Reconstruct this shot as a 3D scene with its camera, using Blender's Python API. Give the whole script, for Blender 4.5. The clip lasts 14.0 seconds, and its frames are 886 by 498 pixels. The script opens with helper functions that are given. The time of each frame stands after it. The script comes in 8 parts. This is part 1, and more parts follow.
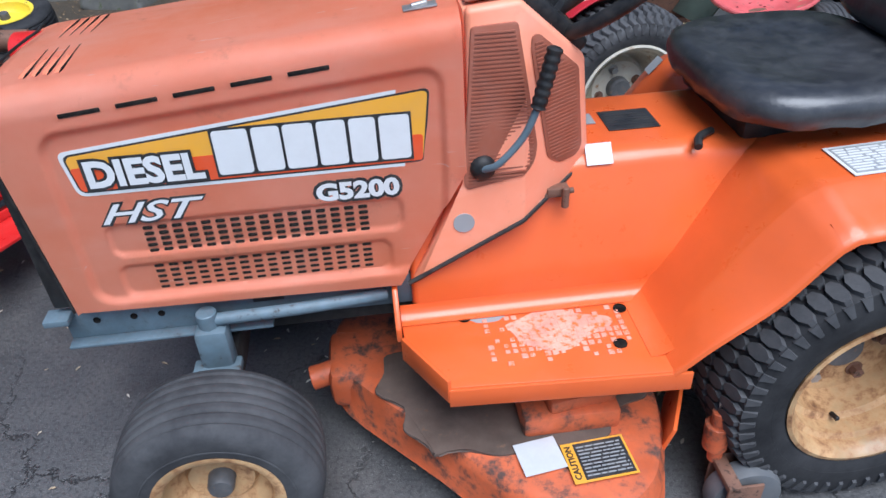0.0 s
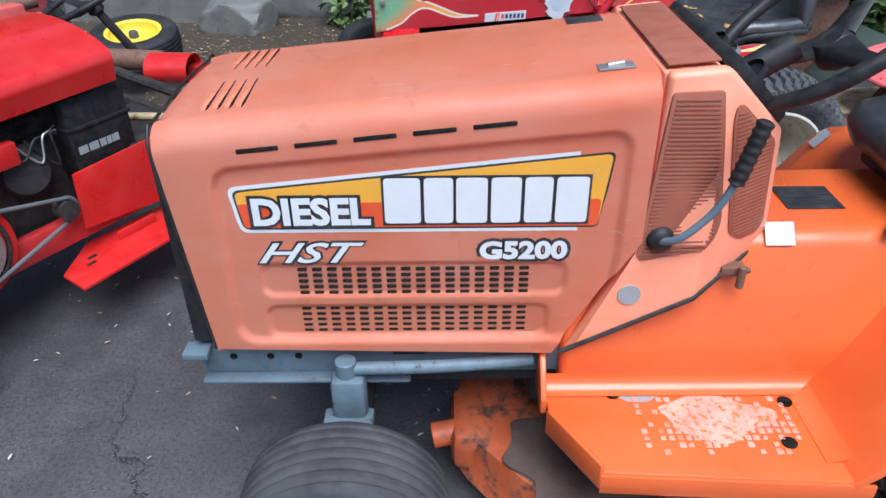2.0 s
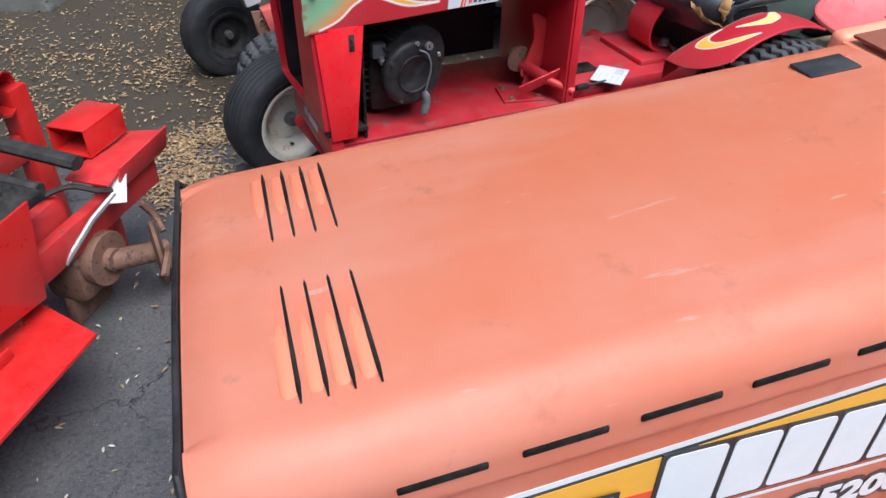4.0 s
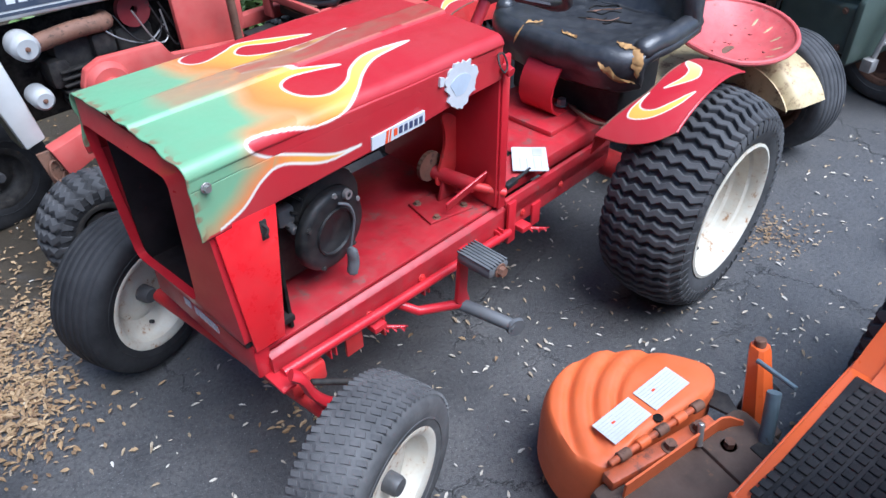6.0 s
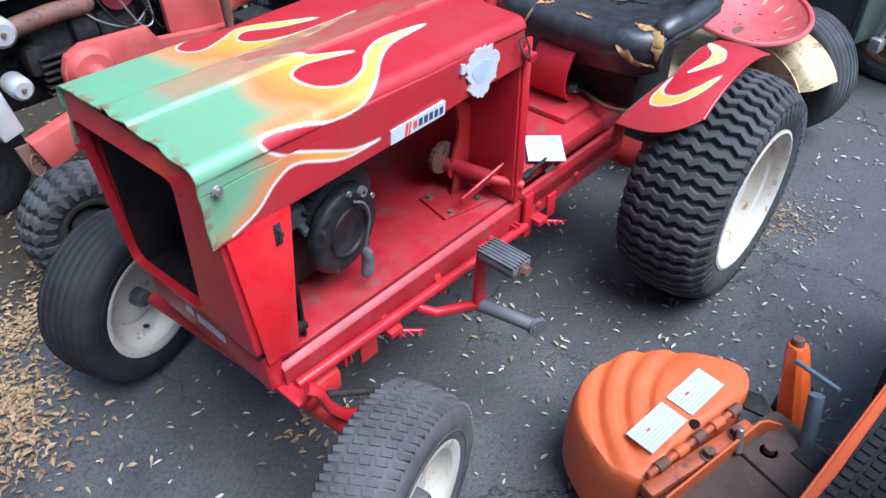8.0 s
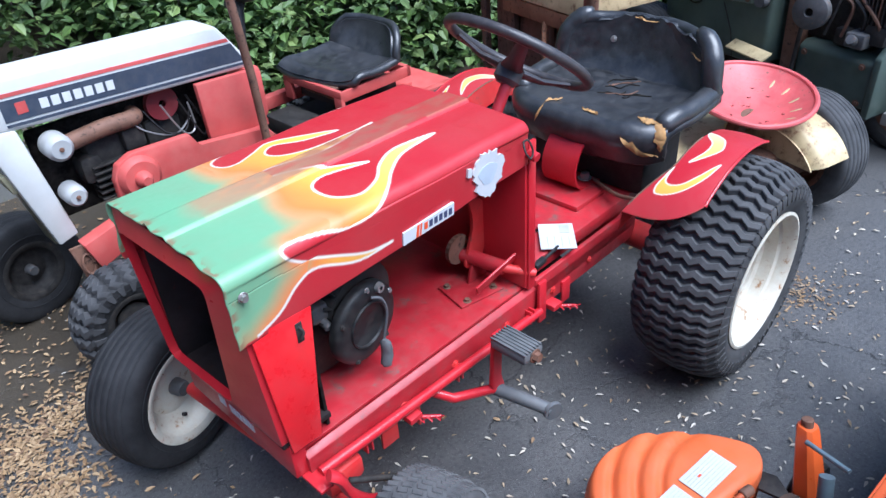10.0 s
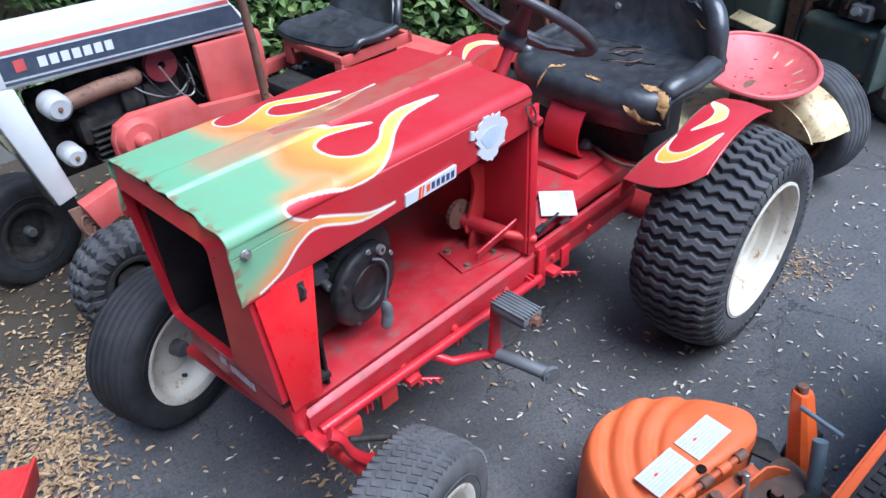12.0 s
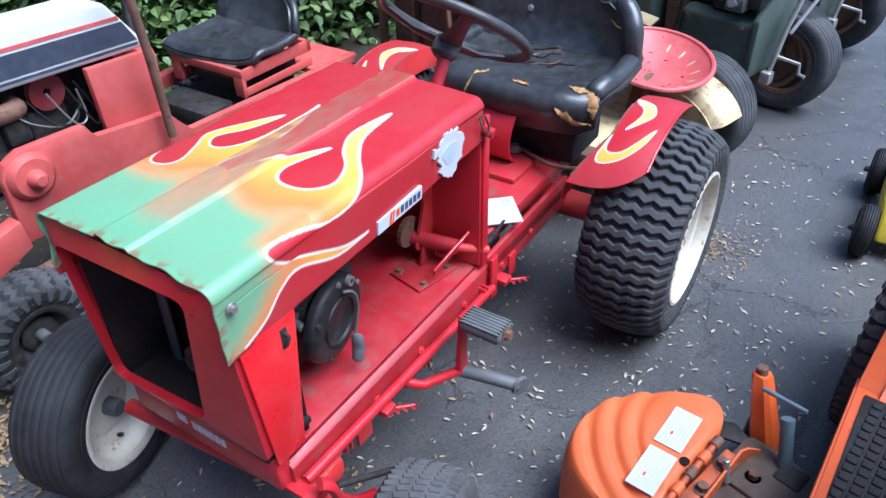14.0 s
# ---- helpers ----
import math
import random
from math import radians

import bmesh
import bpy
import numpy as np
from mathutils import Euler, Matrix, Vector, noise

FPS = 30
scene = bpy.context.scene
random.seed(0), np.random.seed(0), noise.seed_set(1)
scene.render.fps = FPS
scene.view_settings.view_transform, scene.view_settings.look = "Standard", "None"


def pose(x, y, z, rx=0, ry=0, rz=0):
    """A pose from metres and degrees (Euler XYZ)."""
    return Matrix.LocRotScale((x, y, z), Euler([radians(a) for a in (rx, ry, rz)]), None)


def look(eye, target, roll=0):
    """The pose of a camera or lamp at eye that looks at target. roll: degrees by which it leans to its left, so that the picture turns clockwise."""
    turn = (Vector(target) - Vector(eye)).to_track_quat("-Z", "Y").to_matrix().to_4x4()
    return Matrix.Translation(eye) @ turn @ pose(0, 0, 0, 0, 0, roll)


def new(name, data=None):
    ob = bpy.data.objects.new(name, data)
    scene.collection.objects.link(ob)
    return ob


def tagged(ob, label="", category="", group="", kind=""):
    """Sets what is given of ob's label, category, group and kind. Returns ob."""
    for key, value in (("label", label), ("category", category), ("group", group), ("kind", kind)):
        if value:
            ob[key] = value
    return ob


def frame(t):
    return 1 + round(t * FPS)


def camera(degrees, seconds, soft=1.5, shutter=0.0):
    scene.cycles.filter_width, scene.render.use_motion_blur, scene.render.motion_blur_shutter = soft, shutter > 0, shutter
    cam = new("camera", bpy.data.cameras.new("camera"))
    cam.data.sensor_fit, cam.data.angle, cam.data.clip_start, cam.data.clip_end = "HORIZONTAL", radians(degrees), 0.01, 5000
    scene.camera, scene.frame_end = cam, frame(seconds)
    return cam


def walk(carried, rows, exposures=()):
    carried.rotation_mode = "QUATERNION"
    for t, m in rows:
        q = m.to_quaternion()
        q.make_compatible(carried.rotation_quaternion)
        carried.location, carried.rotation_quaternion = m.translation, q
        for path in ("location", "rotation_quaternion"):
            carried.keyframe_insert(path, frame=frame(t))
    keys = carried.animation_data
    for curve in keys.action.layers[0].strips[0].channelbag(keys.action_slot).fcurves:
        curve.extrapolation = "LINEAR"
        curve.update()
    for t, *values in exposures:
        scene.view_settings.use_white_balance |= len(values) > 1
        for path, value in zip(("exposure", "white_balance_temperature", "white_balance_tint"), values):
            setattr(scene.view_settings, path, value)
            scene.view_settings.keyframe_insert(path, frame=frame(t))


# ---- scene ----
cam = camera(63.1, 14.0)
PATH = [  # seconds, eye, target, roll
    (0, (0.159, 0.226, 1.181), (0.068, 1.861, 0.034), -3.09),
    (0.5, (0.277, 0.087, 1.179), (0.161, 1.743, 0.065), -3.56),
    (1, (0.306, 0.099, 1.200), (0.278, 1.814, 0.171), -4.96),
    (1.5, (0.134, 0.190, 1.202), (0.070, 1.891, 0.152), -0.64),
    (2, (-0.003, 0.287, 1.184), (-0.261, 1.964, 0.125), -0.75),
    (2.5, (-0.103, 0.497, 1.163), (-0.575, 2.092, 0.052), -2.55),
    (3, (-0.174, 0.603, 1.182), (-0.886, 2.146, 0.128), -6.41),
    (3.5, (-0.341, 0.725, 1.150), (-0.524, 2.336, -0.021), -0.99),
    (4, (-0.431, 0.879, 1.161), (-0.192, 2.453, -0.050), 1.08),
    (4.2, (-0.448, 0.961, 1.169), (-0.157, 2.523, -0.046), 0.11),
    (6.3, (-0.622, 1.515, 1.229), (0.192, 2.867, 0.001), -0.84),
    (6.5, (-0.631, 1.557, 1.213), (0.203, 2.892, -0.020), -0.38),
    (7, (-0.637, 1.581, 1.184), (0.266, 2.858, -0.063), 3.33),
    (7.2, (-0.636, 1.582, 1.182), (0.251, 2.866, -0.069), 2.71),
    (9.3, (-0.604, 1.496, 1.261), (0.145, 2.888, 0.036), -3.55),
    (9.5, (-0.604, 1.493, 1.267), (0.153, 2.925, 0.094), -3.72),
    (10, (-0.601, 1.494, 1.280), (0.170, 2.972, 0.175), -4.31),
    (10.5, (-0.595, 1.491, 1.285), (0.174, 2.981, 0.195), -5.28),
    (11, (-0.600, 1.490, 1.282), (0.160, 2.970, 0.171), -5.12),
    (11.5, (-0.608, 1.498, 1.264), (0.143, 2.958, 0.122), -4.28),
    (12, (-0.616, 1.488, 1.265), (0.141, 2.927, 0.101), -3.43),
    (12.5, (-0.643, 1.507, 1.263), (0.137, 2.920, 0.083), -2.58),
    (13, (-0.745, 1.627, 1.276), (0.081, 3.011, 0.091), -1.52),
    (13.5, (-0.787, 1.676, 1.271), (0.203, 2.944, 0.082), 0.10),
    (14, (-0.717, 1.638, 1.283), (0.324, 2.865, 0.095), -1.46),
]
LIGHT = [(0.0, 1.08, 5500), (1.5, 1.12, 5500), (2.5, 1.26, 5700), (3.0, 1.25, 5850), (4.2, 1.30, 5800), (6.3, 1.55, 5300), (9.3, 1.56, 5250), (11.0, 1.56, 5250), (14.0, 1.59, 5200)]  # seconds, stops, white point
walk(cam, [(t, look(eye, target, roll)) for t, eye, target, roll in PATH], [(t, e, k, 10) for t, e, k in LIGHT])

# ---- light: open shade under a bright, hazy sky ----
SKY, SUN_UP, SUN_TURN = 0.060, 62.0, 155.0
world = bpy.data.worlds.new("sky")
scene.world = world
world.use_nodes = True
sky = world.node_tree.nodes.new("ShaderNodeTexSky")
sky.sky_type, sky.sun_disc = "NISHITA", False
sky.sun_elevation, sky.sun_rotation = radians(SUN_UP), radians(SUN_TURN)
sky.air_density, sky.dust_density, sky.ozone_density = 1.0, 1.2, 1.6
back = world.node_tree.nodes["Background"]
world.node_tree.links.new(sky.outputs[0], back.inputs[0])
back.inputs[1].default_value = SKY
lamp = bpy.data.lights.new("sun", "SUN")
lamp.energy, lamp.angle, lamp.color = 2.45, radians(46), (1.0, 0.97, 0.93)
sun_ob = new("sun", lamp)
sun_ob.matrix_world = look((0, 0, 0), (-math.sin(radians(SUN_TURN)) * math.cos(radians(SUN_UP)), -math.cos(radians(SUN_TURN)) * math.cos(radians(SUN_UP)), -math.sin(radians(SUN_UP))))

# ---- materials ----
def nodes_of(name):
    m = bpy.data.materials.new(name)
    m.use_nodes = True
    return m, m.node_tree, m.node_tree.nodes["Principled BSDF"]


def noise_node(nt, scale, detail=4.0, rough=0.6, coord="Object"):
    tc = nt.nodes.new("ShaderNodeTexCoord")
    n = nt.nodes.new("ShaderNodeTexNoise")
    n.inputs["Scale"].default_value, n.inputs["Detail"].default_value, n.inputs["Roughness"].default_value = scale, detail, rough
    nt.links.new(tc.outputs[coord], n.inputs["Vector"])
    return n


def ramp(nt, src, a, b, ca=(0, 0, 0, 1), cb=(1, 1, 1, 1)):
    r = nt.nodes.new("ShaderNodeValToRGB")
    r.color_ramp.elements[0].position, r.color_ramp.elements[1].position = a, b
    r.color_ramp.elements[0].color, r.color_ramp.elements[1].color = ca, cb
    nt.links.new(src, r.inputs[0])
    return r


def blend(nt, fac, a, b):
    m = nt.nodes.new("ShaderNodeMix")
    m.data_type = "RGBA"
    for sock, val in ((m.inputs[0], fac), (m.inputs[6], a), (m.inputs[7], b)):
        if isinstance(val, (tuple, list)):
            sock.default_value = (*val[:3], 1)
        elif isinstance(val, (int, float)):
            sock.default_value = val
        else:
            nt.links.new(val, sock)
    return m.outputs[2]


def bump(nt, b, height, strength, dist=0.002):
    n = nt.nodes.new("ShaderNodeBump")
    n.inputs["Strength"].default_value, n.inputs["Distance"].default_value = strength, dist
    nt.links.new(height, n.inputs["Height"])
    nt.links.new(n.outputs[0], b.inputs["Normal"])


def worn(name, col, rough=0.45, metal=0.0, vary=0.25, spot=(0.10, 0.05, 0.03), spots=0.68, scale=7.0, grain=60.0, relief=0.12, coat=0.0, dust=(0.32, 0.28, 0.23), dusty=0.12, soft_edge=0.09, spec=0.5):
    """Old paint or bare metal: clouds of fading, dust, small chips of another colour, fine relief."""
    m, nt, b = nodes_of(name)
    big, mid, fine = noise_node(nt, scale, 5), noise_node(nt, scale * 4.3, 6, 0.7), noise_node(nt, grain, 3)
    dark = tuple(c * (1 - vary) for c in col)
    light = tuple(min(1, c * (1 + vary * 0.8) + vary * 0.02) for c in col)
    c = blend(nt, ramp(nt, big.outputs[0], 0.3, 0.7).outputs[0], dark, light)
    d = nt.nodes.new("ShaderNodeMath")
    d.operation = "MULTIPLY"
    nt.links.new(ramp(nt, mid.outputs[0], 0.4, 0.75).outputs[0], d.inputs[0])
    d.inputs[1].default_value = dusty
    c = blend(nt, d.outputs[0], c, dust)
    c = blend(nt, ramp(nt, mid.outputs[0], spots, spots + soft_edge).outputs[0], c, spot)
    nt.links.new(c, b.inputs["Base Color"])
    r = ramp(nt, mid.outputs[0], 0.3, 0.8, (rough * 0.75,) * 3 + (1,), (min(1, rough * 1.35),) * 3 + (1,))
    nt.links.new(r.outputs[0], b.inputs["Roughness"])
    b.inputs["Metallic"].default_value = metal
    b.inputs["Coat Weight"].default_value = coat
    b.inputs["Specular IOR Level"].default_value = spec
    bump(nt, b, fine.outputs[0], relief)
    return m


ORANGE = worn("bright_orange_paint", (0.70, 0.118, 0.022), 0.33, vary=0.10, spot=(0.66, 0.36, 0.26), spots=0.745, scale=4, dusty=0.08, dust=(0.50, 0.14, 0.07), coat=0.2)
ORANGE_DECK = worn("rusty_orange_paint", (0.56, 0.110, 0.032), 0.58, vary=0.38, spot=(0.085, 0.046, 0.034), spots=0.515, scale=4.5, dusty=0.70, dust=(0.20, 0.085, 0.05), relief=0.35, soft_edge=0.12)
ORANGE_CHUTE = worn("chute_orange_plastic", (0.68, 0.135, 0.034), 0.5, vary=0.12, spot=(0.10, 0.05, 0.035), spots=0.72, scale=7, dusty=0.08)
RUBBED = worn("rubbed_paint", (0.72, 0.33, 0.24), 0.6, vary=0.25, spot=(0.70, 0.15, 0.03), spots=0.52, scale=22, dusty=0.2)
BROWN_PANEL = worn("brown_louvre_plastic", (0.30, 0.085, 0.045), 0.6, vary=0.15, scale=8, spots=0.8)
BLUEGREY = worn("blue_grey_paint", (0.115, 0.165, 0.195), 0.55, vary=0.3, spot=(0.045, 0.04, 0.035), spots=0.60, scale=9, dusty=0.35, dust=(0.09, 0.085, 0.075))
RUST_ORANGE = worn("orange_rusted_steel", (0.26, 0.11, 0.05), 0.75, vary=0.35, spot=(0.10, 0.045, 0.025), spots=0.58, scale=12, relief=0.3)
DARKSTEEL = worn("oily_dark_steel", (0.024, 0.022, 0.021), 0.6, metal=0.1, spec=0.25, vary=0.35, spot=(0.10, 0.06, 0.04), spots=0.64, scale=12)
RUST = worn("rusted_steel", (0.16, 0.075, 0.045), 0.75, metal=0.1, vary=0.35, spot=(0.06, 0.035, 0.025), spots=0.55, scale=14, relief=0.4)
STEEL = worn("plain_steel", (0.42, 0.40, 0.38), 0.42, metal=0.7, vary=0.2, scale=20)
RED = worn("dark_red_paint", (0.50, 0.014, 0.024), 0.36, vary=0.16, spot=(0.28, 0.10, 0.07), spots=0.74, scale=5, dusty=0.10, dust=(0.42, 0.10, 0.09), coat=0.15)
RED_DUSTY = worn("dusty_red_paint", (0.40, 0.013, 0.022), 0.46, vary=0.30, spot=(0.13, 0.085, 0.072), spots=0.575, scale=5, dusty=0.55, dust=(0.24, 0.060, 0.055), relief=0.3, soft_edge=0.16)
RED_BRIGHT = worn("bright_red_paint", (0.56, 0.014, 0.012), 0.32, vary=0.16, spot=(0.75, 0.30, 0.25), spots=0.75, scale=4, dusty=0.08, dust=(0.7, 0.2, 0.16), coat=0.35)
RED_WORN = worn("worn_red_paint", (0.52, 0.022, 0.022), 0.5, vary=0.25, spot=(0.12, 0.05, 0.035), spots=0.62, scale=9, dusty=0.2, dust=(0.32, 0.13, 0.10))
PINK_RED = worn("chalky_pink_red_paint", (0.50, 0.075, 0.064), 0.62, vary=0.18, spot=(0.22, 0.07, 0.05), spots=0.68, scale=6, dusty=0.25, dust=(0.55, 0.22, 0.17))
WHITE = worn("off_white_paint", (0.62, 0.615, 0.585), 0.45, vary=0.08, spot=(0.30, 0.24, 0.17), spots=0.70, scale=6, dusty=0.16, dust=(0.45, 0.43, 0.33))
CREAM = worn("cream_paint", (0.58, 0.46, 0.25), 0.5, vary=0.25, spot=(0.17, 0.085, 0.04), spots=0.55, scale=6, dusty=0.5, dust=(0.34, 0.22, 0.11), soft_edge=0.14)
GREENGREY = worn("grey_green_paint", (0.058, 0.082, 0.066), 0.5, vary=0.30, spot=(0.05, 0.04, 0.03), spots=0.66, scale=6, dusty=0.2, dust=(0.11, 0.12, 0.095))
GREENGREY_PALE = worn("pale_grey_green_paint", (0.12, 0.165, 0.14), 0.5, vary=0.2, spot=(0.10, 0.07, 0.05), spots=0.62, scale=12, dusty=0.3)
NAVY = worn("dark_blue_stripe", (0.045, 0.058, 0.085), 0.4, vary=0.2, spot=(0.3, 0.3, 0.32), spots=0.75, scale=10)
RIM_WHITE = worn("white_rim_paint", (0.62, 0.59, 0.50), 0.45, vary=0.18, spot=(0.30, 0.15, 0.06), spots=0.585, scale=9, dusty=0.4, dust=(0.48, 0.32, 0.17))
RIM_GOLD = worn("rusty_cream_rim_paint", (0.50, 0.32, 0.155), 0.45, vary=0.45, spot=(0.13, 0.060, 0.030), spots=0.50, scale=7, dusty=0.85, dust=(0.40, 0.155, 0.045), soft_edge=0.22, relief=0.3)
VINYL = worn("black_vinyl", (0.022, 0.023, 0.026), 0.36, spec=0.6, vary=0.4, spot=(0.09, 0.088, 0.085), spots=0.66, scale=8, grain=160, relief=0.25, dusty=0.38, dust=(0.10, 0.098, 0.095), coat=0.1)
BLACK = worn("black_plastic", (0.011, 0.011, 0.012), 0.5, spec=0.3, vary=0.3, spot=(0.07, 0.065, 0.06), spots=0.72, scale=12, dusty=0.08)
# Near-black that paints the shade inside holes and behind openings.
VOID = worn("opening_shade_black", (0.004, 0.0035, 0.0035), 0.95, vary=0.3, spots=0.95)
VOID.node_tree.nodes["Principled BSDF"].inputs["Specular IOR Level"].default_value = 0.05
GRIME = worn("caked_grass_grime", (0.090, 0.058, 0.042), 0.92, vary=0.4, spot=(0.16, 0.09, 0.055), spots=0.6, scale=9, grain=45, relief=0.9)
FOAM = worn("yellow_seat_foam", (0.42, 0.23, 0.075), 0.85, vary=0.3, spot=(0.15, 0.07, 0.03), spots=0.58, scale=40, relief=0.5)
FOAM_DUSTY = worn("dusty_tan_steel", (0.22, 0.18, 0.12), 0.7, vary=0.3, spot=(0.10, 0.06, 0.04), spots=0.6, scale=16)
YELLOW = worn("yellow_paint", (0.75, 0.56, 0.03), 0.45, vary=0.15, spot=(0.10, 0.08, 0.03), spots=0.64, scale=9)
GREY_HOSE = worn("grey_rubber", (0.10, 0.105, 0.11), 0.6, vary=0.25, scale=10, spots=0.75)
PAPER = worn("white_sticker", (0.54, 0.555, 0.565), 0.45, vary=0.06, spot=(0.45, 0.43, 0.4), spots=0.70, scale=20)
INK_BLACK = worn("black_print", (0.02, 0.02, 0.022), 0.45, vary=0.2, spots=0.85)
INK_WHITE = worn("white_print", (0.66, 0.66, 0.65), 0.42, vary=0.04, spots=0.85)
INK_YELLOW = worn("amber_print", (0.76, 0.36, 0.03), 0.42, vary=0.06, spots=0.85)
INK_RED = worn("red_orange_print", (0.70, 0.075, 0.012), 0.42, vary=0.08, spots=0.85)
INK_GREY = worn("grey_print", (0.30, 0.31, 0.31), 0.5, vary=0.1, spots=0.85)
INK_FAINT = worn("faded_print", (0.47, 0.48, 0.49), 0.5, vary=0.2, spots=0.85)
INK_NAVY = worn("navy_print", (0.035, 0.045, 0.11), 0.45, vary=0.1, spots=0.85)
CLOTH = worn("pale_canister", (0.42, 0.42, 0.41), 0.4, vary=0.1, spot=(0.4, 0.3, 0.2), spots=0.68, scale=12)
STONE = worn("grey_stone", (0.135, 0.135, 0.122), 0.9, vary=0.35, spot=(0.10, 0.12, 0.06), spots=0.58, scale=5, grain=25, relief=0.8, dusty=0.2)
BARK = worn("grey_brown_bark", (0.13, 0.10, 0.075), 0.9, vary=0.4, spots=0.7, scale=10, grain=40, relief=0.9)


def hood_paint():
    """Sun-bleached orange: chalky clouds, wiped smears, grey smudges and thin scratches."""
    m, nt, b = nodes_of("faded_orange_paint")
    tc, mp, mq = (nt.nodes.new(k) for k in ("ShaderNodeTexCoord", "ShaderNodeMapping", "ShaderNodeMapping"))
    mp.inputs["Scale"].default_value, mp.inputs["Rotation"].default_value = (2.2, 9.0, 7.0), (0, 0.25, 0.3)
    mq.inputs["Scale"].default_value, mq.inputs["Rotation"].default_value = (7, 60, 75), (0.3, -0.6, 0.5)
    smear, scratch = nt.nodes.new("ShaderNodeTexNoise"), nt.nodes.new("ShaderNodeTexNoise")
    for mm, n, sc in ((mp, smear, 1.6), (mq, scratch, 1.0)):
        nt.links.new(tc.outputs["Object"], mm.inputs[0])
        nt.links.new(mm.outputs[0], n.inputs["Vector"])
        n.inputs["Scale"].default_value, n.inputs["Detail"].default_value = sc, 5
    big, mid, fine = noise_node(nt, 3.2, 5), noise_node(nt, 17, 6, 0.7), noise_node(nt, 140, 3)
    c = blend(nt, ramp(nt, big.outputs[0], 0.33, 0.68).outputs[0], (0.87, 0.265, 0.130), (0.90, 0.365, 0.235))
    c = blend(nt, ramp(nt, smear.outputs[0], 0.50, 0.80, (0, 0, 0, 1), (0.55, 0.55, 0.55, 1)).outputs[0], c, (0.90, 0.47, 0.35))
    c = blend(nt, ramp(nt, mid.outputs[0], 0.60, 0.74, (0, 0, 0, 1), (0.45, 0.45, 0.45, 1)).outputs[0], c, (0.50, 0.20, 0.12))
    c = blend(nt, ramp(nt, scratch.outputs[0], 0.69, 0.72, (0, 0, 0, 1), (0.5, 0.5, 0.5, 1)).outputs[0], c, (0.86, 0.62, 0.52))
    nt.links.new(c, b.inputs["Base Color"])
    r = ramp(nt, mid.outputs[0], 0.3, 0.8, (0.36,) * 3 + (1,), (0.62,) * 3 + (1,))
    nt.links.new(r.outputs[0], b.inputs["Roughness"])
    bump(nt, b, fine.outputs[0], 0.06)
    return m


ORANGE_HOOD = hood_paint()
# Near-black for the nose's inner sheets, with their shade painted in.
NOSE_SHADE = worn("nose_shade_black", (0.016, 0.011, 0.011), 0.8, spec=0.2, vary=0.4, spot=(0.07, 0.02, 0.018), spots=0.66, scale=9, dusty=0.15, dust=(0.05, 0.03, 0.025))
RED_DULL = worn("dull_maroon_paint", (0.20, 0.018, 0.024), 0.6, vary=0.35, spot=(0.10, 0.06, 0.045), spots=0.58, scale=6, dusty=0.3, dust=(0.16, 0.09, 0.075))
HUB = worn("greasy_grey_steel", (0.085, 0.085, 0.088), 0.5, vary=0.35, spot=(0.20, 0.11, 0.06), spots=0.6, scale=20)
ORANGE_RIB = worn("faded_orange_louvre", (0.70, 0.19, 0.095), 0.65, vary=0.08, spots=0.8, scale=5, dusty=0.05)


def rubber_material(name="weathered_tyre_rubber", dark=(0.013, 0.013, 0.014), light=(0.046, 0.045, 0.046)):
    m, nt, b = nodes_of(name)
    n, f = noise_node(nt, 9, 6, 0.7), noise_node(nt, 90, 3)
    c = blend(nt, ramp(nt, n.outputs[0], 0.35, 0.75).outputs[0], dark, light)
    nt.links.new(c, b.inputs["Base Color"])
    b.inputs["Roughness"].default_value = 0.7
    b.inputs["Specular IOR Level"].default_value = 0.3
    bump(nt, b, f.outputs[0], 0.25)
    return m


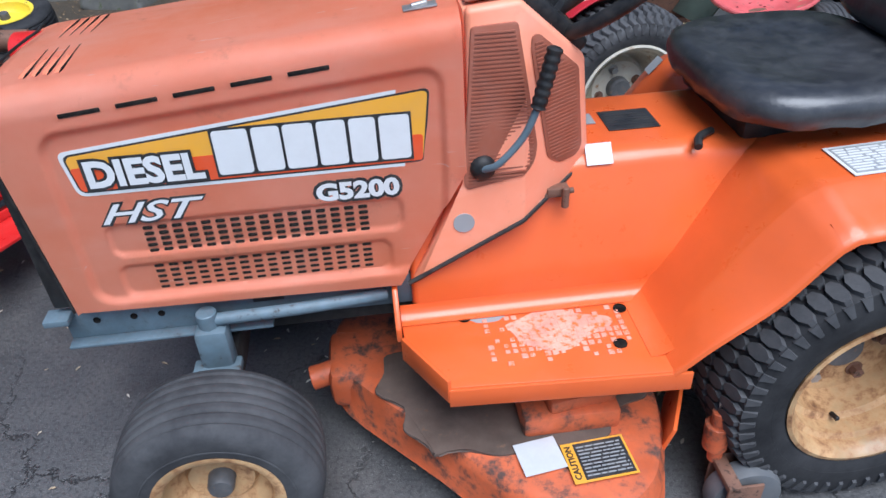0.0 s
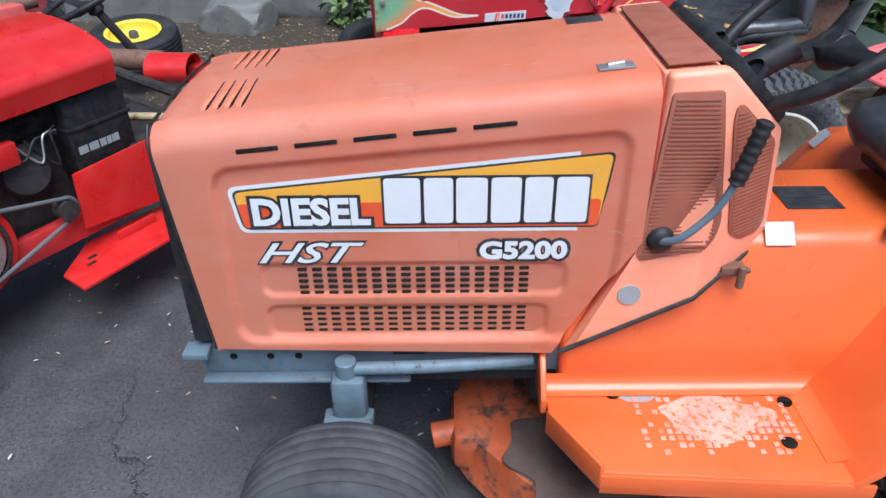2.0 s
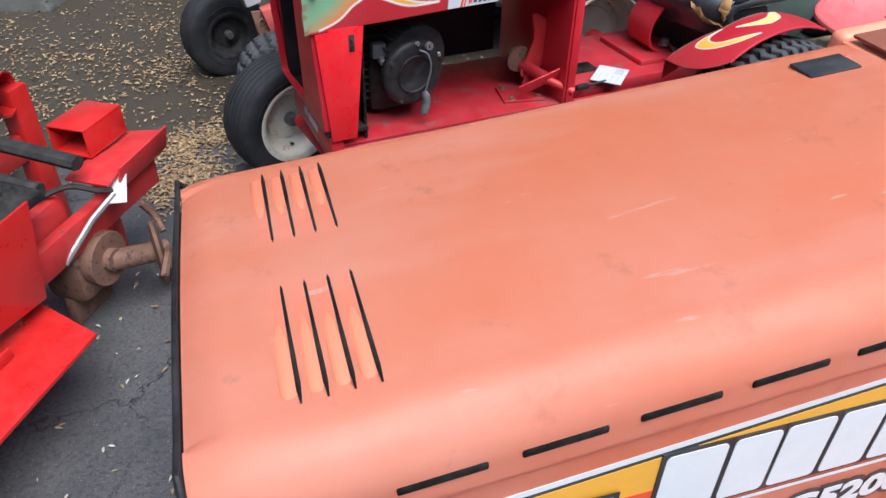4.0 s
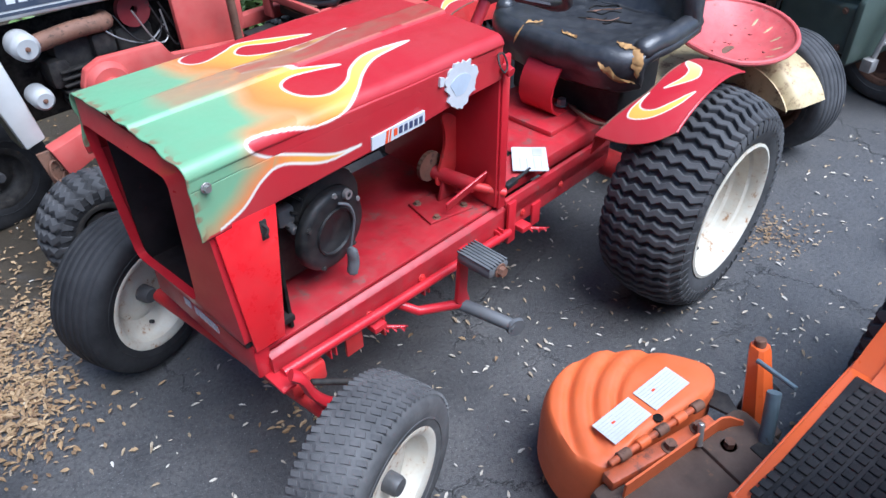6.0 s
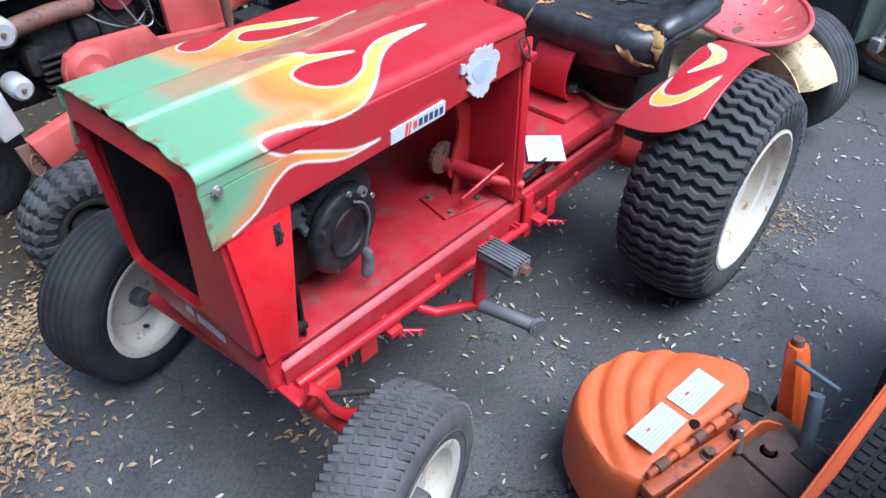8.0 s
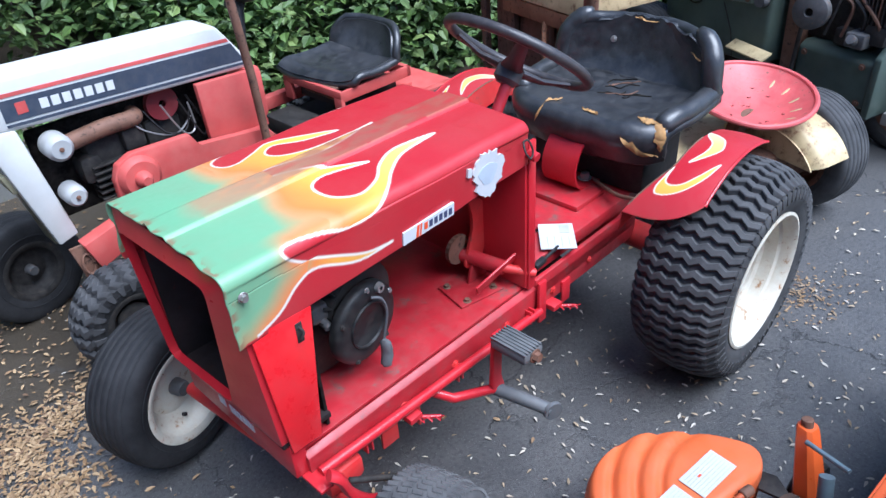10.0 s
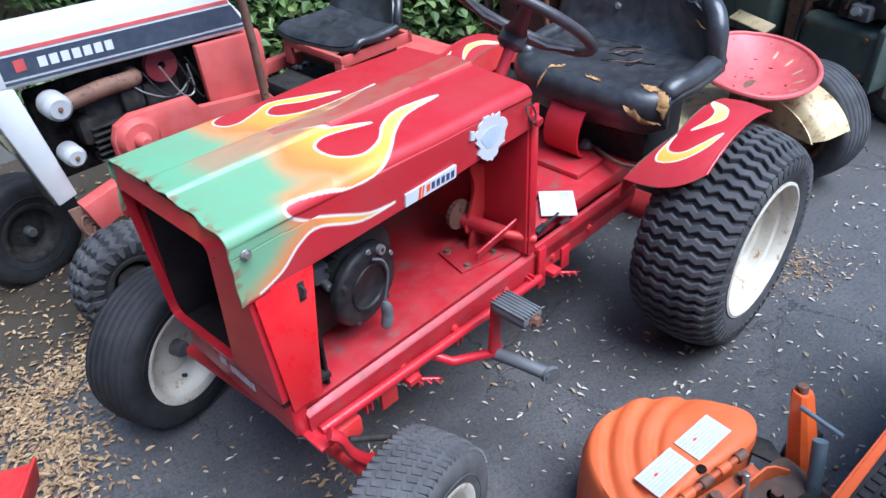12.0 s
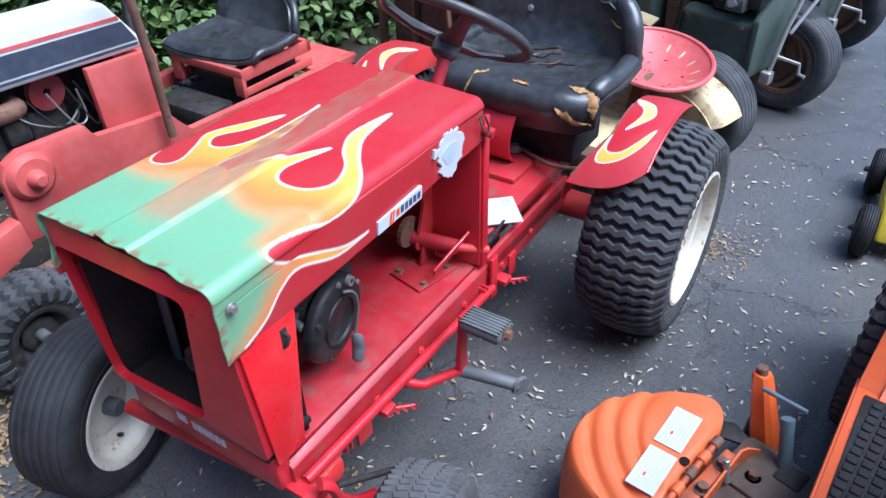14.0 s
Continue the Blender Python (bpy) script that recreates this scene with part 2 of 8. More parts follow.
def asphalt_material():
    m, nt, b = nodes_of("old_asphalt")
    big, mid, fine = noise_node(nt, 0.9, 5), noise_node(nt, 6, 6, 0.7), noise_node(nt, 260, 2)
    c = blend(nt, ramp(nt, big.outputs[0], 0.35, 0.65).outputs[0], (0.052, 0.051, 0.051), (0.100, 0.098, 0.097))
    c = blend(nt, ramp(nt, mid.outputs[0], 0.45, 0.8).outputs[0], c, (0.115, 0.109, 0.103))
    stone = noise_node(nt, 110, 2, 0.5)
    c = blend(nt, ramp(nt, stone.outputs[0], 0.36, 0.52, (0.55, 0.55, 0.55, 1), (0, 0, 0, 1)).outputs[0], c, (0.026, 0.026, 0.027))
    c = blend(nt, ramp(nt, fine.outputs[0], 0.62, 0.72).outputs[0], c, (0.21, 0.207, 0.203))
    stain = noise_node(nt, 2.6, 4, 0.65)
    c = blend(nt, ramp(nt, stain.outputs[0], 0.60, 0.74, (0, 0, 0, 1), (0.6, 0.6, 0.6, 1)).outputs[0], c, (0.022, 0.021, 0.021))
    vor = nt.nodes.new("ShaderNodeTexVoronoi")
    vor.feature = "DISTANCE_TO_EDGE"
    vor.inputs["Scale"].default_value = 1.9
    tc = nt.nodes.new("ShaderNodeTexCoord")
    warp = nt.nodes.new("ShaderNodeMixRGB")
    warp.blend_type, warp.inputs[0].default_value = "ADD", 0.22
    nt.links.new(tc.outputs["Object"], warp.inputs[1])
    nt.links.new(mid.outputs["Color"], warp.inputs[2])
    nt.links.new(warp.outputs[0], vor.inputs["Vector"])
    crack = ramp(nt, vor.outputs["Distance"], 0.003, 0.009, (1, 1, 1, 1), (0, 0, 0, 1))
    gate = ramp(nt, big.outputs[0], 0.40, 0.50)
    mul = nt.nodes.new("ShaderNodeMath")
    mul.operation = "MULTIPLY"
    nt.links.new(crack.outputs[0], mul.inputs[0])
    nt.links.new(gate.outputs[0], mul.inputs[1])
    c = blend(nt, mul.outputs[0], c, (0.018, 0.018, 0.018))
    sep = nt.nodes.new("ShaderNodeSeparateXYZ")
    nt.links.new(tc.outputs["Object"], sep.inputs[0])
    shift = nt.nodes.new("ShaderNodeMath")
    shift.operation, shift.inputs[1].default_value = "MULTIPLY_ADD", 1.3
    nt.links.new(mid.outputs[0], shift.inputs[0])
    slant = nt.nodes.new("ShaderNodeMath")
    slant.operation, slant.inputs[1].default_value = "MULTIPLY_ADD", -0.45
    nt.links.new(sep.outputs[0], slant.inputs[0])
    nt.links.new(sep.outputs[1], slant.inputs[2])
    nt.links.new(slant.outputs[0], shift.inputs[2])
    scale = nt.nodes.new("ShaderNodeMath")
    scale.operation, scale.inputs[1].default_value = "MULTIPLY", 0.1
    nt.links.new(shift.outputs[0], scale.inputs[0])
    soil = ramp(nt, scale.outputs[0], 0.40, 0.43)
    earth = blend(nt, ramp(nt, fine.outputs[0], 0.4, 0.6).outputs[0], (0.030, 0.024, 0.017), (0.075, 0.058, 0.038))
    c = blend(nt, soil.outputs[0], c, earth)
    nt.links.new(c, b.inputs["Base Color"])
    b.inputs["Roughness"].default_value = 0.46
    b.inputs["Specular IOR Level"].default_value = 0.65
    add_n = nt.nodes.new("ShaderNodeMath")
    add_n.operation = "SUBTRACT"
    nt.links.new(fine.outputs[0], add_n.inputs[0])
    nt.links.new(mul.outputs[0], add_n.inputs[1])
    bump(nt, b, add_n.outputs[0], 0.5, 0.004)
    return m


def island_material(name, cols, rough=0.7, sheen=0.0):
    """Colour differs from one loose piece of the mesh to the next."""
    m, nt, b = nodes_of(name)
    g = nt.nodes.new("ShaderNodeNewGeometry")
    r = nt.nodes.new("ShaderNodeValToRGB")
    r.color_ramp.interpolation = "LINEAR"
    while len(r.color_ramp.elements) < len(cols):
        r.color_ramp.elements.new(0.5)
    for i, (e, c) in enumerate(zip(r.color_ramp.elements, cols)):
        e.position, e.color = i / (len(cols) - 1), (*c, 1)
    nt.links.new(g.outputs["Random Per Island"], r.inputs[0])
    nt.links.new(r.outputs[0], b.inputs["Base Color"])
    b.inputs["Roughness"].default_value = rough
    return m


RUBBER, ASPHALT = rubber_material(), asphalt_material()
# Lighter rubber for one front tyre: dust, plus skylight painted in.
RUBBER_SKYLIT = rubber_material("dusty_skylit_tyre_rubber", (0.062, 0.062, 0.063), (0.150, 0.148, 0.146))
RUBBER_GREY = rubber_material("dusty_grey_tyre_rubber", (0.036, 0.036, 0.038), (0.100, 0.099, 0.100))
LEAF = island_material("green_leaves", [(0.040, 0.080, 0.018), (0.10, 0.165, 0.035), (0.065, 0.125, 0.030), (0.19, 0.25, 0.075), (0.085, 0.145, 0.040), (0.12, 0.19, 0.06)], 0.55)
LITTER = island_material("dry_leaf_litter", [(0.22, 0.13, 0.06), (0.36, 0.24, 0.12), (0.14, 0.08, 0.045), (0.44, 0.31, 0.17), (0.26, 0.17, 0.09)], 0.8)
FLECK = island_material("pale_seed_flecks", [(0.46, 0.40, 0.30), (0.54, 0.50, 0.43), (0.28, 0.21, 0.13), (0.40, 0.31, 0.20), (0.60, 0.57, 0.51)], 0.75)


# ---- mesh helpers ----
def part(name, bm, material, parent=None, label="", smooth=40):
    me = bpy.data.meshes.new(name)
    bmesh.ops.recalc_face_normals(bm, faces=bm.faces[:])
    bm.to_mesh(me)
    bm.free()
    me.materials.append(material)
    if smooth:
        me.shade_smooth()
        me.set_sharp_from_angle(angle=radians(smooth))
    ob = new(name, me)
    ob.parent = parent
    if label:
        ob["label"] = label
    return ob


def share(name, like, parent, m):
    """Another object on the same mesh."""
    ob = new(name, like.data)
    ob.parent = parent
    ob.matrix_basis = m
    return ob


def root(name, m, label, category, group="", kind=""):
    ob = new(name)
    ob.empty_display_size = 0.1
    ob.matrix_basis = m
    return tagged(ob, label, category, group, kind)


def put(bm, other, m=None):
    me = bpy.data.meshes.new("tmp")
    other.to_mesh(me)
    other.free()
    if m is not None:
        me.transform(m)
    bm.from_mesh(me)
    bpy.data.meshes.remove(me)
    return bm


def moved(bm, m):
    bmesh.ops.transform(bm, matrix=m, verts=bm.verts[:])
    return bm


def box(a, b, bev=0.004, seg=2):
    bm = bmesh.new()
    bmesh.ops.create_cube(bm, size=1)
    size = [abs(q - p) for p, q in zip(a, b)]
    mid = [(p + q) / 2 for p, q in zip(a, b)]
    bmesh.ops.transform(bm, matrix=Matrix.Translation(mid) @ Matrix.Diagonal((*size, 1)), verts=bm.verts[:])
    if bev:
        bmesh.ops.bevel(bm, geom=bm.edges[:], offset=min(bev, min(size) * 0.45), segments=seg, profile=0.5, affect="EDGES")
    return bm


def boxes(*specs):
    bm = bmesh.new()
    for s in specs:
        put(bm, box(*s))
    return bm


def prism(pts, lo, hi, axis="y", bev=0.003, seg=2):
    """A flat outline given across the axis, thickened from lo to hi along it."""
    def at(p, q, d):
        return {"x": (d, p, q), "y": (p, d, q), "z": (p, q, d)}[axis]
    bm = bmesh.new()
    va = [bm.verts.new(at(p, q, lo)) for p, q in pts]
    vb = [bm.verts.new(at(p, q, hi)) for p, q in pts]
    bm.faces.new(va), bm.faces.new(vb[::-1])
    n = len(pts)
    for i in range(n):
        bm.faces.new((va[i], vb[i], vb[(i + 1) % n], va[(i + 1) % n]))
    if bev:
        bmesh.ops.bevel(bm, geom=bm.edges[:], offset=min(bev, abs(hi - lo) * 0.45), segments=seg, profile=0.5, affect="EDGES")
    return bm


def spline(pts, k=6, closed=False):
    pts = [Vector(p) for p in pts]
    n, out = len(pts), []
    rng = range(n if closed else n - 1)
    for i in rng:
        p0 = pts[i - 1] if (closed or i > 0) else pts[0]
        p1, p2 = pts[i], pts[(i + 1) % n]
        p3 = pts[(i + 2) % n] if (closed or i + 2 < n) else pts[-1]
        for j in range(k):
            t = j / k
            out.append(0.5 * ((2 * p1) + (p2 - p0) * t + (2 * p0 - 5 * p1 + 4 * p2 - p3) * t * t + (3 * p1 - p0 - 3 * p2 + p3) * t ** 3))
    if not closed:
        out.append(pts[-1])
    return out


def tube(pts, r, seg=10, closed=False, flat=1.0):
    """A round bar along a line of points. r: one radius, or one for each point."""
    pts = [Vector(p) for p in pts]
    n = len(pts)
    rs = r if isinstance(r, (list, tuple)) else [r] * n
    bm, rings = bmesh.new(), []
    up = Vector((0, 0, 1))
    for i, p in enumerate(pts):
        a = pts[i - 1] if (closed or i > 0) else p
        b = pts[(i + 1) % n] if (closed or i + 1 < n) else p
        d = (b - a).normalized()
        if i == 0:
            side = d.cross(up if abs(d.z) < 0.9 else Vector((1, 0, 0))).normalized()
        else:
            side = (side - d * side.dot(d)).normalized()
        top = d.cross(side)
        rings.append([bm.verts.new(p + rs[i] * (math.cos(k * math.tau / seg) * side + flat * math.sin(k * math.tau / seg) * top)) for k in range(seg)])
    for i in range(n if closed else n - 1):
        a, b = rings[i], rings[(i + 1) % n]
        for k in range(seg):
            bm.faces.new((a[k], a[(k + 1) % seg], b[(k + 1) % seg], b[k]))
    if not closed:
        bm.faces.new(rings[0][::-1]), bm.faces.new(rings[-1])
    return bm


def lathe(profile, seg=48, closed=False):
    """Turns (radius, depth along y) about the y axis."""
    bm, rings = bmesh.new(), []
    for r, h in profile:
        if r < 1e-5:
            rings.append([bm.verts.new((0, h, 0))])
        else:
            rings.append([bm.verts.new((r * math.cos(k * math.tau / seg), h, r * math.sin(k * math.tau / seg))) for k in range(seg)])
    pairs = list(zip(rings, rings[1:])) + ([(rings[-1], rings[0])] if closed else [])
    for a, b in pairs:
        for k in range(seg):
            q = [a[k % len(a)], a[(k + 1) % len(a)], b[(k + 1) % len(b)], b[k % len(b)]]
            q = list(dict.fromkeys(q))
            if len(q) > 2:
                bm.faces.new(q)
    return bm


def cyl(a, b, r, seg=16, bev=0.0015):
    """A round post between two points with softened ends."""
    a, b = Vector(a), Vector(b)
    d = (b - a).normalized()
    bev = min(bev, r * 0.4)
    return tube([a, a + d * bev, b - d * bev, b], [r - bev, r, r, r - bev], seg)


def bolt(at, axis=(0, -1, 0), r=0.008, h=0.006):
    at, axis = Vector(at), Vector(axis).normalized()
    bm = put(cyl(at, at + axis * 0.002, r * 1.5, 14, 0.0006), tube([at + axis * 0.002, at + axis * (0.002 + h)], r, 6))
    return bm


def sheet(fn, nu, nv, thick=0.003):
    """A bent sheet: fn(i/nu, j/nv) gives its points; a second skin lies thick behind it."""
    p = np.array([[fn(i / nu, j / nv) for j in range(nv + 1)] for i in range(nu + 1)], float)
    n = np.cross(np.gradient(p, axis=0), np.gradient(p, axis=1))
    for _ in range(2):
        n /= np.linalg.norm(n, axis=2, keepdims=True) + 1e-9
        n = n + 0.15 * (np.roll(n, 1, 1) + np.roll(n, -1, 1)) * (np.linalg.norm(n, axis=2, keepdims=True) < 0.5)
    q = p - n * thick
    bm = bmesh.new()
    g = [[bm.verts.new(v) for v in row] for row in p]
    h = [[bm.verts.new(v) for v in row] for row in q]
    for i in range(nu):
        for j in range(nv):
            bm.faces.new((g[i][j], g[i + 1][j], g[i + 1][j + 1], g[i][j + 1]))
            bm.faces.new((h[i][j], h[i][j + 1], h[i + 1][j + 1], h[i + 1][j]))
    for i in range(nu):
        for j in (0, nv):
            bm.faces.new((g[i][j], h[i][j], h[i + 1][j], g[i + 1][j]))
    for j in range(nv):
        for i in (0, nu):
            bm.faces.new((g[i][j], g[i][j + 1], h[i][j + 1], h[i][j]))
    return bm


def lettering(text, height, stretch=1.0, extrude=0.0005, bold=0.0, shear=0.0):
    """The built-in font as a mesh in the x-y plane, from its lower left corner."""
    cu = bpy.data.curves.new("text", "FONT")
    cu.body, cu.size, cu.extrude, cu.offset, cu.shear, cu.resolution_u = text, 1.0, extrude / height * 0.72, bold, shear, 3
    ob = bpy.data.objects.new("text", cu)
    me = bpy.data.meshes.new_from_object(ob)
    bpy.data.objects.remove(ob), bpy.data.curves.remove(cu)
    bm = bmesh.new()
    bm.from_mesh(me)
    bpy.data.meshes.remove(me)
    lo = [min(v.co[i] for v in bm.verts) for i in range(2)]
    hi = max(v.co[1] for v in bm.verts)
    k = height / (hi - lo[1])
    bmesh.ops.transform(bm, matrix=Matrix.Diagonal((k * stretch, k, k, 1)) @ Matrix.Translation((-lo[0], -lo[1], 0)), verts=bm.verts[:])
    return bm


def fitted(text, width, height, **more):
    bm = lettering(text, height, **more)
    w = max(v.co.x for v in bm.verts)
    return moved(bm, Matrix.Diagonal((width / w, 1, 1, 1)))


def bars(x0, y0, x1, y1, rows, seed=1, fill=0.55, z=0.0006):
    """Rows of small dark bars that stand for unreadable print, in the x-y plane."""
    rnd, bm = random.Random(seed), bmesh.new()
    step = (y1 - y0) / rows
    for r in range(rows):
        x = x0
        while x < x1 - 0.002:
            w = min(x1 - x, rnd.uniform(0.06, 0.3) * (x1 - x0))
            put(bm, box((x, y0 + step * (r + 0.22), 0), (x + w * 0.86, y0 + step * (r + 0.22 + fill), z), 0))
            x += w
    return bm


def wheel(parent, m, radius, width, rim_r, rim_mat, tread="turf", lugs=44, name="wheel", dish=0.05, hub_r=0.04, bolts=5, label="", both=True, rubber=None, round_off=0.30, depth=0.013):
    """A wheel round the y axis; its outer face looks to -y. wheel > tyre > tread, rim, hub."""
    w = new(name)
    w.parent, w.matrix_basis = parent, m
    if label:
        w["label"] = label
    h, sh = width / 2, (radius - rim_r)
    gum = rubber or RUBBER
    soft_ground = tread in ("turf", "scale")
    crown = round_off * sh if soft_ground else 0.010
    body = radius - (depth if soft_ground else 0.002)
    prof = [(rim_r, -h * 0.86), (rim_r + sh * 0.15, -h * 0.95), (rim_r + sh * 0.45, -h), (rim_r + sh * 0.70, -h * 0.99), (body - crown * 1.2, -h * 0.90)]
    if soft_ground:
        prof[2:] = [(rim_r + sh * 0.40, -h), (rim_r + sh * 0.58, -h * 0.985), (body - crown * 0.95, -h * 0.965)]
    n = 10 if tread != "rib" else 30
    reach = 0.92 if soft_ground else 0.80
    for i in range(n + 1):
        y = reach * (2 * i / n - 1)
        r = body - crown * abs(y) ** 2.5
        if tread == "rib" and (i % 5) in (2,) :
            r -= 0.004
        prof.append((r, h * y))
    prof += [(r, -y) for r, y in prof[4::-1]]
    tyre = part("tyre", lathe(prof + [(rim_r + 0.002, h * 0.6), (rim_r + 0.002, -h * 0.6)], 72, closed=True), gum, w, "black weathered rubber", 50)
    rr, yy = rim_r + sh * 0.35, h * 0.975
    for sgn in (-1, 1):
        part("sidewall_ring", tube([(rr * math.cos(k * math.tau / 60), sgn * yy, rr * math.sin(k * math.tau / 60)) for k in range(60)], 0.0022, 5, closed=True), gum, tyre)
    if soft_ground:
        bm = bmesh.new()
        pitch, span = math.tau / lugs, 13
        for k in range(lugs if tread == "scale" else 0):
            for i in range(5):
                f0, a0 = -0.76 + 0.38 * i, (k + (0.5 if i % 2 else 0)) * pitch
                low, top = [], []
                for q in range(8):
                    c, e = math.cos(q * math.tau / 8 + 0.39), math.sin(q * math.tau / 8 + 0.39)
                    for ring, grow, up in ((low, 1.0, -0.004), (top, 0.86, depth)):
                        f, aa = f0 + 0.218 * grow * c, a0 + pitch * 0.50 * grow * e + pitch * 0.10 * c
                        rr = body - crown * min(1, abs(f)) ** 2.5 + up
                        ring.append(bm.verts.new((rr * math.cos(aa), h * f, rr * math.sin(aa))))
                bm.faces.new(top)
                for q in range(8):
                    bm.faces.new((low[q], low[(q + 1) % 8], top[(q + 1) % 8], top[q]))
        for k in range(lugs):
            line = []
            for i in range(span if tread == "turf" else 0):
                f = 0.97 * (2 * i / (span - 1) - 1)
                a0 = k * pitch + pitch * (0.13 if i % 2 else -0.13) + (pitch * 0.10 if i % 4 == 1 else 0)
                fall = crown * abs(f) ** 2.5 + (0.004 if i in (0, span - 1) else 0)
                line.append([bm.verts.new((r * math.cos(a0 + d * pitch), h * f, r * math.sin(a0 + d * pitch))) for r, d in ((body - fall - 0.004, -0.36), (radius - fall - 0.002, -0.27), (radius - fall, -0.20), (radius - fall, 0.20), (radius - fall - 0.002, 0.27), (body - fall - 0.004, 0.36))])
            for p, q in zip(line, line[1:]):
                for j in range(5):
                    bm.faces.new((p[j], p[j + 1], q[j + 1], q[j]))
            if line:
                bm.faces.new(line[0])
                bm.faces.new(line[-1][::-1])
            for sgn in (-1, 1):
                a0 = (k + 0.0) * math.tau / lugs
                da = math.tau / lugs * 0.30
                low = [bm.verts.new((r * math.cos(a), sgn * h * y, r * math.sin(a))) for r, y, a in ((body - crown - 0.026, 0.96, a0 - da * 0.55), (body - crown * 0.92, 0.90, a0 - da * 1.1), (body - crown * 0.92, 0.90, a0 + da * 1.1), (body - crown - 0.026, 0.96, a0 + da * 0.55))]
                top = [bm.verts.new((r * math.cos(a), sgn * (h * y + 0.004), r * math.sin(a))) for r, y, a in ((body - crown - 0.020, 0.985, a0 - da * 0.45), (body - crown * 0.80, 0.945, a0 - da * 0.95), (body - crown * 0.80, 0.945, a0 + da * 0.95), (body - crown - 0.020, 0.985, a0 + da * 0.45))]
                bm.faces.new(top)
                for q in range(4):
                    bm.faces.new((low[q], low[(q + 1) % 4], top[(q + 1) % 4], top[q]))
        part("tread", bm, RUBBER_GREY, tyre, "chunky turf tread blocks", 30)
    elif tread == "block":
        bm = bmesh.new()
        for k in range(lugs):
            for i in range(5):
                y = -0.72 + 0.36 * i
                a0 = (k + 0.5 * (i % 2)) * math.tau / lugs
                da, dy = math.tau / lugs * 0.43, 0.172
                r0, r1 = body - crown * abs(y) ** 2.5 - 0.003, body - crown * abs(y) ** 2.5 + 0.0022
                vb = [bm.verts.new((r0 * math.cos(a0 + s * da), h * (y + q * dy), r0 * math.sin(a0 + s * da))) for s, q in ((-1.2, -0.6), (0.4, -1), (1.2, 0.6), (-0.4, 1))]
                vt = [bm.verts.new((r1 * math.cos(a0 + s * da), h * (y + q * dy), r1 * math.sin(a0 + s * da))) for s, q in ((-1.0, -0.5), (0.3, -0.85), (1.0, 0.5), (-0.3, 0.85))]
                bm.faces.new(vt)
                for q in range(4):
                    bm.faces.new((vb[q], vb[(q + 1) % 4], vt[(q + 1) % 4], vt[q]))
        part("tread", bm, gum, tyre, "worn block tread", 30)
    lip = rim_r
    front = [(lip, -h * 0.82), (lip + 0.009, -h * 0.90), (lip + 0.010, -h * 0.95), (lip + 0.003, -h * 0.965), (lip - 0.008, -h * 0.86), (lip - 0.009, -h * 0.68), (lip - 0.018, -h * 0.63), (lip - 0.020, -h * 0.36), (lip - 0.031, -h * 0.30), (lip - 0.033, -h * 0.12)] if dish > 0.08 else [(lip, -h * 0.82), (lip + 0.009, -h * 0.90), (lip + 0.010, -h * 0.95), (lip + 0.003, -h * 0.965), (lip - 0.008, -h * 0.86), (lip - 0.012, -h * 0.50), (lip - 0.026, -h * 0.30)]
    inner = [(lip * 0.62, -h * 0.84 + dish), (hub_r * 1.75, -h * 0.84 + dish * 0.75), (hub_r * 1.2, -h * 0.84 + dish * 0.8), (0, -h * 0.84 + dish * 0.8)]
    bm = lathe(front + inner, 60)
    if both:
        put(bm, lathe([(r, -y) for r, y in front] + [(lip * 0.55, h * 0.15), (hub_r, h * 0.1), (0, h * 0.1)], 60))
    rim = part("rim", bm, rim_mat, w, "", 45)
    yf = -h * 0.84 + dish * 0.8
    bm = lathe([(0, yf - 0.028), (hub_r * 0.62, yf - 0.028), (hub_r * 0.72, yf - 0.022), (hub_r * 0.75, yf)], 28)
    part("hub_cap", bm, HUB, w, "greasy steel hub", 35)
    if dish > 0.12:
        part("hub_flange", lathe([(hub_r * 0.74, yf - 0.004), (hub_r * 0.78, yf - 0.016), (hub_r * 1.62, yf - 0.014), (hub_r * 1.72, yf - 0.008), (hub_r * 1.74, yf + 0.004)], 40), rim_mat, rim, "rusty bolted flange", 35)
        yf -= 0.014
    for k in range(bolts):
        a = k * math.tau / max(bolts, 1) + 0.3
        part("wheel_bolt", bolt((hub_r * 1.30 * math.cos(a), yf - 0.002, hub_r * 1.30 * math.sin(a)), (0, -1, 0), 0.0105, 0.014), STEEL if k % 2 else RUST, rim)
    a = 4.6
    part("valve_stem", cyl(((lip - 0.03) * math.cos(a), -h * 0.3, (lip - 0.03) * math.sin(a)), ((lip - 0.035) * math.cos(a), -h * 0.48, (lip - 0.035) * math.sin(a)), 0.0045, 8), BLACK, rim)
    return w


def steering_wheel(parent, m, r, mat=None, spokes=3):
    w = new("steering_wheel")
    w.parent, w.matrix_basis = parent, m
    mat = mat or BLACK
    part("grip_ring", tube([(r * math.cos(k * math.tau / 48), r * math.sin(k * math.tau / 48), 0) for k in range(48)], 0.0115, 10, closed=True), mat, w)
    bm = bmesh.new()
    for k in range(spokes):
        a = k * math.tau / spokes + 0.5
        c, s = math.cos(a), math.sin(a)
        put(bm, tube([(0.02 * c, 0.02 * s, -0.035), (r * 0.5 * c, r * 0.5 * s, -0.028), (r * c, r * s, 0)], [0.026, 0.018, 0.012], 10, flat=0.4))
    part("spokes", bm, mat, w)
    part("hub", moved(lathe([(0, -0.022), (0.022, -0.024), (0.030, -0.034), (0.030, -0.06), (0.02, -0.07), (0, -0.07)], 24), Matrix.Rotation(radians(90), 4, "X")), mat, w)
    return w


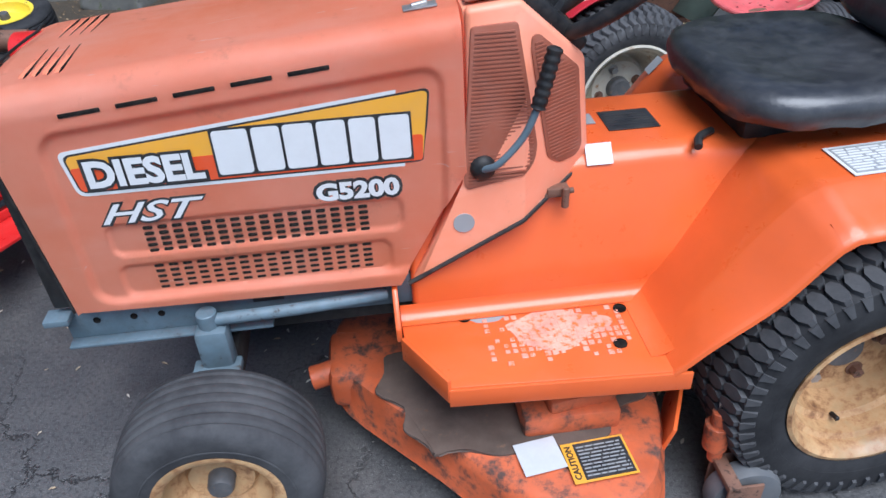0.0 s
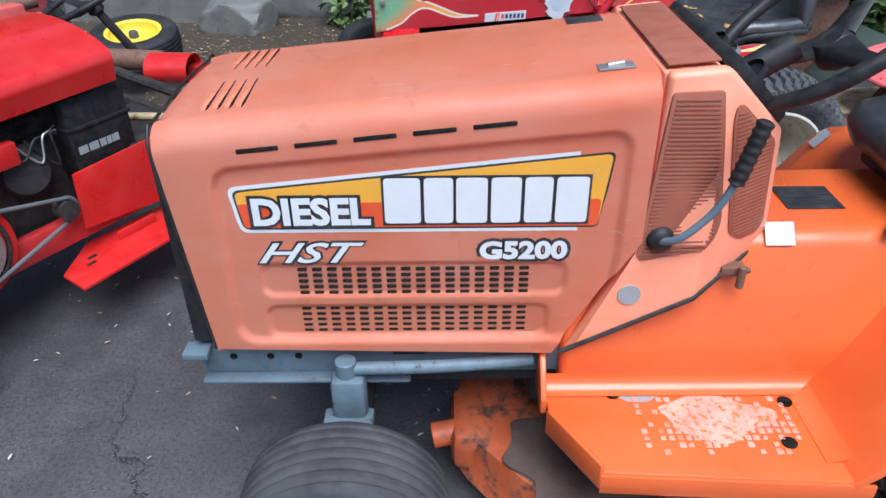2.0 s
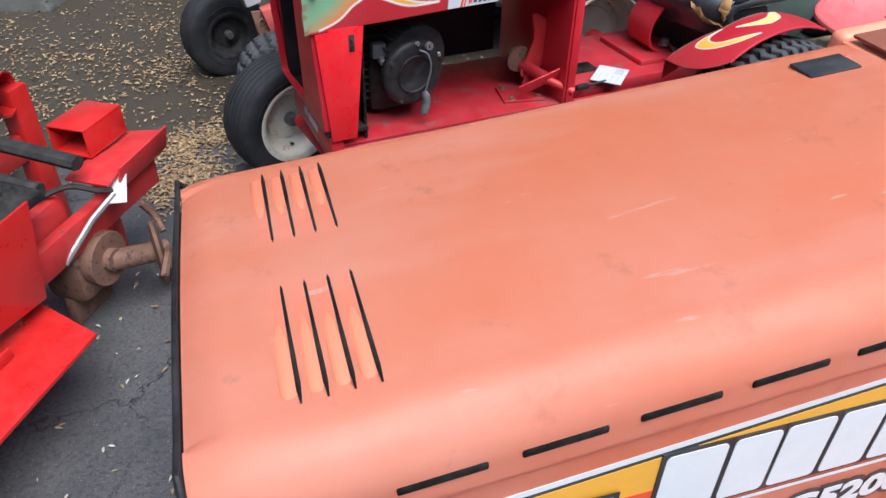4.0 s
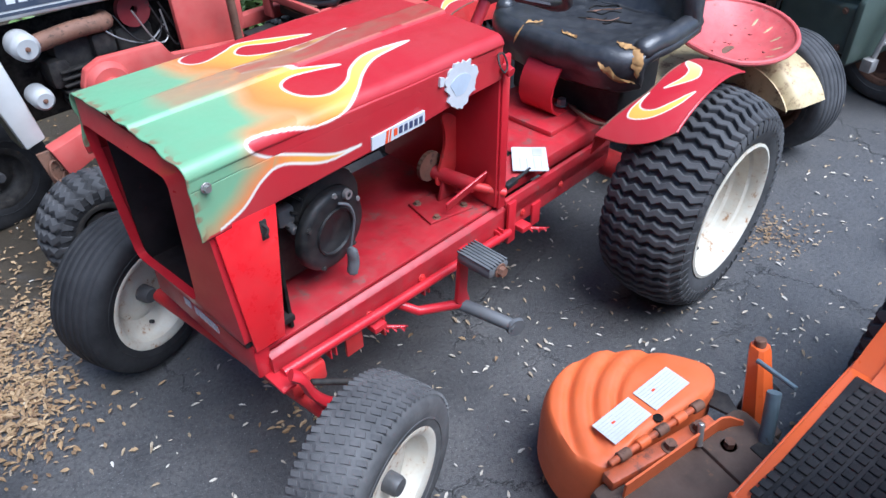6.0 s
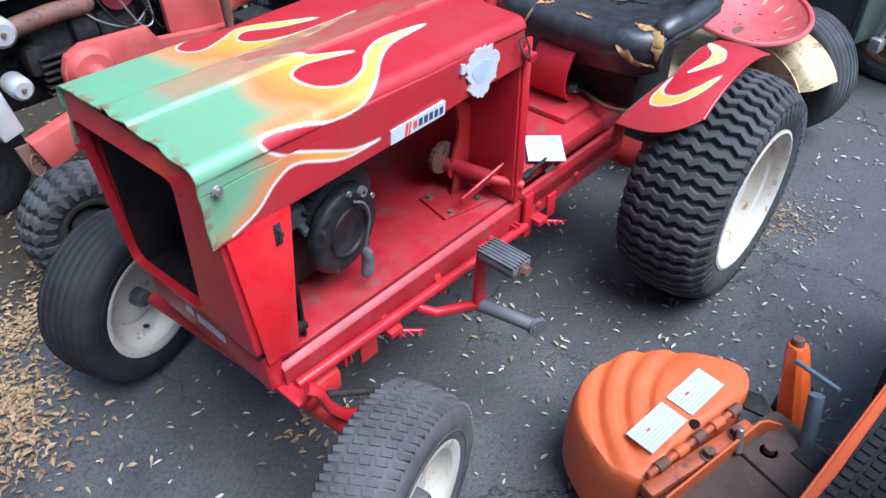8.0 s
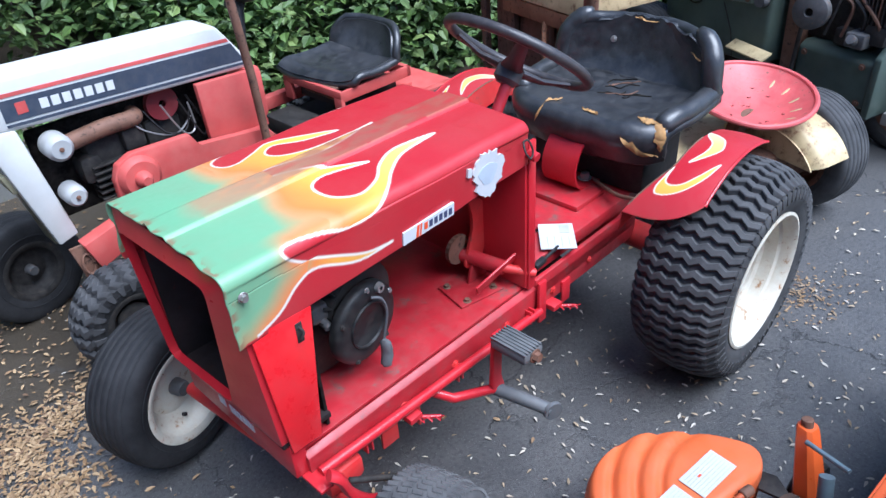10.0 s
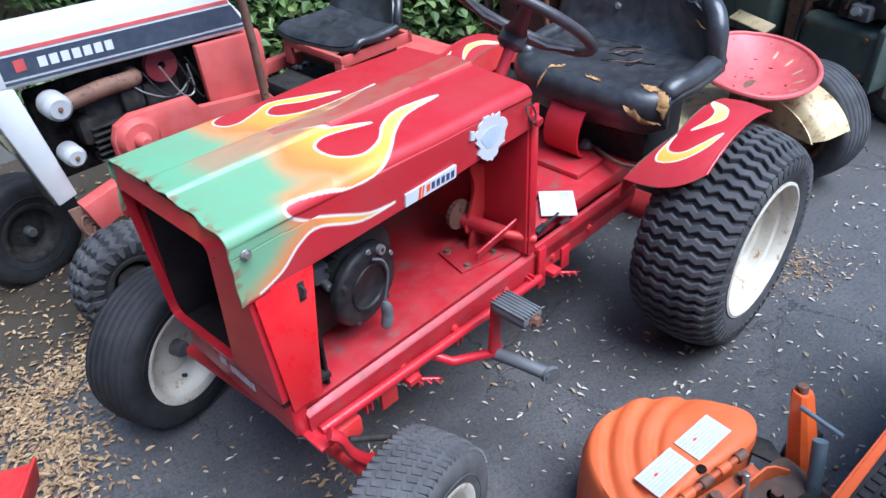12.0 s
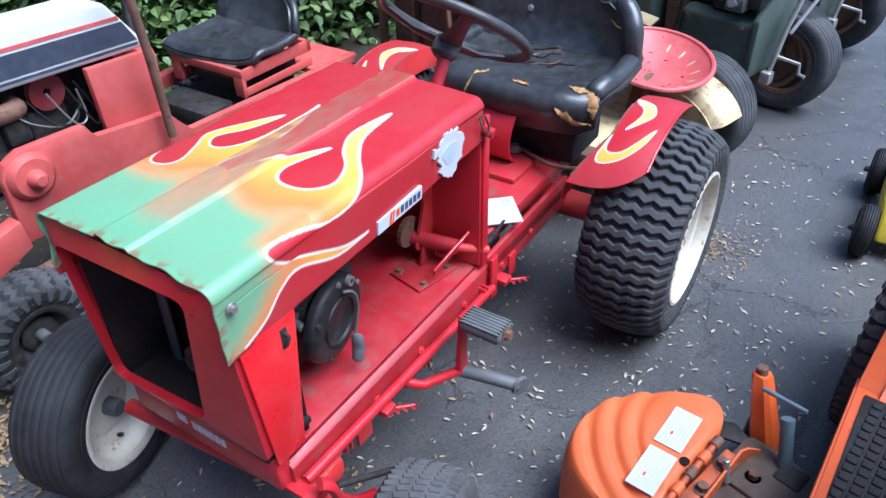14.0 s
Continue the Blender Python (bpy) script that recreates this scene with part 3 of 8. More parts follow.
# ---- the ground ----
def ground():
    bm = bmesh.new()
    nx, ny = 120, 120
    def z_at(x, y):
        d = y - 4.9 - 0.25 * math.sin(x * 0.7) + 0.10 * x
        z = 0.0
        if d > 0:
            z = 0.55 * (1 - math.exp(-d * 0.9)) + 0.05 * d
        return z + (0.05 * noise.noise((x * 1.3, y * 1.3, 2)) * min(1, max(0, d * 2)))
    far = [-120, -60, -30, -16]
    xs = far + [-10 + 22 * i / nx for i in range(nx + 1)] + [16, 30, 60, 120]
    ys = far + [-6 + 20 * i / ny for i in range(ny + 1)] + [18, 30, 60, 120]
    g = [[bm.verts.new((x, y, z_at(x, y) if abs(x) < 13 and y < 15 else (1.2 if y > 6 else 0.0))) for y in ys] for x in xs]
    for i in range(len(xs) - 1):
        for j in range(len(ys) - 1):
            bm.faces.new((g[i][j], g[i + 1][j], g[i + 1][j + 1], g[i][j + 1]))
    return tagged(part("ground", bm, ASPHALT, None, "", 60), "worn dark grey asphalt yard with fine cracks", "ground", kind="structure")


ground()


# ---- the orange garden tractor ----
PARK = pose(0.0843, 1.3960, 0, 0, 0, 8.224) @ Matrix.Scale(1.034, 4)


def panel_depth(x, z):
    """How far the pressed side panel lies behind the hood's skin: a raised rim round a long tapering field."""
    top = 0.732 + 0.092 * (x + 0.55)
    cx0, cx1, cz0, cz1 = -0.562, 0.010 + 0.06 * min(0, z - 0.6), 0.433, top
    hx, hz = (cx1 - cx0) / 2, (cz1 - cz0) / 2
    qx, qz = abs(x - (cx0 + cx1) / 2) - hx + 0.035, abs(z - (cz0 + cz1) / 2) - hz + 0.035
    d = math.hypot(max(qx, 0), max(qz, 0)) + min(max(qx, qz), 0) - 0.035
    t = min(1, max(0, -d / 0.012))
    depth = 0.0085 * t * t * (3 - 2 * t)
    for z0, z1, x1 in ((0.514, 0.577, -0.062), (0.438, 0.502, -0.085)):
        px, pz = abs(x - (-0.515 + x1) / 2) - (x1 + 0.515) / 2 + 0.02, abs(z - (z0 + z1) / 2) - (z1 - z0) / 2 + 0.02
        e = math.hypot(max(px, 0), max(pz, 0)) + min(max(px, pz), 0) - 0.02
        s = min(1, max(0, -e / 0.008))
        depth += 0.0055 * s * s * (3 - 2 * s)
    return depth


def orange_tractor():
    t = root("orange_garden_tractor", PARK, "faded orange diesel garden tractor with black seat and mower deck", "tractor")
    hw, rad = 0.178, 0.041
    # hood: stations along x, a section from the near lower edge over the top to the far one
    def section(k, x):
        """k in 0..1 across the section; returns y, z."""
        ztop = 0.789 + 0.094 * (x + 0.6)
        zb = 0.413 - 0.024 * (x + 0.079) if x < -0.079 else 0.413 + (x + 0.079) * 1.75
        side = ztop - rad - zb
        arc = rad * math.pi / 2
        flat = 2 * (hw - rad)
        s = k * (2 * side + 2 * arc + flat)
        if s < side:
            return -hw - 0.006 * (1 - s / side), zb + s, "s"
        s -= side
        if s < arc:
            a = s / rad
            return -hw + rad - rad * math.cos(a), ztop - rad + rad * math.sin(a), "a"
        s -= arc
        if s < flat:
            return -hw + rad + s, ztop + 0.006 * math.sin(math.pi * s / flat), "t"
        s -= flat
        if s < arc:
            a = s / rad
            return hw - rad + rad * math.sin(a), ztop - rad + rad * math.cos(a), "a"
        s -= arc
        return hw + 0.006 * (s / side), ztop - rad - s, "s"
    nx, nk = 210, 300
    bm = bmesh.new()
    grid = []
    for i in range(nx + 1):
        x = -0.632 + 0.667 * i / nx
        row = []
        for j in range(nk + 1):
            y, z, zone = section(j / nk, x)
            fade = max(0, 1 - (x + 0.632) / 0.05)
            xx = x + fade * (0.80 - z) * 0.10
            if zone == "s":
                y -= math.copysign(panel_depth(x, z), y)
            nose = max(0, 1 - (x + 0.632) / 0.035)
            z -= 0.010 * nose ** 2 * (1 if zone == "t" else 0.5)
            row.append(bm.verts.new((xx, y, z)))
        grid.append(row)
    for i in range(nx):
        for j in range(nk):
            bm.faces.new((grid[i][j], grid[i + 1][j], grid[i + 1][j + 1], grid[i][j + 1]))
    bmesh.ops.solidify(bm, geom=bm.faces[:], thickness=0.003)
    hood = part("hood", bm, ORANGE_HOOD, t, "sun-faded salmon orange hood with pressed side panels", 50)
    # front grille set into the nose, black, with an orange lip round it
    bm = prism([(-hw + 0.012, 0.424), (-hw + 0.008, 0.732), (-hw + 0.045, 0.770), (hw - 0.045, 0.770), (hw - 0.008, 0.732), (hw - 0.012, 0.424)], -0.638, -0.599, "x", 0.006)
    part("grille", moved(bm, Matrix.Shear("XY", 4, (0, 0))), BLACK, t, "black front grille")
    bm = bmesh.new()
    sec = []
    for j in range(41):
        y, z, zone = section(j / 40, -0.632)
        sec.append((-0.635 + (0.80 - z) * 0.10, y * 1.006, z + 0.002 - 0.008 * (zone == "t")))
    part("nose_seal", tube(sec, 0.0024, 8), BLACK, hood, "black rubber edging")
    # slots along the upper side, pressed louvres on the top, ventilation holes
    slot = None
    for sgn in (-1, 1):
        for k in range(5):
            x0 = -0.516 + k * 0.078
            zc = 0.754 + 0.100 * (x0 + 0.0285 + 0.516)
            m = pose(x0 + 0.0285, sgn * (hw - 0.0002), zc, 0, -math.degrees(math.atan(0.100)), 0)
            if slot is None:
                slot = part("hood_slot", box((-0.0285, -0.0018, -0.0032), (0.0285, 0.0018, 0.0032), 0.0015), VOID, hood)
                slot.matrix_basis = m
            else:
                share("hood_slot", slot, hood, m)
    hole = None
    for z0 in (0.521, 0.451):
        for r in range(5):
            for c in range(16):
                x = -0.452 + 0.0217 * c + (-0.001 if z0 < 0.5 else 0)
                m = pose(x, -hw - 0.004 + 0.0136, z0 + 0.01025 * r)
                if hole is None:
                    hole = part("vent_hole", box((-0.0072, -0.0022, -0.0026), (0.0072, 0.0022, 0.0026), 0.0018), VOID, hood)
                    hole.matrix_basis = m
                else:
                    share("vent_hole", hole, hood, m)
    louvre = slit = None
    for y0 in (-0.075, 0.075):
        for k in range(4):
            x = -0.568 + 0.0163 * k
            z = 0.798 + 0.094 * (x + 0.6)
            m = pose(x, y0, z, math.copysign(1.4, -y0), -5.4, 0)
            if louvre is None:
                louvre = part("hood_louvre", tube([(0, -0.056, -0.010), (0, -0.046, -0.006), (0, 0.046, -0.006), (0, 0.056, -0.010)], [0.003, 0.0050, 0.0050, 0.003], 10, flat=0.26), ORANGE_RIB, hood)
                louvre.matrix_basis = m
                slit = part("louvre_slit", tube([(0.0062, -0.057, -0.0058), (0.0062, -0.045, -0.0056), (0.0062, 0.045, -0.0056), (0.0062, 0.057, -0.0058)], [0.0006, 0.0016, 0.0016, 0.0006], 8), VOID, hood)
                slit.matrix_basis = m
            else:
                share("hood_louvre", louvre, hood, m)
                share("louvre_slit", slit, hood, m)
    # side decals
    ys = -hw - 0.004 + 0.006 - 0.0015
    def skin(x, z):
        return -hw - 0.006 * max(0, 1 - (z - 0.411) / 0.34) + panel_depth(x, z)
    def flat_decal(name, pts, off, mat, label=""):
        """A sticker that follows the pressed panel."""
        bm = bmesh.new()
        va = [bm.verts.new((x, skin(x, z) - off, z)) for x, z in pts]
        f = bm.faces.new(va)
        ex = bmesh.ops.extrude_face_region(bm, geom=[f])
        for v in ex["geom"]:
            if isinstance(v, bmesh.types.BMVert):
                v.co.y += off + 0.002
        return part(name, bm, mat, hood, label, 0)
    def rounded(pts, r, k=4):
        out, n = [], len(pts)
        for i in range(n):
            p0, p, p1 = (Vector((*pts[j % n], 0)) for j in (i - 1, i, i + 1))
            a, b = p + (p0 - p).normalized() * r, p + (p1 - p).normalized() * r
            for q in range(k + 1):
                u = q / k
                v = a * (1 - u) ** 2 + p * 2 * u * (1 - u) + b * u * u
                out.append((v.x, v.y))
        return out
    def inset(pts, d):
        c = Vector((sum(p[0] for p in pts) / len(pts), sum(p[1] for p in pts) / len(pts)))
        n, out = len(pts), []
        for i in range(n):
            p0, p, p1 = Vector(pts[i - 1]), Vector(pts[i]), Vector(pts[(i + 1) % n])
            e0, e1 = (p - p0).normalized(), (p1 - p).normalized()
            n0, n1 = Vector((-e0.y, e0.x)), Vector((-e1.y, e1.x))
            if n0.dot(c - p) < 0:
                n0, n1 = -n0, -n1
            b = (n0 + n1).normalized()
            q = p + b * d / max(0.4, b.dot(n0))
            out.append((q.x, q.y))
        return out
    base = [(-0.530, 0.627), (-0.021, 0.627), (-0.006, 0.753), (-0.541, 0.698)]
    flat_decal("side_decal", rounded(base, 0.013), 0.0008, INK_WHITE, "white edged decal field in amber and red")
    flat_decal("decal_line", rounded(inset(base, 0.0055), 0.011), 0.0013, INK_BLACK)
    inner = inset(base, 0.0085)
    flat_decal("decal_amber", rounded(inner, 0.010), 0.0017, INK_YELLOW)
    zl = 0.677
    low = [inner[0], inner[1], (inner[1][0] + 0.0025, zl), (inner[3][0] + 0.002, zl - 0.004)]
    flat_decal("decal_red", rounded(low, 0.006), 0.0021, INK_RED)
    def text_on(name, bm, x, z, off, mat, parent, tilt=0.0):
        moved(bm, pose(x, 0, z, 90, -tilt, 0))
        for v in bm.verts:
            v.co.y = skin(min(max(v.co.x, -0.5), -0.03), 0.60) - off + (0.0004 if v.co.y > 0 else 0)
        return part(name, bm, mat, parent, "", 0)
    text_on("word_shadow", fitted("DIESEL", 0.174, 0.053, bold=0.110), -0.514, 0.6350, 0.0030, INK_BLACK, hood)
    text_on("word_diesel", fitted("DIESEL", 0.164, 0.044, bold=0.042), -0.509, 0.6395, 0.0036, INK_WHITE, hood)
    # the maker's mark: six plain white blocks with dark edges
    for a, b in ((-0.325, -0.275), (-0.270, -0.230), (-0.226, -0.183), (-0.178, -0.137), (-0.132, -0.094), (-0.089, -0.045)):
        shape = [(a, 0.642), (b, 0.642), (b, 0.711), (a, 0.711)]
        flat_decal("mark_edge", inset(shape, -0.0032), 0.0030, INK_BLACK)
        flat_decal("mark_block", rounded(shape, 0.006), 0.0036, INK_WHITE)
    text_on("letters_hst_edge", fitted("HST", 0.163, 0.041, bold=0.060, shear=0.45), -0.5155, 0.5730, 0.0012, INK_BLACK, hood)
    text_on("letters_hst", fitted("HST", 0.154, 0.034, bold=0.012, shear=0.45), -0.511, 0.5765, 0.0018, INK_WHITE, hood)
    text_on("model_number_edge", fitted("G5200", 0.136, 0.041, bold=0.135), -0.198, 0.5750, 0.0012, INK_BLACK, hood)
    text_on("model_number", fitted("G5200", 0.126, 0.031, bold=0.045), -0.193, 0.580, 0.0020, INK_WHITE, hood)
    part("hood_badge", moved(box((-0.028, -0.016, 0), (0.028, 0.016, 0.003), 0.001), pose(-0.021, 0.108, 0.8455, 0, -5.4, 0)), INK_BLACK, hood, "small dark warning sticker")
    part("hood_latch", moved(put(box((-0.024, -0.012, 0), (0.024, 0.012, 0.003), 0.002), cyl((-0.012, 0, 0.003), (0.012, 0, 0.005), 0.004)), pose(-0.016, -0.123, 0.8450, 0, -5.4, 0)), STEEL, hood, "dull steel catch")
    # dash tower behind the hood
    def tapered(bm):
        """The tower narrows towards the driver."""
        for v in bm.verts:
            v.co.y *= 1 - 0.42 * max(0.0, v.co.x - 0.125) / 0.120
        return bm
    dash = [(0.040, 0.853), (0.115, 0.860), (0.227, 0.752), (0.248, 0.572), (0.130, 0.511), (-0.060, 0.411), (0.037, 0.590), (0.039, 0.720)]
    bm = bmesh.new()
    put(bm, prism(dash, -hw - 0.001, -hw + 0.022, "y", 0.008, 3))
    put(bm, prism(dash, hw - 0.022, hw + 0.001, "y", 0.008, 3))
    put(bm, prism([(0.038, 0.56), (0.038, 0.848), (0.112, 0.854), (0.220, 0.745), (0.238, 0.56)], -hw + 0.02, hw - 0.02, "y", 0.004))
    bmesh.ops.bisect_plane(bm, geom=bm.verts[:] + bm.edges[:] + bm.faces[:], plane_co=(0.125, 0, 0), plane_no=(1, 0, 0))
    tower = part("dash_tower", tapered(bm), ORANGE_HOOD, t, "faded orange dash tower", 40)
    part("dash_top_panel", moved(box((-0.034, -0.15, 0), (0.034, 0.15, 0.004), 0.003), pose(0.077, 0.0, 0.8565, 0, -5, 0)), BROWN_PANEL, tower, "brown plastic cover")
    part("instrument_panel", tapered(moved(box((-0.072, -0.158, 0), (0.072, 0.158, 0.02), 0.006), pose(0.172, 0.0, 0.802, 0, 44, 0))), BLACK, tower, "black instrument panel")
    for k, (y, r) in enumerate(((-0.07, 0.026), (0.02, 0.02), (0.08, 0.022))):
        part("gauge", moved(lathe([(0, -0.006), (r * 0.9, -0.006), (r, -0.010), (r, 0)], 24), pose(0.178, y, 0.818, 90, 0, 0) @ pose(0, 0, 0, 0, 0, 44)), STEEL if k == 1 else BLACK, tower)
    for pts in ([(0.046, 0.830), (0.111, 0.833), (0.120, 0.780), (0.146, 0.640), (0.143, 0.615), (0.128, 0.598), (0.036, 0.580), (0.031, 0.592)], [(0.131, 0.810), (0.143, 0.810), (0.216, 0.740), (0.232, 0.604), (0.222, 0.590), (0.190, 0.590), (0.166, 0.610), (0.131, 0.790)]):
        bm = prism(rounded(pts, 0.006, 3), -hw - 0.004, -hw + 0.004, "y", 0.0012)
        pn = part("louvre_panel", tapered(bm), BROWN_PANEL, tower, "dusty brown ribbed panel", 30)
        zmin, zmax = min(p[1] for p in pts), max(p[1] for p in pts)
        n = int((zmax - zmin) / 0.006)
        bm = bmesh.new()
        for k in range(2, n - 1):
            z = zmin + (zmax - zmin) * k / n
            hit = []
            for (xa, za), (xb, zb_) in zip(pts, pts[1:] + pts[:1]):
                if (za - z) * (zb_ - z) < 0:
                    hit.append(xa + (xb - xa) * (z - za) / (zb_ - za))
            if len(hit) >= 2 and max(hit) - min(hit) > 0.02:
                put(bm, box((min(hit) + 0.006, -hw - 0.0054, z - 0.0012), (max(hit) - 0.006, -hw - 0.003, z + 0.0012), 0))
        part("louvre_ribs", tapered(bm), BROWN_PANEL, pn)
    part("gear_gate_boot", moved(lathe([(0.020, 0), (0.019, -0.006), (0.012, -0.012), (0.0, -0.013)], 20), pose(0.060, -hw - 0.003, 0.617)), BLACK, tower)
    lever = part("hydro_lever", tube(spline([(0.060, -hw - 0.012, 0.618), (0.079, -hw - 0.030, 0.634), (0.112, -hw - 0.036, 0.674), (0.130, -hw - 0.040, 0.716), (0.140, -hw - 0.040, 0.752)], 5), 0.0055), BLUEGREY, t, "blue grey bent control lever")
    ga, gb = Vector((0.132, -hw - 0.041, 0.720)), Vector((0.1550, -hw - 0.037, 0.806))
    bm = tube([ga.lerp(gb, k / 30) for k in range(31)], [0.007 if k in (0, 30) else (0.0116 if k % 4 < 2 else 0.0102) for k in range(31)], 12)
    part("lever_grip", bm, BLACK, lever, "ribbed black grip")
    part("round_sticker", moved(lathe([(0, -0.0012), (0.017, -0.0012), (0.017, 0.001)], 24), pose(0.029, -hw - 0.002, 0.520)), INK_GREY, tower, "round grey sticker")
    part("seam_rod", tapered(tube([(-0.066, -hw - 0.002, 0.412), (0.125, -hw - 0.003, 0.513), (0.252, -hw - 0.004, 0.576)], 0.004, 8)), DARKSTEEL, tower, "dark rubber seam")
    bm = boxes(((0.168, -hw - 0.018, 0.590), (0.205, -hw + 0.004, 0.606), 0.003))
    put(bm, cyl((0.196, -hw - 0.024, 0.575), (0.196, -hw - 0.024, 0.612), 0.006))
    put(bm, cyl((0.165, -hw - 0.012, 0.592), (0.212, -hw - 0.014, 0.600), 0.005))
    moved(bm, Matrix.Translation((0.0, 0.038, -0.055)))
    part("latch_bracket", bm, RUST, tower, "rusty catch bracket")
    sw = steering_wheel(t, pose(0.30, 0.0, 0.865, 0, -38, 0), 0.17)
    part("steering_column", tube([(0.15, 0, 0.76), (0.27, 0, 0.835)], 0.022, 14), BLACK, t)
    # frame rails and front axle, blue grey
    for sgn in (-1, 1):
        y0 = sgn * 0.150
        rail = part("frame_rail", boxes(((-0.635, y0 - 0.004, 0.352), (0.10, y0 + 0.004, 0.412), 0.002), ((-0.635, y0 - 0.026 if sgn < 0 else y0, 0.346), (-0.30, y0 if sgn < 0 else y0 + 0.026, 0.352), 0.002), ((-0.655, y0 - 0.034 if sgn < 0 else y0, 0.402), (-0.615, y0 if sgn < 0 else y0 + 0.034, 0.414), 0.002)), BLUEGREY, t, "chipped blue grey steel rail")
        if sgn < 0:
            for x in (-0.585, -0.525, -0.48):
                part("rail_hole", lathe([(0, 0), (0.006, 0), (0.006, 0.002)], 12), VOID, rail).matrix_basis = pose(x, y0 - 0.0055, 0.386)
            part("rail_plate", moved(box((-0.026, -0.001, -0.011), (0.026, 0.001, 0.011), 0.001), pose(-0.302, y0 - 0.0055, 0.400)), INK_BLACK, rail, "black type plate")
    bm = boxes(((-0.43, -0.20, 0.235), (-0.37, 0.20, 0.30), 0.008), ((-0.60, -0.12, 0.30), (0.1, 0.12, 0.352), 0.006))
    part("front_axle", bm, DARKSTEEL, t, "dark greasy front axle")
    for sgn in (-1, 1):
        part("drag_link", tube(spline([(-0.395, sgn * 0.185, 0.385), (-0.25, sgn * 0.182, 0.386), (-0.105, sgn * 0.16, 0.380)], 4), 0.011, 10), BLUEGREY, t, "blue grey steering rod")
        part("steering_arm", put(boxes(((-0.425, sgn * 0.19 - 0.02, 0.285), (-0.37, sgn * 0.19 + 0.02, 0.375), 0.01), ((-0.44, sgn * 0.205 - 0.02, 0.285), (-0.36, sgn * 0.205 + 0.02, 0.302), 0.004)), cyl((-0.40, sgn * 0.185, 0.30), (-0.40, sgn * 0.185, 0.402), 0.017)), BLUEGREY, t, "blue grey kingpin arm")
        part("spindle", cyl((-0.405, sgn * 0.20, 0.17), (-0.405, sgn * 0.32, 0.17), 0.02), DARKSTEEL, t)
    part("engine_block", boxes(((-0.50, -0.13, 0.33), (-0.02, 0.13, 0.60), 0.01), ((-0.10, -0.10, 0.22), (0.30, 0.10, 0.40), 0.02)), DARKSTEEL, t, "dark oily engine block")
    # tunnel, footplates, fenders
    tun = []
    bm = bmesh.new()
    sect = [(-0.178, 0.330), (-0.172, 0.405), (-0.122, 0.572), (-0.100, 0.588), (0.100, 0.588), (0.122, 0.572), (0.172, 0.405), (0.178, 0.330)]
    put(bm, prism(sect, -0.062, 0.62, "x", 0.012, 3))
    tunnel = part("tunnel", bm, ORANGE, t, "bright orange centre tunnel", 35)
    for sgn in (-1, 1):
        part("pan_fillet", sheet(lambda a, b, sgn=sgn: (-0.085 + 0.46 * a, sgn * (0.200 - 0.026 * math.cos(b * math.pi / 2)), 0.362 - 0.026 * math.sin(b * math.pi / 2)), 10, 8, 0.002), ORANGE, t, "rounded inner corner of the foot pan", 60)
        part("heel_fillet", sheet(lambda a, b, sgn=sgn: (0.300 + 0.068 * math.sin(b * 1.05), sgn * (0.165 + 0.172 * a), 0.3362 + 0.068 * (1 - math.cos(b * 1.05))), 10, 10, 0.002), ORANGE, t, "rounded heel of the foot pan", 60)
    for sgn in (-1, 1):
        w0, w1 = 0.352, 0.374
        e = w0 - 0.332
        out = [(-0.088, sgn * 0.160), (-0.082, sgn * (0.225 + e)), (-0.022, sgn * w0), (0.345, sgn * w1), (0.345, sgn * 0.155)]
        bm = prism(out if sgn > 0 else out[::-1], 0.325, 0.335, "z", 0.003)
        put(bm, prism([(-0.022, sgn * (w0 - 0.002)), (0.354, sgn * (w1 - 0.002)), (0.354, sgn * (w1 + 0.004)), (-0.025, sgn * (w0 + 0.004))][::sgn], 0.296, 0.332, "z", 0.002))
        put(bm, prism([(-0.082, sgn * (0.224 + e)), (-0.020, sgn * (0.332 + e)), (-0.026, sgn * (0.336 + e)), (-0.090, sgn * (0.226 + e))][::sgn], 0.305, 0.352, "z", 0.002))
        put(bm, prism([(sgn * 0.155, 0.325), (sgn * 0.226, 0.325), (sgn * 0.226, 0.352), (sgn * 0.182, 0.404), (sgn * 0.155, 0.404)], -0.096, -0.086, "x", 0.003))
        foot = part("footplate", bm, ORANGE, t, "orange footplate with paint worn through to pale primer", 35)
        if sgn > 0:
            mat_ob = part("rubber_mat", prism([(-0.02, 0.20), (0.00, 0.338), (0.312, 0.358), (0.316, 0.20)], 0.335, 0.340, "z", 0.002), RUBBER, foot, "black rubber foot mat")
            pim = None
            for gx in range(16):
                for gy in range(7):
                    m = pose(0.01 + gx * 0.0190 + 0.004 * (gy % 2), 0.212 + gy * 0.0205, 0.340)
                    if pim is None:
                        pim = part("mat_pimple", box((-0.0065, -0.0075, 0), (0.0065, 0.0075, 0.003), 0.001, 1), RUBBER, mat_ob)
                        pim.matrix_basis = m
                    else:
                        share("mat_pimple", pim, mat_ob, m)
        if sgn < 0:
            rnd = random.Random(4)
            bm = bmesh.new()
            for gx in range(19):
                for gy in range(9):
                    x, y = 0.055 + gx * 0.0125, -0.315 + gy * 0.0135
                    dist = math.hypot((x - 0.165) / 0.12, (y + 0.255) / 0.058)
                    if rnd.random() < 1.25 - dist * 0.8:
                        s = rnd.uniform(0.7, 1.0)
                        put(bm, moved(box((-0.0052 * s, -0.0056 * s, 0), (0.0052 * s, 0.0056 * s, 0.0018), 0.001, 1), pose(x, y, 0.3345)))
            part("worn_tread", bm, RUBBED, foot, "rubbed tread pimples")
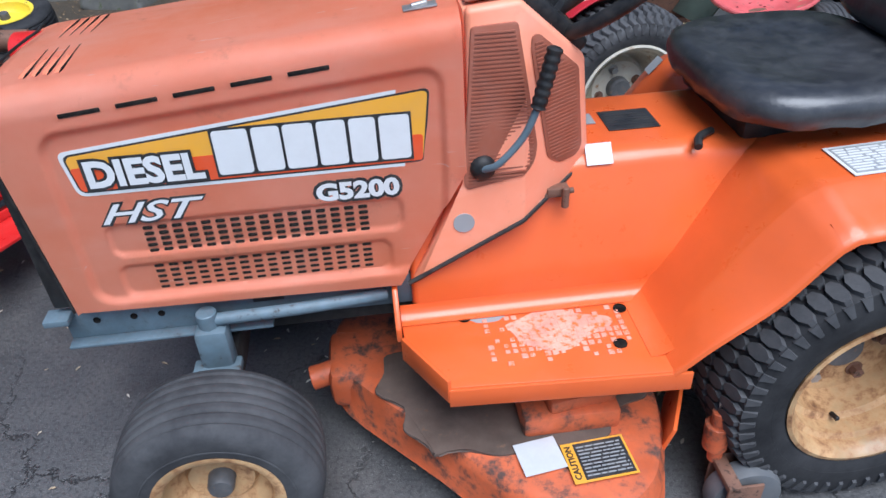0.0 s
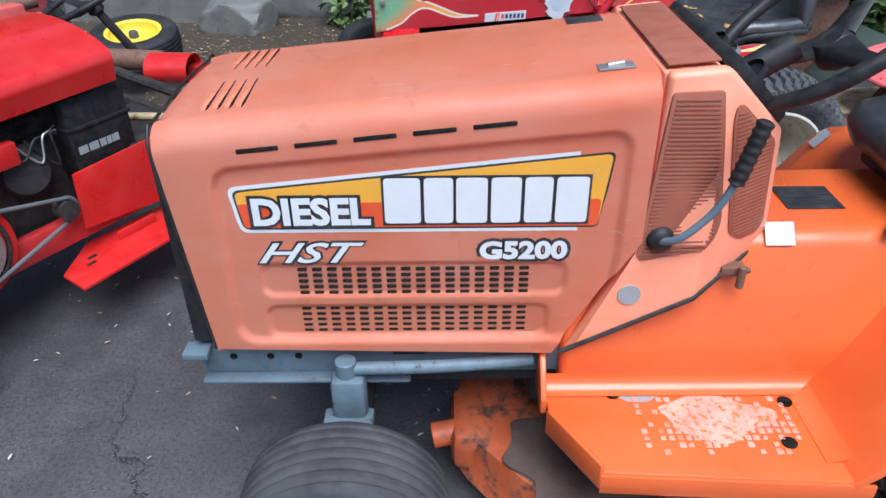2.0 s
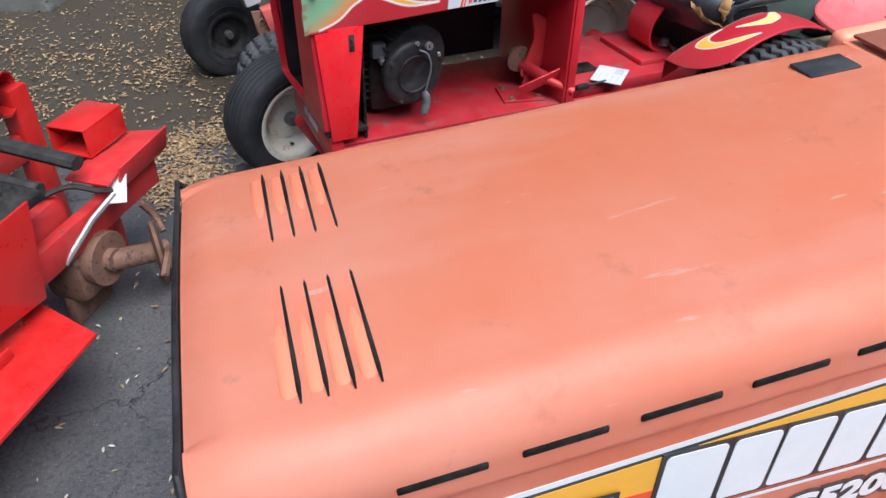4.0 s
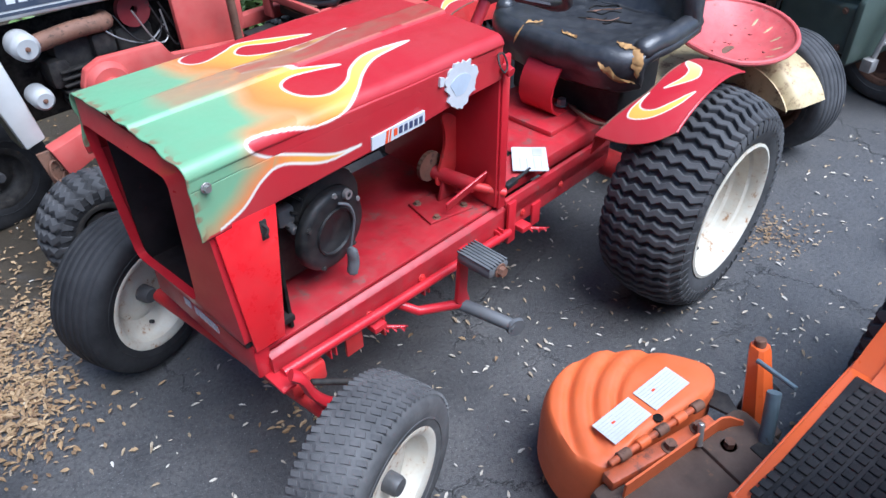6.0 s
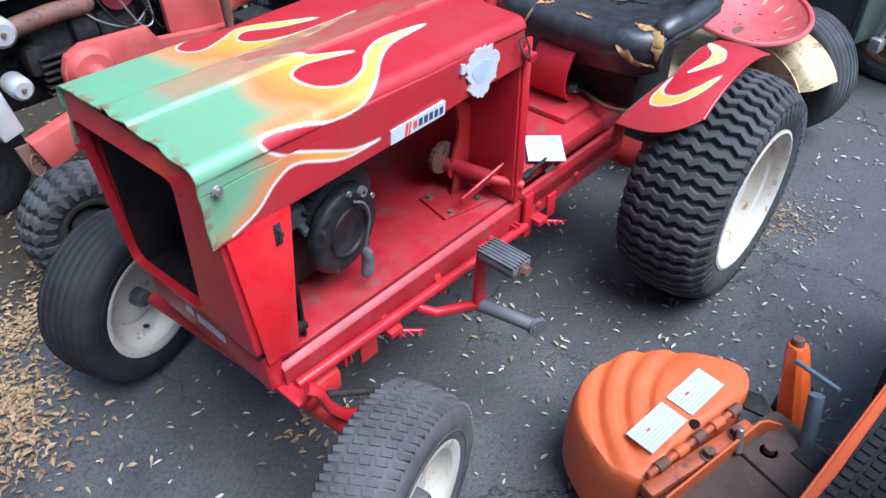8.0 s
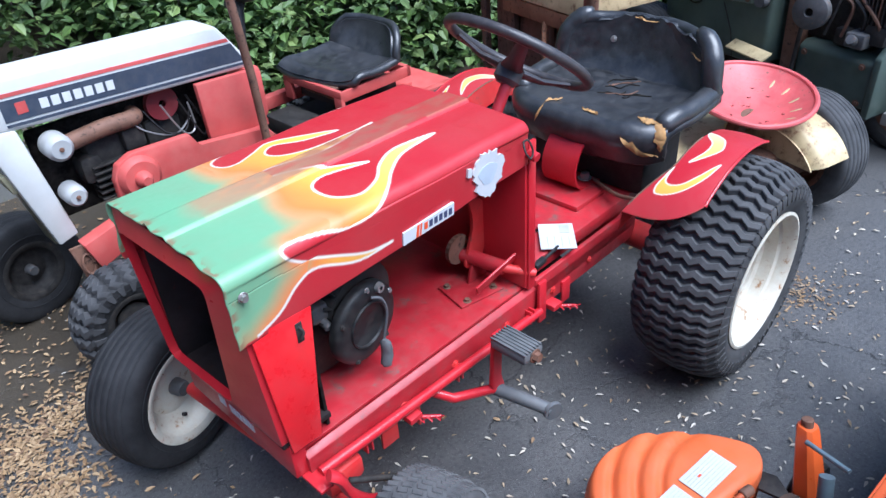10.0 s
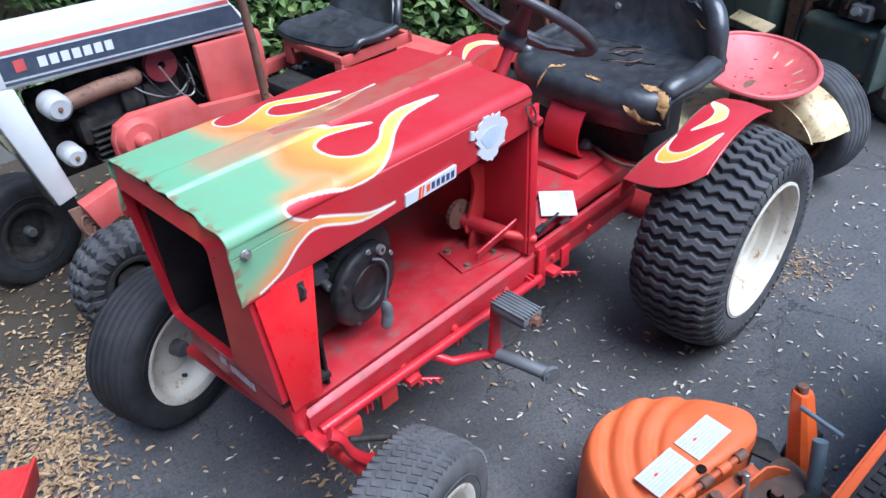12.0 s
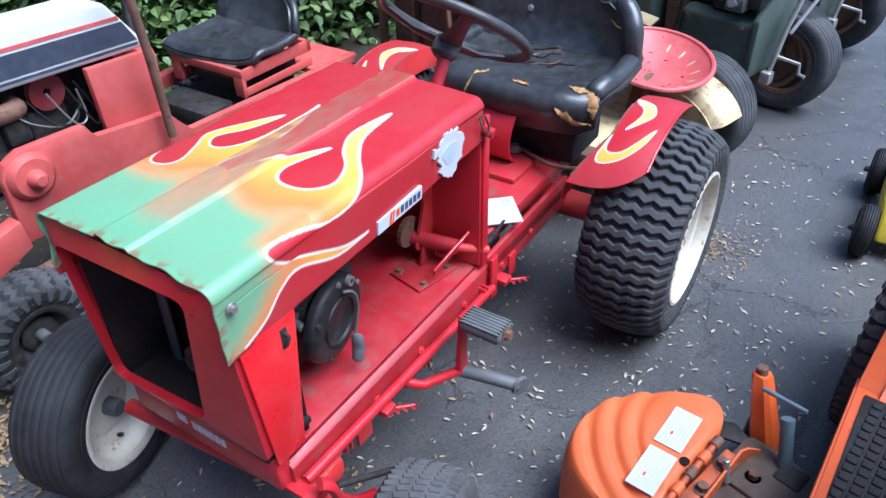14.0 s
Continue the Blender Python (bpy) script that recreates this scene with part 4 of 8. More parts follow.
            blot = [(0.168 + 0.085 * math.cos(a) * (1 + 0.18 * math.sin(3 * a + 1)), -0.245 + 0.046 * math.sin(a) * (1 + 0.2 * math.cos(4 * a)), ) for a in [k * math.tau / 40 for k in range(40)]]
            part("bare_patch", prism(blot, 0.3345, 0.3356, "z", 0), RUBBED, foot, "bare primer patch")
            blot = [(0.06 + 0.035 * math.cos(a) * (1 + 0.2 * math.sin(3 * a)), -0.198 + 0.014 * math.sin(a)) for a in [k * math.tau / 24 for k in range(24)]]
            part("grey_scuff", prism(blot, 0.3345, 0.3354, "z", 0), INK_GREY, foot, "grey scuff")
            for x, y in ((0.022, -0.195), (0.262, -0.30), (0.288, -0.215)):
                part("plate_hole", moved(lathe([(0, 0), (0.011, 0), (0.011, 0.002)], 16), pose(x, y, 0.3362, 90, 0, 0)), VOID, foot)
    # fenders: a profile carried along a bent line
    def fender(sgn):
        line = [(0.322, 0.330), (0.344, 0.350), (0.405, 0.430), (0.480, 0.530), (0.512, 0.566), (0.548, 0.587), (0.60, 0.592), (0.72, 0.595), (0.860, 0.598), (0.884, 0.590)]
        prof = [(0.02, 0.0), (0.15, 0.0), (0.284, 0.0), (0.292, -0.003), (0.366, -0.035), (0.371, -0.040), (0.372, -0.046)]
        def fn(a, b):
            q = a * (len(line) - 1)
            i = min(int(q), len(line) - 2)
            f = q - i
            px, pz = (line[i][k] + (line[i + 1][k] - line[i][k]) * f for k in (0, 1))
            lo, hi = max(0, i - (f < 0.5)), min(len(line) - 1, i + 1 + (f >= 0.5))
            d = Vector((line[hi][0] - line[lo][0], line[hi][1] - line[lo][1])).normalized()
            nrm = Vector((-d.y, d.x))
            r = b * (len(prof) - 1)
            j = min(int(r), len(prof) - 2)
            g = r - j
            y, h = (prof[j][k] + (prof[j + 1][k] - prof[j][k]) * g for k in (0, 1))
            y = max(y, 0.10) if pz < 0.60 else max(y, 0.03)
            ease = min(1.0, max(0.0, (pz - 0.335) / 0.16))
            ease = ease * ease * (3 - 2 * ease)
            if r > 5:
                h = -0.040 * ease - 0.006 * g
            else:
                h *= ease
            y += 0.002 * (1 - ease) * min(1, y / 0.372)
            return (px + nrm.x * h, sgn * y, pz + nrm.y * h)
        bm = sheet(fn, 36, 30, 0.003)
        return part("fender", bm, ORANGE, t, "bright orange rear fender", 32)
    for sgn in (-1, 1):
        fn_ob = fender(sgn)
        if sgn < 0:
            lab = part("warning_label", moved(box((-0.085, -0.044, 0), (0.085, 0.044, 0.0012), 0), pose(0.680, -0.234, 0.5985, 0, -1.3, 1)), INK_WHITE, fn_ob, "white bordered warning label")
            part("label_field", moved(box((-0.079, -0.038, 0), (0.079, 0.038, 0.0008), 0), pose(0.680, -0.234, 0.5995, 0, -1.3, 1)), INK_GREY, lab)
            part("label_print", moved(bars(-0.076, -0.035, 0.076, 0.035, 9, 5), pose(0.680, -0.234, 0.6003, 0, -1.3, 1)), INK_WHITE, lab)
        else:
            part("fender_sticker", moved(box((-0.02, -0.014, 0), (0.02, 0.014, 0.0012), 0), pose(0.505, 0.290, 0.562, 0, -48, 0)), INK_GREY, fn_ob)
    part("seat_deck", boxes(((0.54, -0.16, 0.560), (0.878, 0.16, 0.584), 0.006)), ORANGE, t, "orange seat deck")
    part("tunnel_label", moved(put(box((-0.045, -0.038, 0), (0.045, 0.038, 0.001), 0), bars(-0.04, -0.034, 0.04, 0.034, 7, 8, z=0.0014)), pose(0.345, -0.010, 0.5892)), INK_BLACK, tunnel, "dark instruction label")
    part("small_tunnel_label", moved(box((-0.016, -0.020, 0), (0.016, 0.020, 0.001), 0), pose(0.270, 0.005, 0.5892)), INK_GREY, tunnel)
    part("white_sticker", moved(box((-0.022, -0.018, 0), (0.022, 0.018, 0.001), 0), pose(0.262, -0.114, 0.5835, 50, 0, 0)), PAPER, tunnel, "white sticker")
    part("seat_latch", tube(spline([(0.46, -0.09, 0.594), (0.43, -0.112, 0.596), (0.42, -0.135, 0.590)], 4), 0.007, 8), BLACK, t)
    # seat
    seat = new("seat")
    seat.parent = t
    def pad(cx, cy, hx, hy, z0, z1, rr, mat, name, label, dip=0.012, tilt=None):
        bm = bmesh.new()
        rings = []
        for lvl, (k, z) in enumerate(((0.80, z0), (0.97, z0 + (z1 - z0) * 0.12), (1.0, z0 + (z1 - z0) * 0.45), (0.97, z0 + (z1 - z0) * 0.80), (0.88, z1), (0.6, z1 - dip * 0.5), (0.3, z1 - dip))):
            ring = []
            for q in range(48):
                a = q * math.tau / 48
                c, s = math.cos(a), math.sin(a)
                n = (abs(c) ** 3.5 + abs(s) ** 3.5) ** (-1 / 3.5)
                ring.append(bm.verts.new((cx + hx * k * n * c, cy + hy * k * n * s, z + (0.0025 * math.sin(q * 1.7) if lvl in (1, 2) else 0))))
            rings.append(ring)
        for r0, r1 in zip(rings, rings[1:]):
            for q in range(48):
                bm.faces.new((r0[q], r0[(q + 1) % 48], r1[(q + 1) % 48], r1[q]))
        bm.faces.new(rings[-1]), bm.faces.new(rings[0][::-1])
        if tilt is not None:
            moved(bm, tilt)
        return part(name, bm, mat, seat, label, 60)
    pad(0.637, 0.0, 0.190, 0.215, 0.632, 0.692, 0.05, VINYL, "seat_cushion", "black vinyl seat cushion")
    back = pad(0, 0, 0.17, 0.215, 0, 0.07, 0.05, VINYL, "seat_back", "black vinyl backrest", tilt=pose(0.895, 0.0, 0.835, 0, -72, 0))
    part("seat_pan", boxes(((0.50, -0.12, 0.584), (0.78, 0.14, 0.628), 0.01)), BLACK, seat)
    for y in (-0.19,):
        part("torn_foam", put(moved(box((-0.022, -0.010, -0.006), (0.022, 0.010, 0.008), 0.005), pose(0.800, y + 0.012, 0.690, 0, -16, 15)), moved(box((-0.014, -0.010, -0.006), (0.014, 0.010, 0.009), 0.005), pose(0.820, y + 0.022, 0.698, 20, -30, 15))), FOAM, seat, "torn yellow foam")
    # wheels
    wheel(t, pose(0.669, -0.296, 0.252), 0.256, 0.222, 0.146, RIM_GOLD, "scale", 54, depth=0.008, dish=0.150, hub_r=0.052, label="rear wheel with turf tyre and rusty cream rim", round_off=0.13)
    wheel(t, pose(0.669, 0.296, 0.252, 0, 0, 180), 0.256, 0.222, 0.146, RIM_GOLD, "scale", 54, depth=0.008, dish=0.150, hub_r=0.052, label="rear wheel with turf tyre and rusty cream rim", round_off=0.13)
    wheel(t, pose(-0.405, -0.310, 0.170, 0, 0, 2), 0.172, 0.150, 0.095, RIM_GOLD, "rib", 0, dish=0.055, hub_r=0.03, bolts=0, rubber=RUBBER_GREY, label="front wheel with smooth ribbed tyre and rusty rim")
    wheel(t, pose(-0.405, 0.310, 0.170, 0, 0, 182), 0.172, 0.150, 0.095, RIM_GOLD, "rib", 0, dish=0.055, hub_r=0.03, bolts=0, rubber=RUBBER_GREY, label="front wheel with smooth ribbed tyre and rusty rim")
    part("rear_axle_case", put(boxes(((0.56, -0.12, 0.20), (0.80, 0.12, 0.55), 0.02)), cyl((0.669, -0.26, 0.252), (0.669, 0.26, 0.252), 0.05)), DARKSTEEL, t)
    return t


orange_tractor()


def mower_deck():
    d = root("mower_deck", pose(0, 1.335, 0), "rusty orange mower deck slung under the orange tractor", "mower deck")
    slung = Matrix.Translation((0, -1.335, 0)) @ PARK @ Matrix.Translation((0.0, -0.03, -0.02))
    def under(name, bm, *more):
        return part(name, moved(bm, slung), *more)
    out = [(-0.235, 0.02), (-0.20, -0.10), (-0.045, -0.275), (0.06, -0.40), (0.14, -0.458), (0.22, -0.468), (0.30, -0.42), (0.345, -0.33), (0.37, -0.22), (0.39, 0.02), (0.37, 0.24), (0.30, 0.34), (0.05, 0.36), (-0.05, 0.28), (-0.20, 0.12)]
    pts = [(v.x, v.y) for v in spline([(x, y, 0) for x, y in out], 4, True)]
    bm = bmesh.new()
    cx, cy = 0.10, -0.05
    rings = []
    for k, z in ((1.0, 0.075), (1.015, 0.082), (1.0, 0.088), (0.985, 0.155), (0.955, 0.178), (0.90, 0.186), (0.55, 0.190)):
        rings.append([bm.verts.new((cx + (x - cx) * k, cy + (y - cy) * k, z + 0.003 * noise.noise((x * 9, y * 9, z * 30)))) for x, y in pts])
    n = len(pts)
    for r0, r1 in zip(rings, rings[1:]):
        for q in range(n):
            bm.faces.new((r0[q], r0[(q + 1) % n], r1[(q + 1) % n], r1[q]))
    bm.faces.new(rings[-1])
    shell = under("deck_shell", bm, ORANGE_DECK, d, "rusty orange pressed steel shell", 40)
    under("spindle_cover", put(boxes(((0.10, -0.30, 0.185), (0.27, -0.16, 0.232), 0.012), ((-0.02, -0.06, 0.18), (0.30, 0.10, 0.235), 0.02)), moved(box((-0.06, -0.05, 0), (0.06, 0.05, 0.03), 0.008), pose(0.20, -0.235, 0.228, 0, 0, 8))), ORANGE_DECK, d, "bolted spindle cover")
    under("cover_hole", moved(lathe([(0, 0), (0.013, 0), (0.013, 0.003)], 16), pose(0.175, -0.235, 0.260, 90, 0, 0)), VOID, d)
    dirt = [(0.11 + 0.25 * math.cos(a) * (1 + 0.14 * math.sin(3 * a + 0.6) + 0.06 * math.sin(11 * a)), -0.175 + 0.165 * math.sin(a) * (1 + 0.12 * math.cos(5 * a) + 0.05 * math.sin(13 * a))) for a in [k * math.tau / 90 for k in range(90)]]
    under("caked_dirt", prism(dirt, 0.184, 0.1915, "z", 0.003), GRIME, d, "caked brown dirt")
    lab = under("white_label", moved(box((-0.036, -0.033, 0), (0.036, 0.033, 0.001), 0), pose(0.118, -0.342, 0.1935, 0, 0, 8)), PAPER, d, "faded white label")
    cau = under("caution_label", moved(box((-0.054, -0.040, 0), (0.054, 0.040, 0.001), 0), pose(0.212, -0.362, 0.1935, 0, 0, 4)), INK_YELLOW, d, "yellow and black caution label")
    under("label_field", moved(box((-0.034, -0.036, 0.001), (0.050, 0.036, 0.0016), 0), pose(0.212, -0.362, 0.1935, 0, 0, 4)), INK_BLACK, cau)
    under("label_print", moved(bars(-0.030, -0.032, 0.046, 0.032, 9, 3, 0.35, 0.0024), pose(0.212, -0.362, 0.1935, 0, 0, 4)), INK_GREY, cau)
    under("label_word", moved(fitted("CAUTION", 0.066, 0.011, bold=0.02), pose(0.212, -0.362, 0.195, 0, 0, 4) @ pose(-0.039, -0.033, 0, 0, 0, 90)), INK_BLACK, cau)
    # front lifting ear and side skirt
    under("front_ear", put(boxes(((-0.235, -0.10, 0.10), (-0.16, 0.04, 0.19), 0.02)), cyl((-0.27, -0.06, 0.155), (-0.20, -0.05, 0.165), 0.024)), ORANGE_DECK, d, "rounded front lug")
    under("rear_flap", moved(box((-0.085, -0.004, -0.05), (0.085, 0.004, 0.05), 0.003), pose(0.375, -0.26, 0.165, 14, 0, 62)), ORANGE, d, "orange rear skirt")
    post = under("gauge_post", put(cyl((0.432, -0.335, 0.12), (0.425, -0.33, 0.235), 0.013), cyl((0.428, -0.332, 0.15), (0.426, -0.33, 0.205), 0.021)), ORANGE_DECK, d, "rusty gauge wheel post")
    under("cotter_pin", tube(spline([(0.425, -0.33, 0.235), (0.418, -0.335, 0.262), (0.428, -0.332, 0.245), (0.436, -0.328, 0.265)], 4), 0.002, 6), STEEL, post)
    under("gauge_fork", boxes(((0.425, -0.408, 0.055), (0.487, -0.402, 0.13), 0.004), ((0.425, -0.338, 0.055), (0.487, -0.332, 0.13), 0.004), ((0.425, -0.408, 0.115), (0.45, -0.33, 0.13), 0.004)), RUST, d, "rusty fork")
    gw = under("gauge_wheel", moved(lathe([(0, -0.026), (0.02, -0.028), (0.022, -0.022), (0.050, -0.022), (0.062, -0.018), (0.066, -0.008), (0.066, 0.008), (0.062, 0.018), (0.05, 0.022), (0, 0.024)], 36), pose(0.475, -0.37, 0.068)), GREY_HOSE, d, "small grey rubber wheel")
    under("axle_nut", moved(bolt((0, 0, 0), (0, -1, 0), 0.012, 0.012), pose(0.475, -0.409, 0.072)), RUST, gw)
    # front roller bracket near the leading edge
    under("roller_arm", boxes(((0.018, -0.475, 0.07), (0.030, -0.40, 0.16), 0.004), ((0.01, -0.482, 0.055), (0.09, -0.468, 0.08), 0.004)), ORANGE_DECK, d)
    under("brace_bar", put(tube([(0.02, -0.42, 0.15), (0.03, -0.50, 0.06)], 0.010, 8), tube([(0.10, -0.46, 0.10), (0.045, -0.52, 0.05)], 0.009, 8)), ORANGE_DECK, d, "orange brace")
    under("front_roller", moved(lathe([(0, -0.04), (0.03, -0.04), (0.036, -0.034), (0.036, 0.034), (0.03, 0.04), (0, 0.04)], 28), pose(-0.01, -0.515, 0.04)), GREY_HOSE, d, "grey anti-scalp roller")
    # discharge chute on the far side
    c0 = [(-0.035, 0.615), (-0.055, 0.69), (-0.03, 0.78), (0.03, 0.832), (0.13, 0.845), (0.22, 0.80), (0.285, 0.735), (0.305, 0.69), (0.275, 0.652), (0.20, 0.632), (0.10, 0.624), (0.02, 0.616)]
    pts = [(v.x, v.y) for v in spline([(x, y, 0) for x, y in c0], 6, True)]
    bm, rings = bmesh.new(), []
    ax, ay = 0.13, 0.655
    levels = [(1.0, 0.055), (1.0, 0.10), (0.998, 0.14), (0.985, 0.17), (0.965, 0.188)] + [(0.94 - 0.015 * k, 0.200 + 0.016 * (1 - (1 - k / 60) ** 3)) for k in range(61)]
    for k, z in levels:
        ring = []
        for q, (x, y) in enumerate(pts):
            px, py = ax + (x - ax) * k, ay + (y - ay) * k
            w = math.hypot(px - 0.235, py - 0.575)
            rib = 0.5 + 0.5 * math.cos((w - 0.355) * math.tau / 0.043)
            fade = min(1, max(0, (w - 0.185) / 0.02)) * min(1, max(0, (0.985 - k) / 0.05)) * min(1, max(0, (py - 0.632) / 0.03))
            ring.append(bm.verts.new((px, py, z - 0.010 * (1 - rib) ** 2.2 * fade)))
        rings.append(ring)
    n = len(pts)
    for r0, r1 in zip(rings, rings[1:]):
        for q in range(n):
            bm.faces.new((r0[q], r0[(q + 1) % n], r1[(q + 1) % n], r1[q]))
    bm.faces.new(rings[-1])
    chute = part("discharge_chute", bm, ORANGE_CHUTE, d, "ribbed orange plastic discharge chute", 60)
    for cx, cy, sd in ((0.167, 0.688, 11), (0.057, 0.668, 12)):
        lb = part("chute_label", moved(box((-0.049, -0.026, 0), (0.049, 0.026, 0.0012), 0), pose(cx, cy, 0.2175, 0, 0, 10)), PAPER, chute, "worn white label")
        part("label_print", moved(bars(-0.045, -0.022, 0.045, 0.022, 7, sd, 0.22, 0.0006), pose(cx, cy, 0.2188, 0, 0, 10)), INK_FAINT, lb)
        part("label_mark", moved(box((-0.02, 0.004, 0), (-0.012, 0.008, 0.0008), 0), pose(cx, cy, 0.2190, 0, 0, 10)), INK_RED, lb)
    part("deck_outlet", boxes(((-0.06, 0.28, 0.10), (0.30, 0.612, 0.178), 0.02), ((0.16, 0.30, 0.17), (0.28, 0.58, 0.186), 0.006)), GRIME, d, "deck side caked with brown grime")
    part("outlet_edge", sheet(lambda a, b: (-0.02 + 0.275 * a, 0.566 + 0.022 * a - 0.02 * max(0, a - 0.85) / 0.15, 0.178 + 0.034 * b * (1 - 0.5 * max(0, a - 0.9) * 10)), 20, 2, 0.004), ORANGE_CHUTE, d, "upright orange edge of the deck")
    hinge = part("chute_hinge", put(cyl((-0.02, 0.610, 0.216), (0.205, 0.626, 0.216), 0.006), boxes(((-0.03, 0.585, 0.176), (0.21, 0.612, 0.200), 0.004))), ORANGE_DECK, d, "rusted hinge")
    for k in range(5):
        part("hinge_knuckle", cyl((0.0 + 0.045 * k, 0.6115 + 0.0032 * k, 0.216), (0.025 + 0.045 * k, 0.6132 + 0.0032 * k, 0.216), 0.0095), ORANGE_CHUTE if k % 2 else RUST, hinge)
    part("hinge_hole", moved(lathe([(0, 0), (0.009, 0), (0.009, 0.002)], 14), pose(0.115, 0.640, 0.2165, 90, 0, 0)), VOID, chute)
    for x, y in ((0.10, 0.592), (0.17, 0.596), (0.20, 0.55)):
        part("hinge_bolt", bolt((x, y, 0.200 if y > 0.58 else 0.184), (0, 0, 1), 0.010, 0.012), RUST, d)
    part("spring_pin", cyl((0.155, 0.575, 0.186), (0.165, 0.590, 0.225), 0.006), STEEL, d)
    part("chute_ear", prism([(0.25, 0.640), (0.285, 0.665), (0.300, 0.64), (0.285, 0.60), (0.265, 0.605)], 0.165, 0.172, "z", 0.002), DARKSTEEL, d, "dark steel ear")
    post = bmesh.new()
    lo, hi = Vector((0.325, 0.577, 0.115)), Vector((0.343, 0.636, 0.282))
    rings = [[post.verts.new(lo.lerp(hi, f) + Vector((w * sx, w * sy, 0))) for sx, sy in ((-1, -0.6), (-0.6, -1), (0.6, -1), (1, -0.6), (1, 0.6), (0.6, 1), (-0.6, 1), (-1, 0.6))] for f, w in ((0, 0.026), (0.02, 0.027), (0.97, 0.0165), (1.0, 0.0145))]
    for r0, r1 in zip(rings, rings[1:]):
        for q in range(8):
            post.faces.new((r0[q], r0[(q + 1) % 8], r1[(q + 1) % 8], r1[q]))
    post.faces.new(rings[-1]), post.faces.new(rings[0][::-1])
    lift = part("lift_post", post, ORANGE, d, "tapered orange post with rusty tip", 30)
    part("post_tip", cyl(hi - Vector((0, 0, 0.004)), hi + Vector((0.001, 0.004, 0.012)), 0.0105), RUST, lift, "rusty tip")
    part("post_foot", boxes(((0.293, 0.545, 0.065), (0.357, 0.612, 0.128), 0.006)), GRIME, lift, "dirty lower socket")
    part("lift_rod", put(tube([(0.245, 0.505, 0.115), (0.262, 0.525, 0.19), (0.286, 0.553, 0.270)], 0.0125, 10), tube([(0.318, 0.618, 0.272), (0.315, 0.535, 0.280)], 0.0045, 8)), BLUEGREY, d, "blue grey lift rod")
    part("lift_rod_foot", boxes(((0.225, 0.48, 0.10), (0.275, 0.53, 0.19), 0.006)), DARKSTEEL, d)
    part("gauge_wheel", moved(lathe([(0, -0.022), (0.050, -0.022), (0.062, -0.018), (0.066, -0.008), (0.066, 0.008), (0.062, 0.018), (0.05, 0.022), (0, 0.024)], 30), pose(0.372, 0.62, 0.10, 0, 0, 14)), BLACK, d, "small black gauge wheel")
    return d


mower_deck()


# ---- the red tractor with painted flames ----
GREY_RIM = worn("dusty_black_plastic", (0.040, 0.036, 0.038), 0.42, vary=0.3, spot=(0.15, 0.11, 0.09), spots=0.66, scale=12, dusty=0.3, dust=(0.12, 0.10, 0.09))
YARD = pose(-0.486, 2.328, 0, 0, 0, 16)


def flame_paint_material():
    m, nt, b = nodes_of("flame_paint")
    a = nt.nodes.new("ShaderNodeVertexColor")
    a.layer_name = "paint"
    big, mid, fine = noise_node(nt, 5, 5), noise_node(nt, 34, 6, 0.7), noise_node(nt, 70, 3)
    c = blend(nt, 0.16, a.outputs[0], (0.30, 0.12, 0.10))
    nt.links.new(ramp(nt, big.outputs[0], 0.30, 0.80, (0, 0, 0, 1), (0.30, 0.30, 0.30, 1)).outputs[0], c.node.inputs[0])
    c = blend(nt, ramp(nt, mid.outputs[0], 0.70, 0.76).outputs[0], c, (0.30, 0.19, 0.12))
    nt.links.new(c, b.inputs["Base Color"])
    r = ramp(nt, mid.outputs[0], 0.3, 0.8, (0.30,) * 3 + (1,), (0.55,) * 3 + (1,))
    nt.links.new(r.outputs[0], b.inputs["Roughness"])
    bump(nt, b, fine.outputs[0], 0.10)
    return m


FLAME = flame_paint_material()
RED_SIDE = worn("glossy_red_paint", (0.72, 0.013, 0.020), 0.30, vary=0.12, spot=(0.45, 0.13, 0.10), spots=0.76, scale=5, dusty=0.06, coat=0.3)


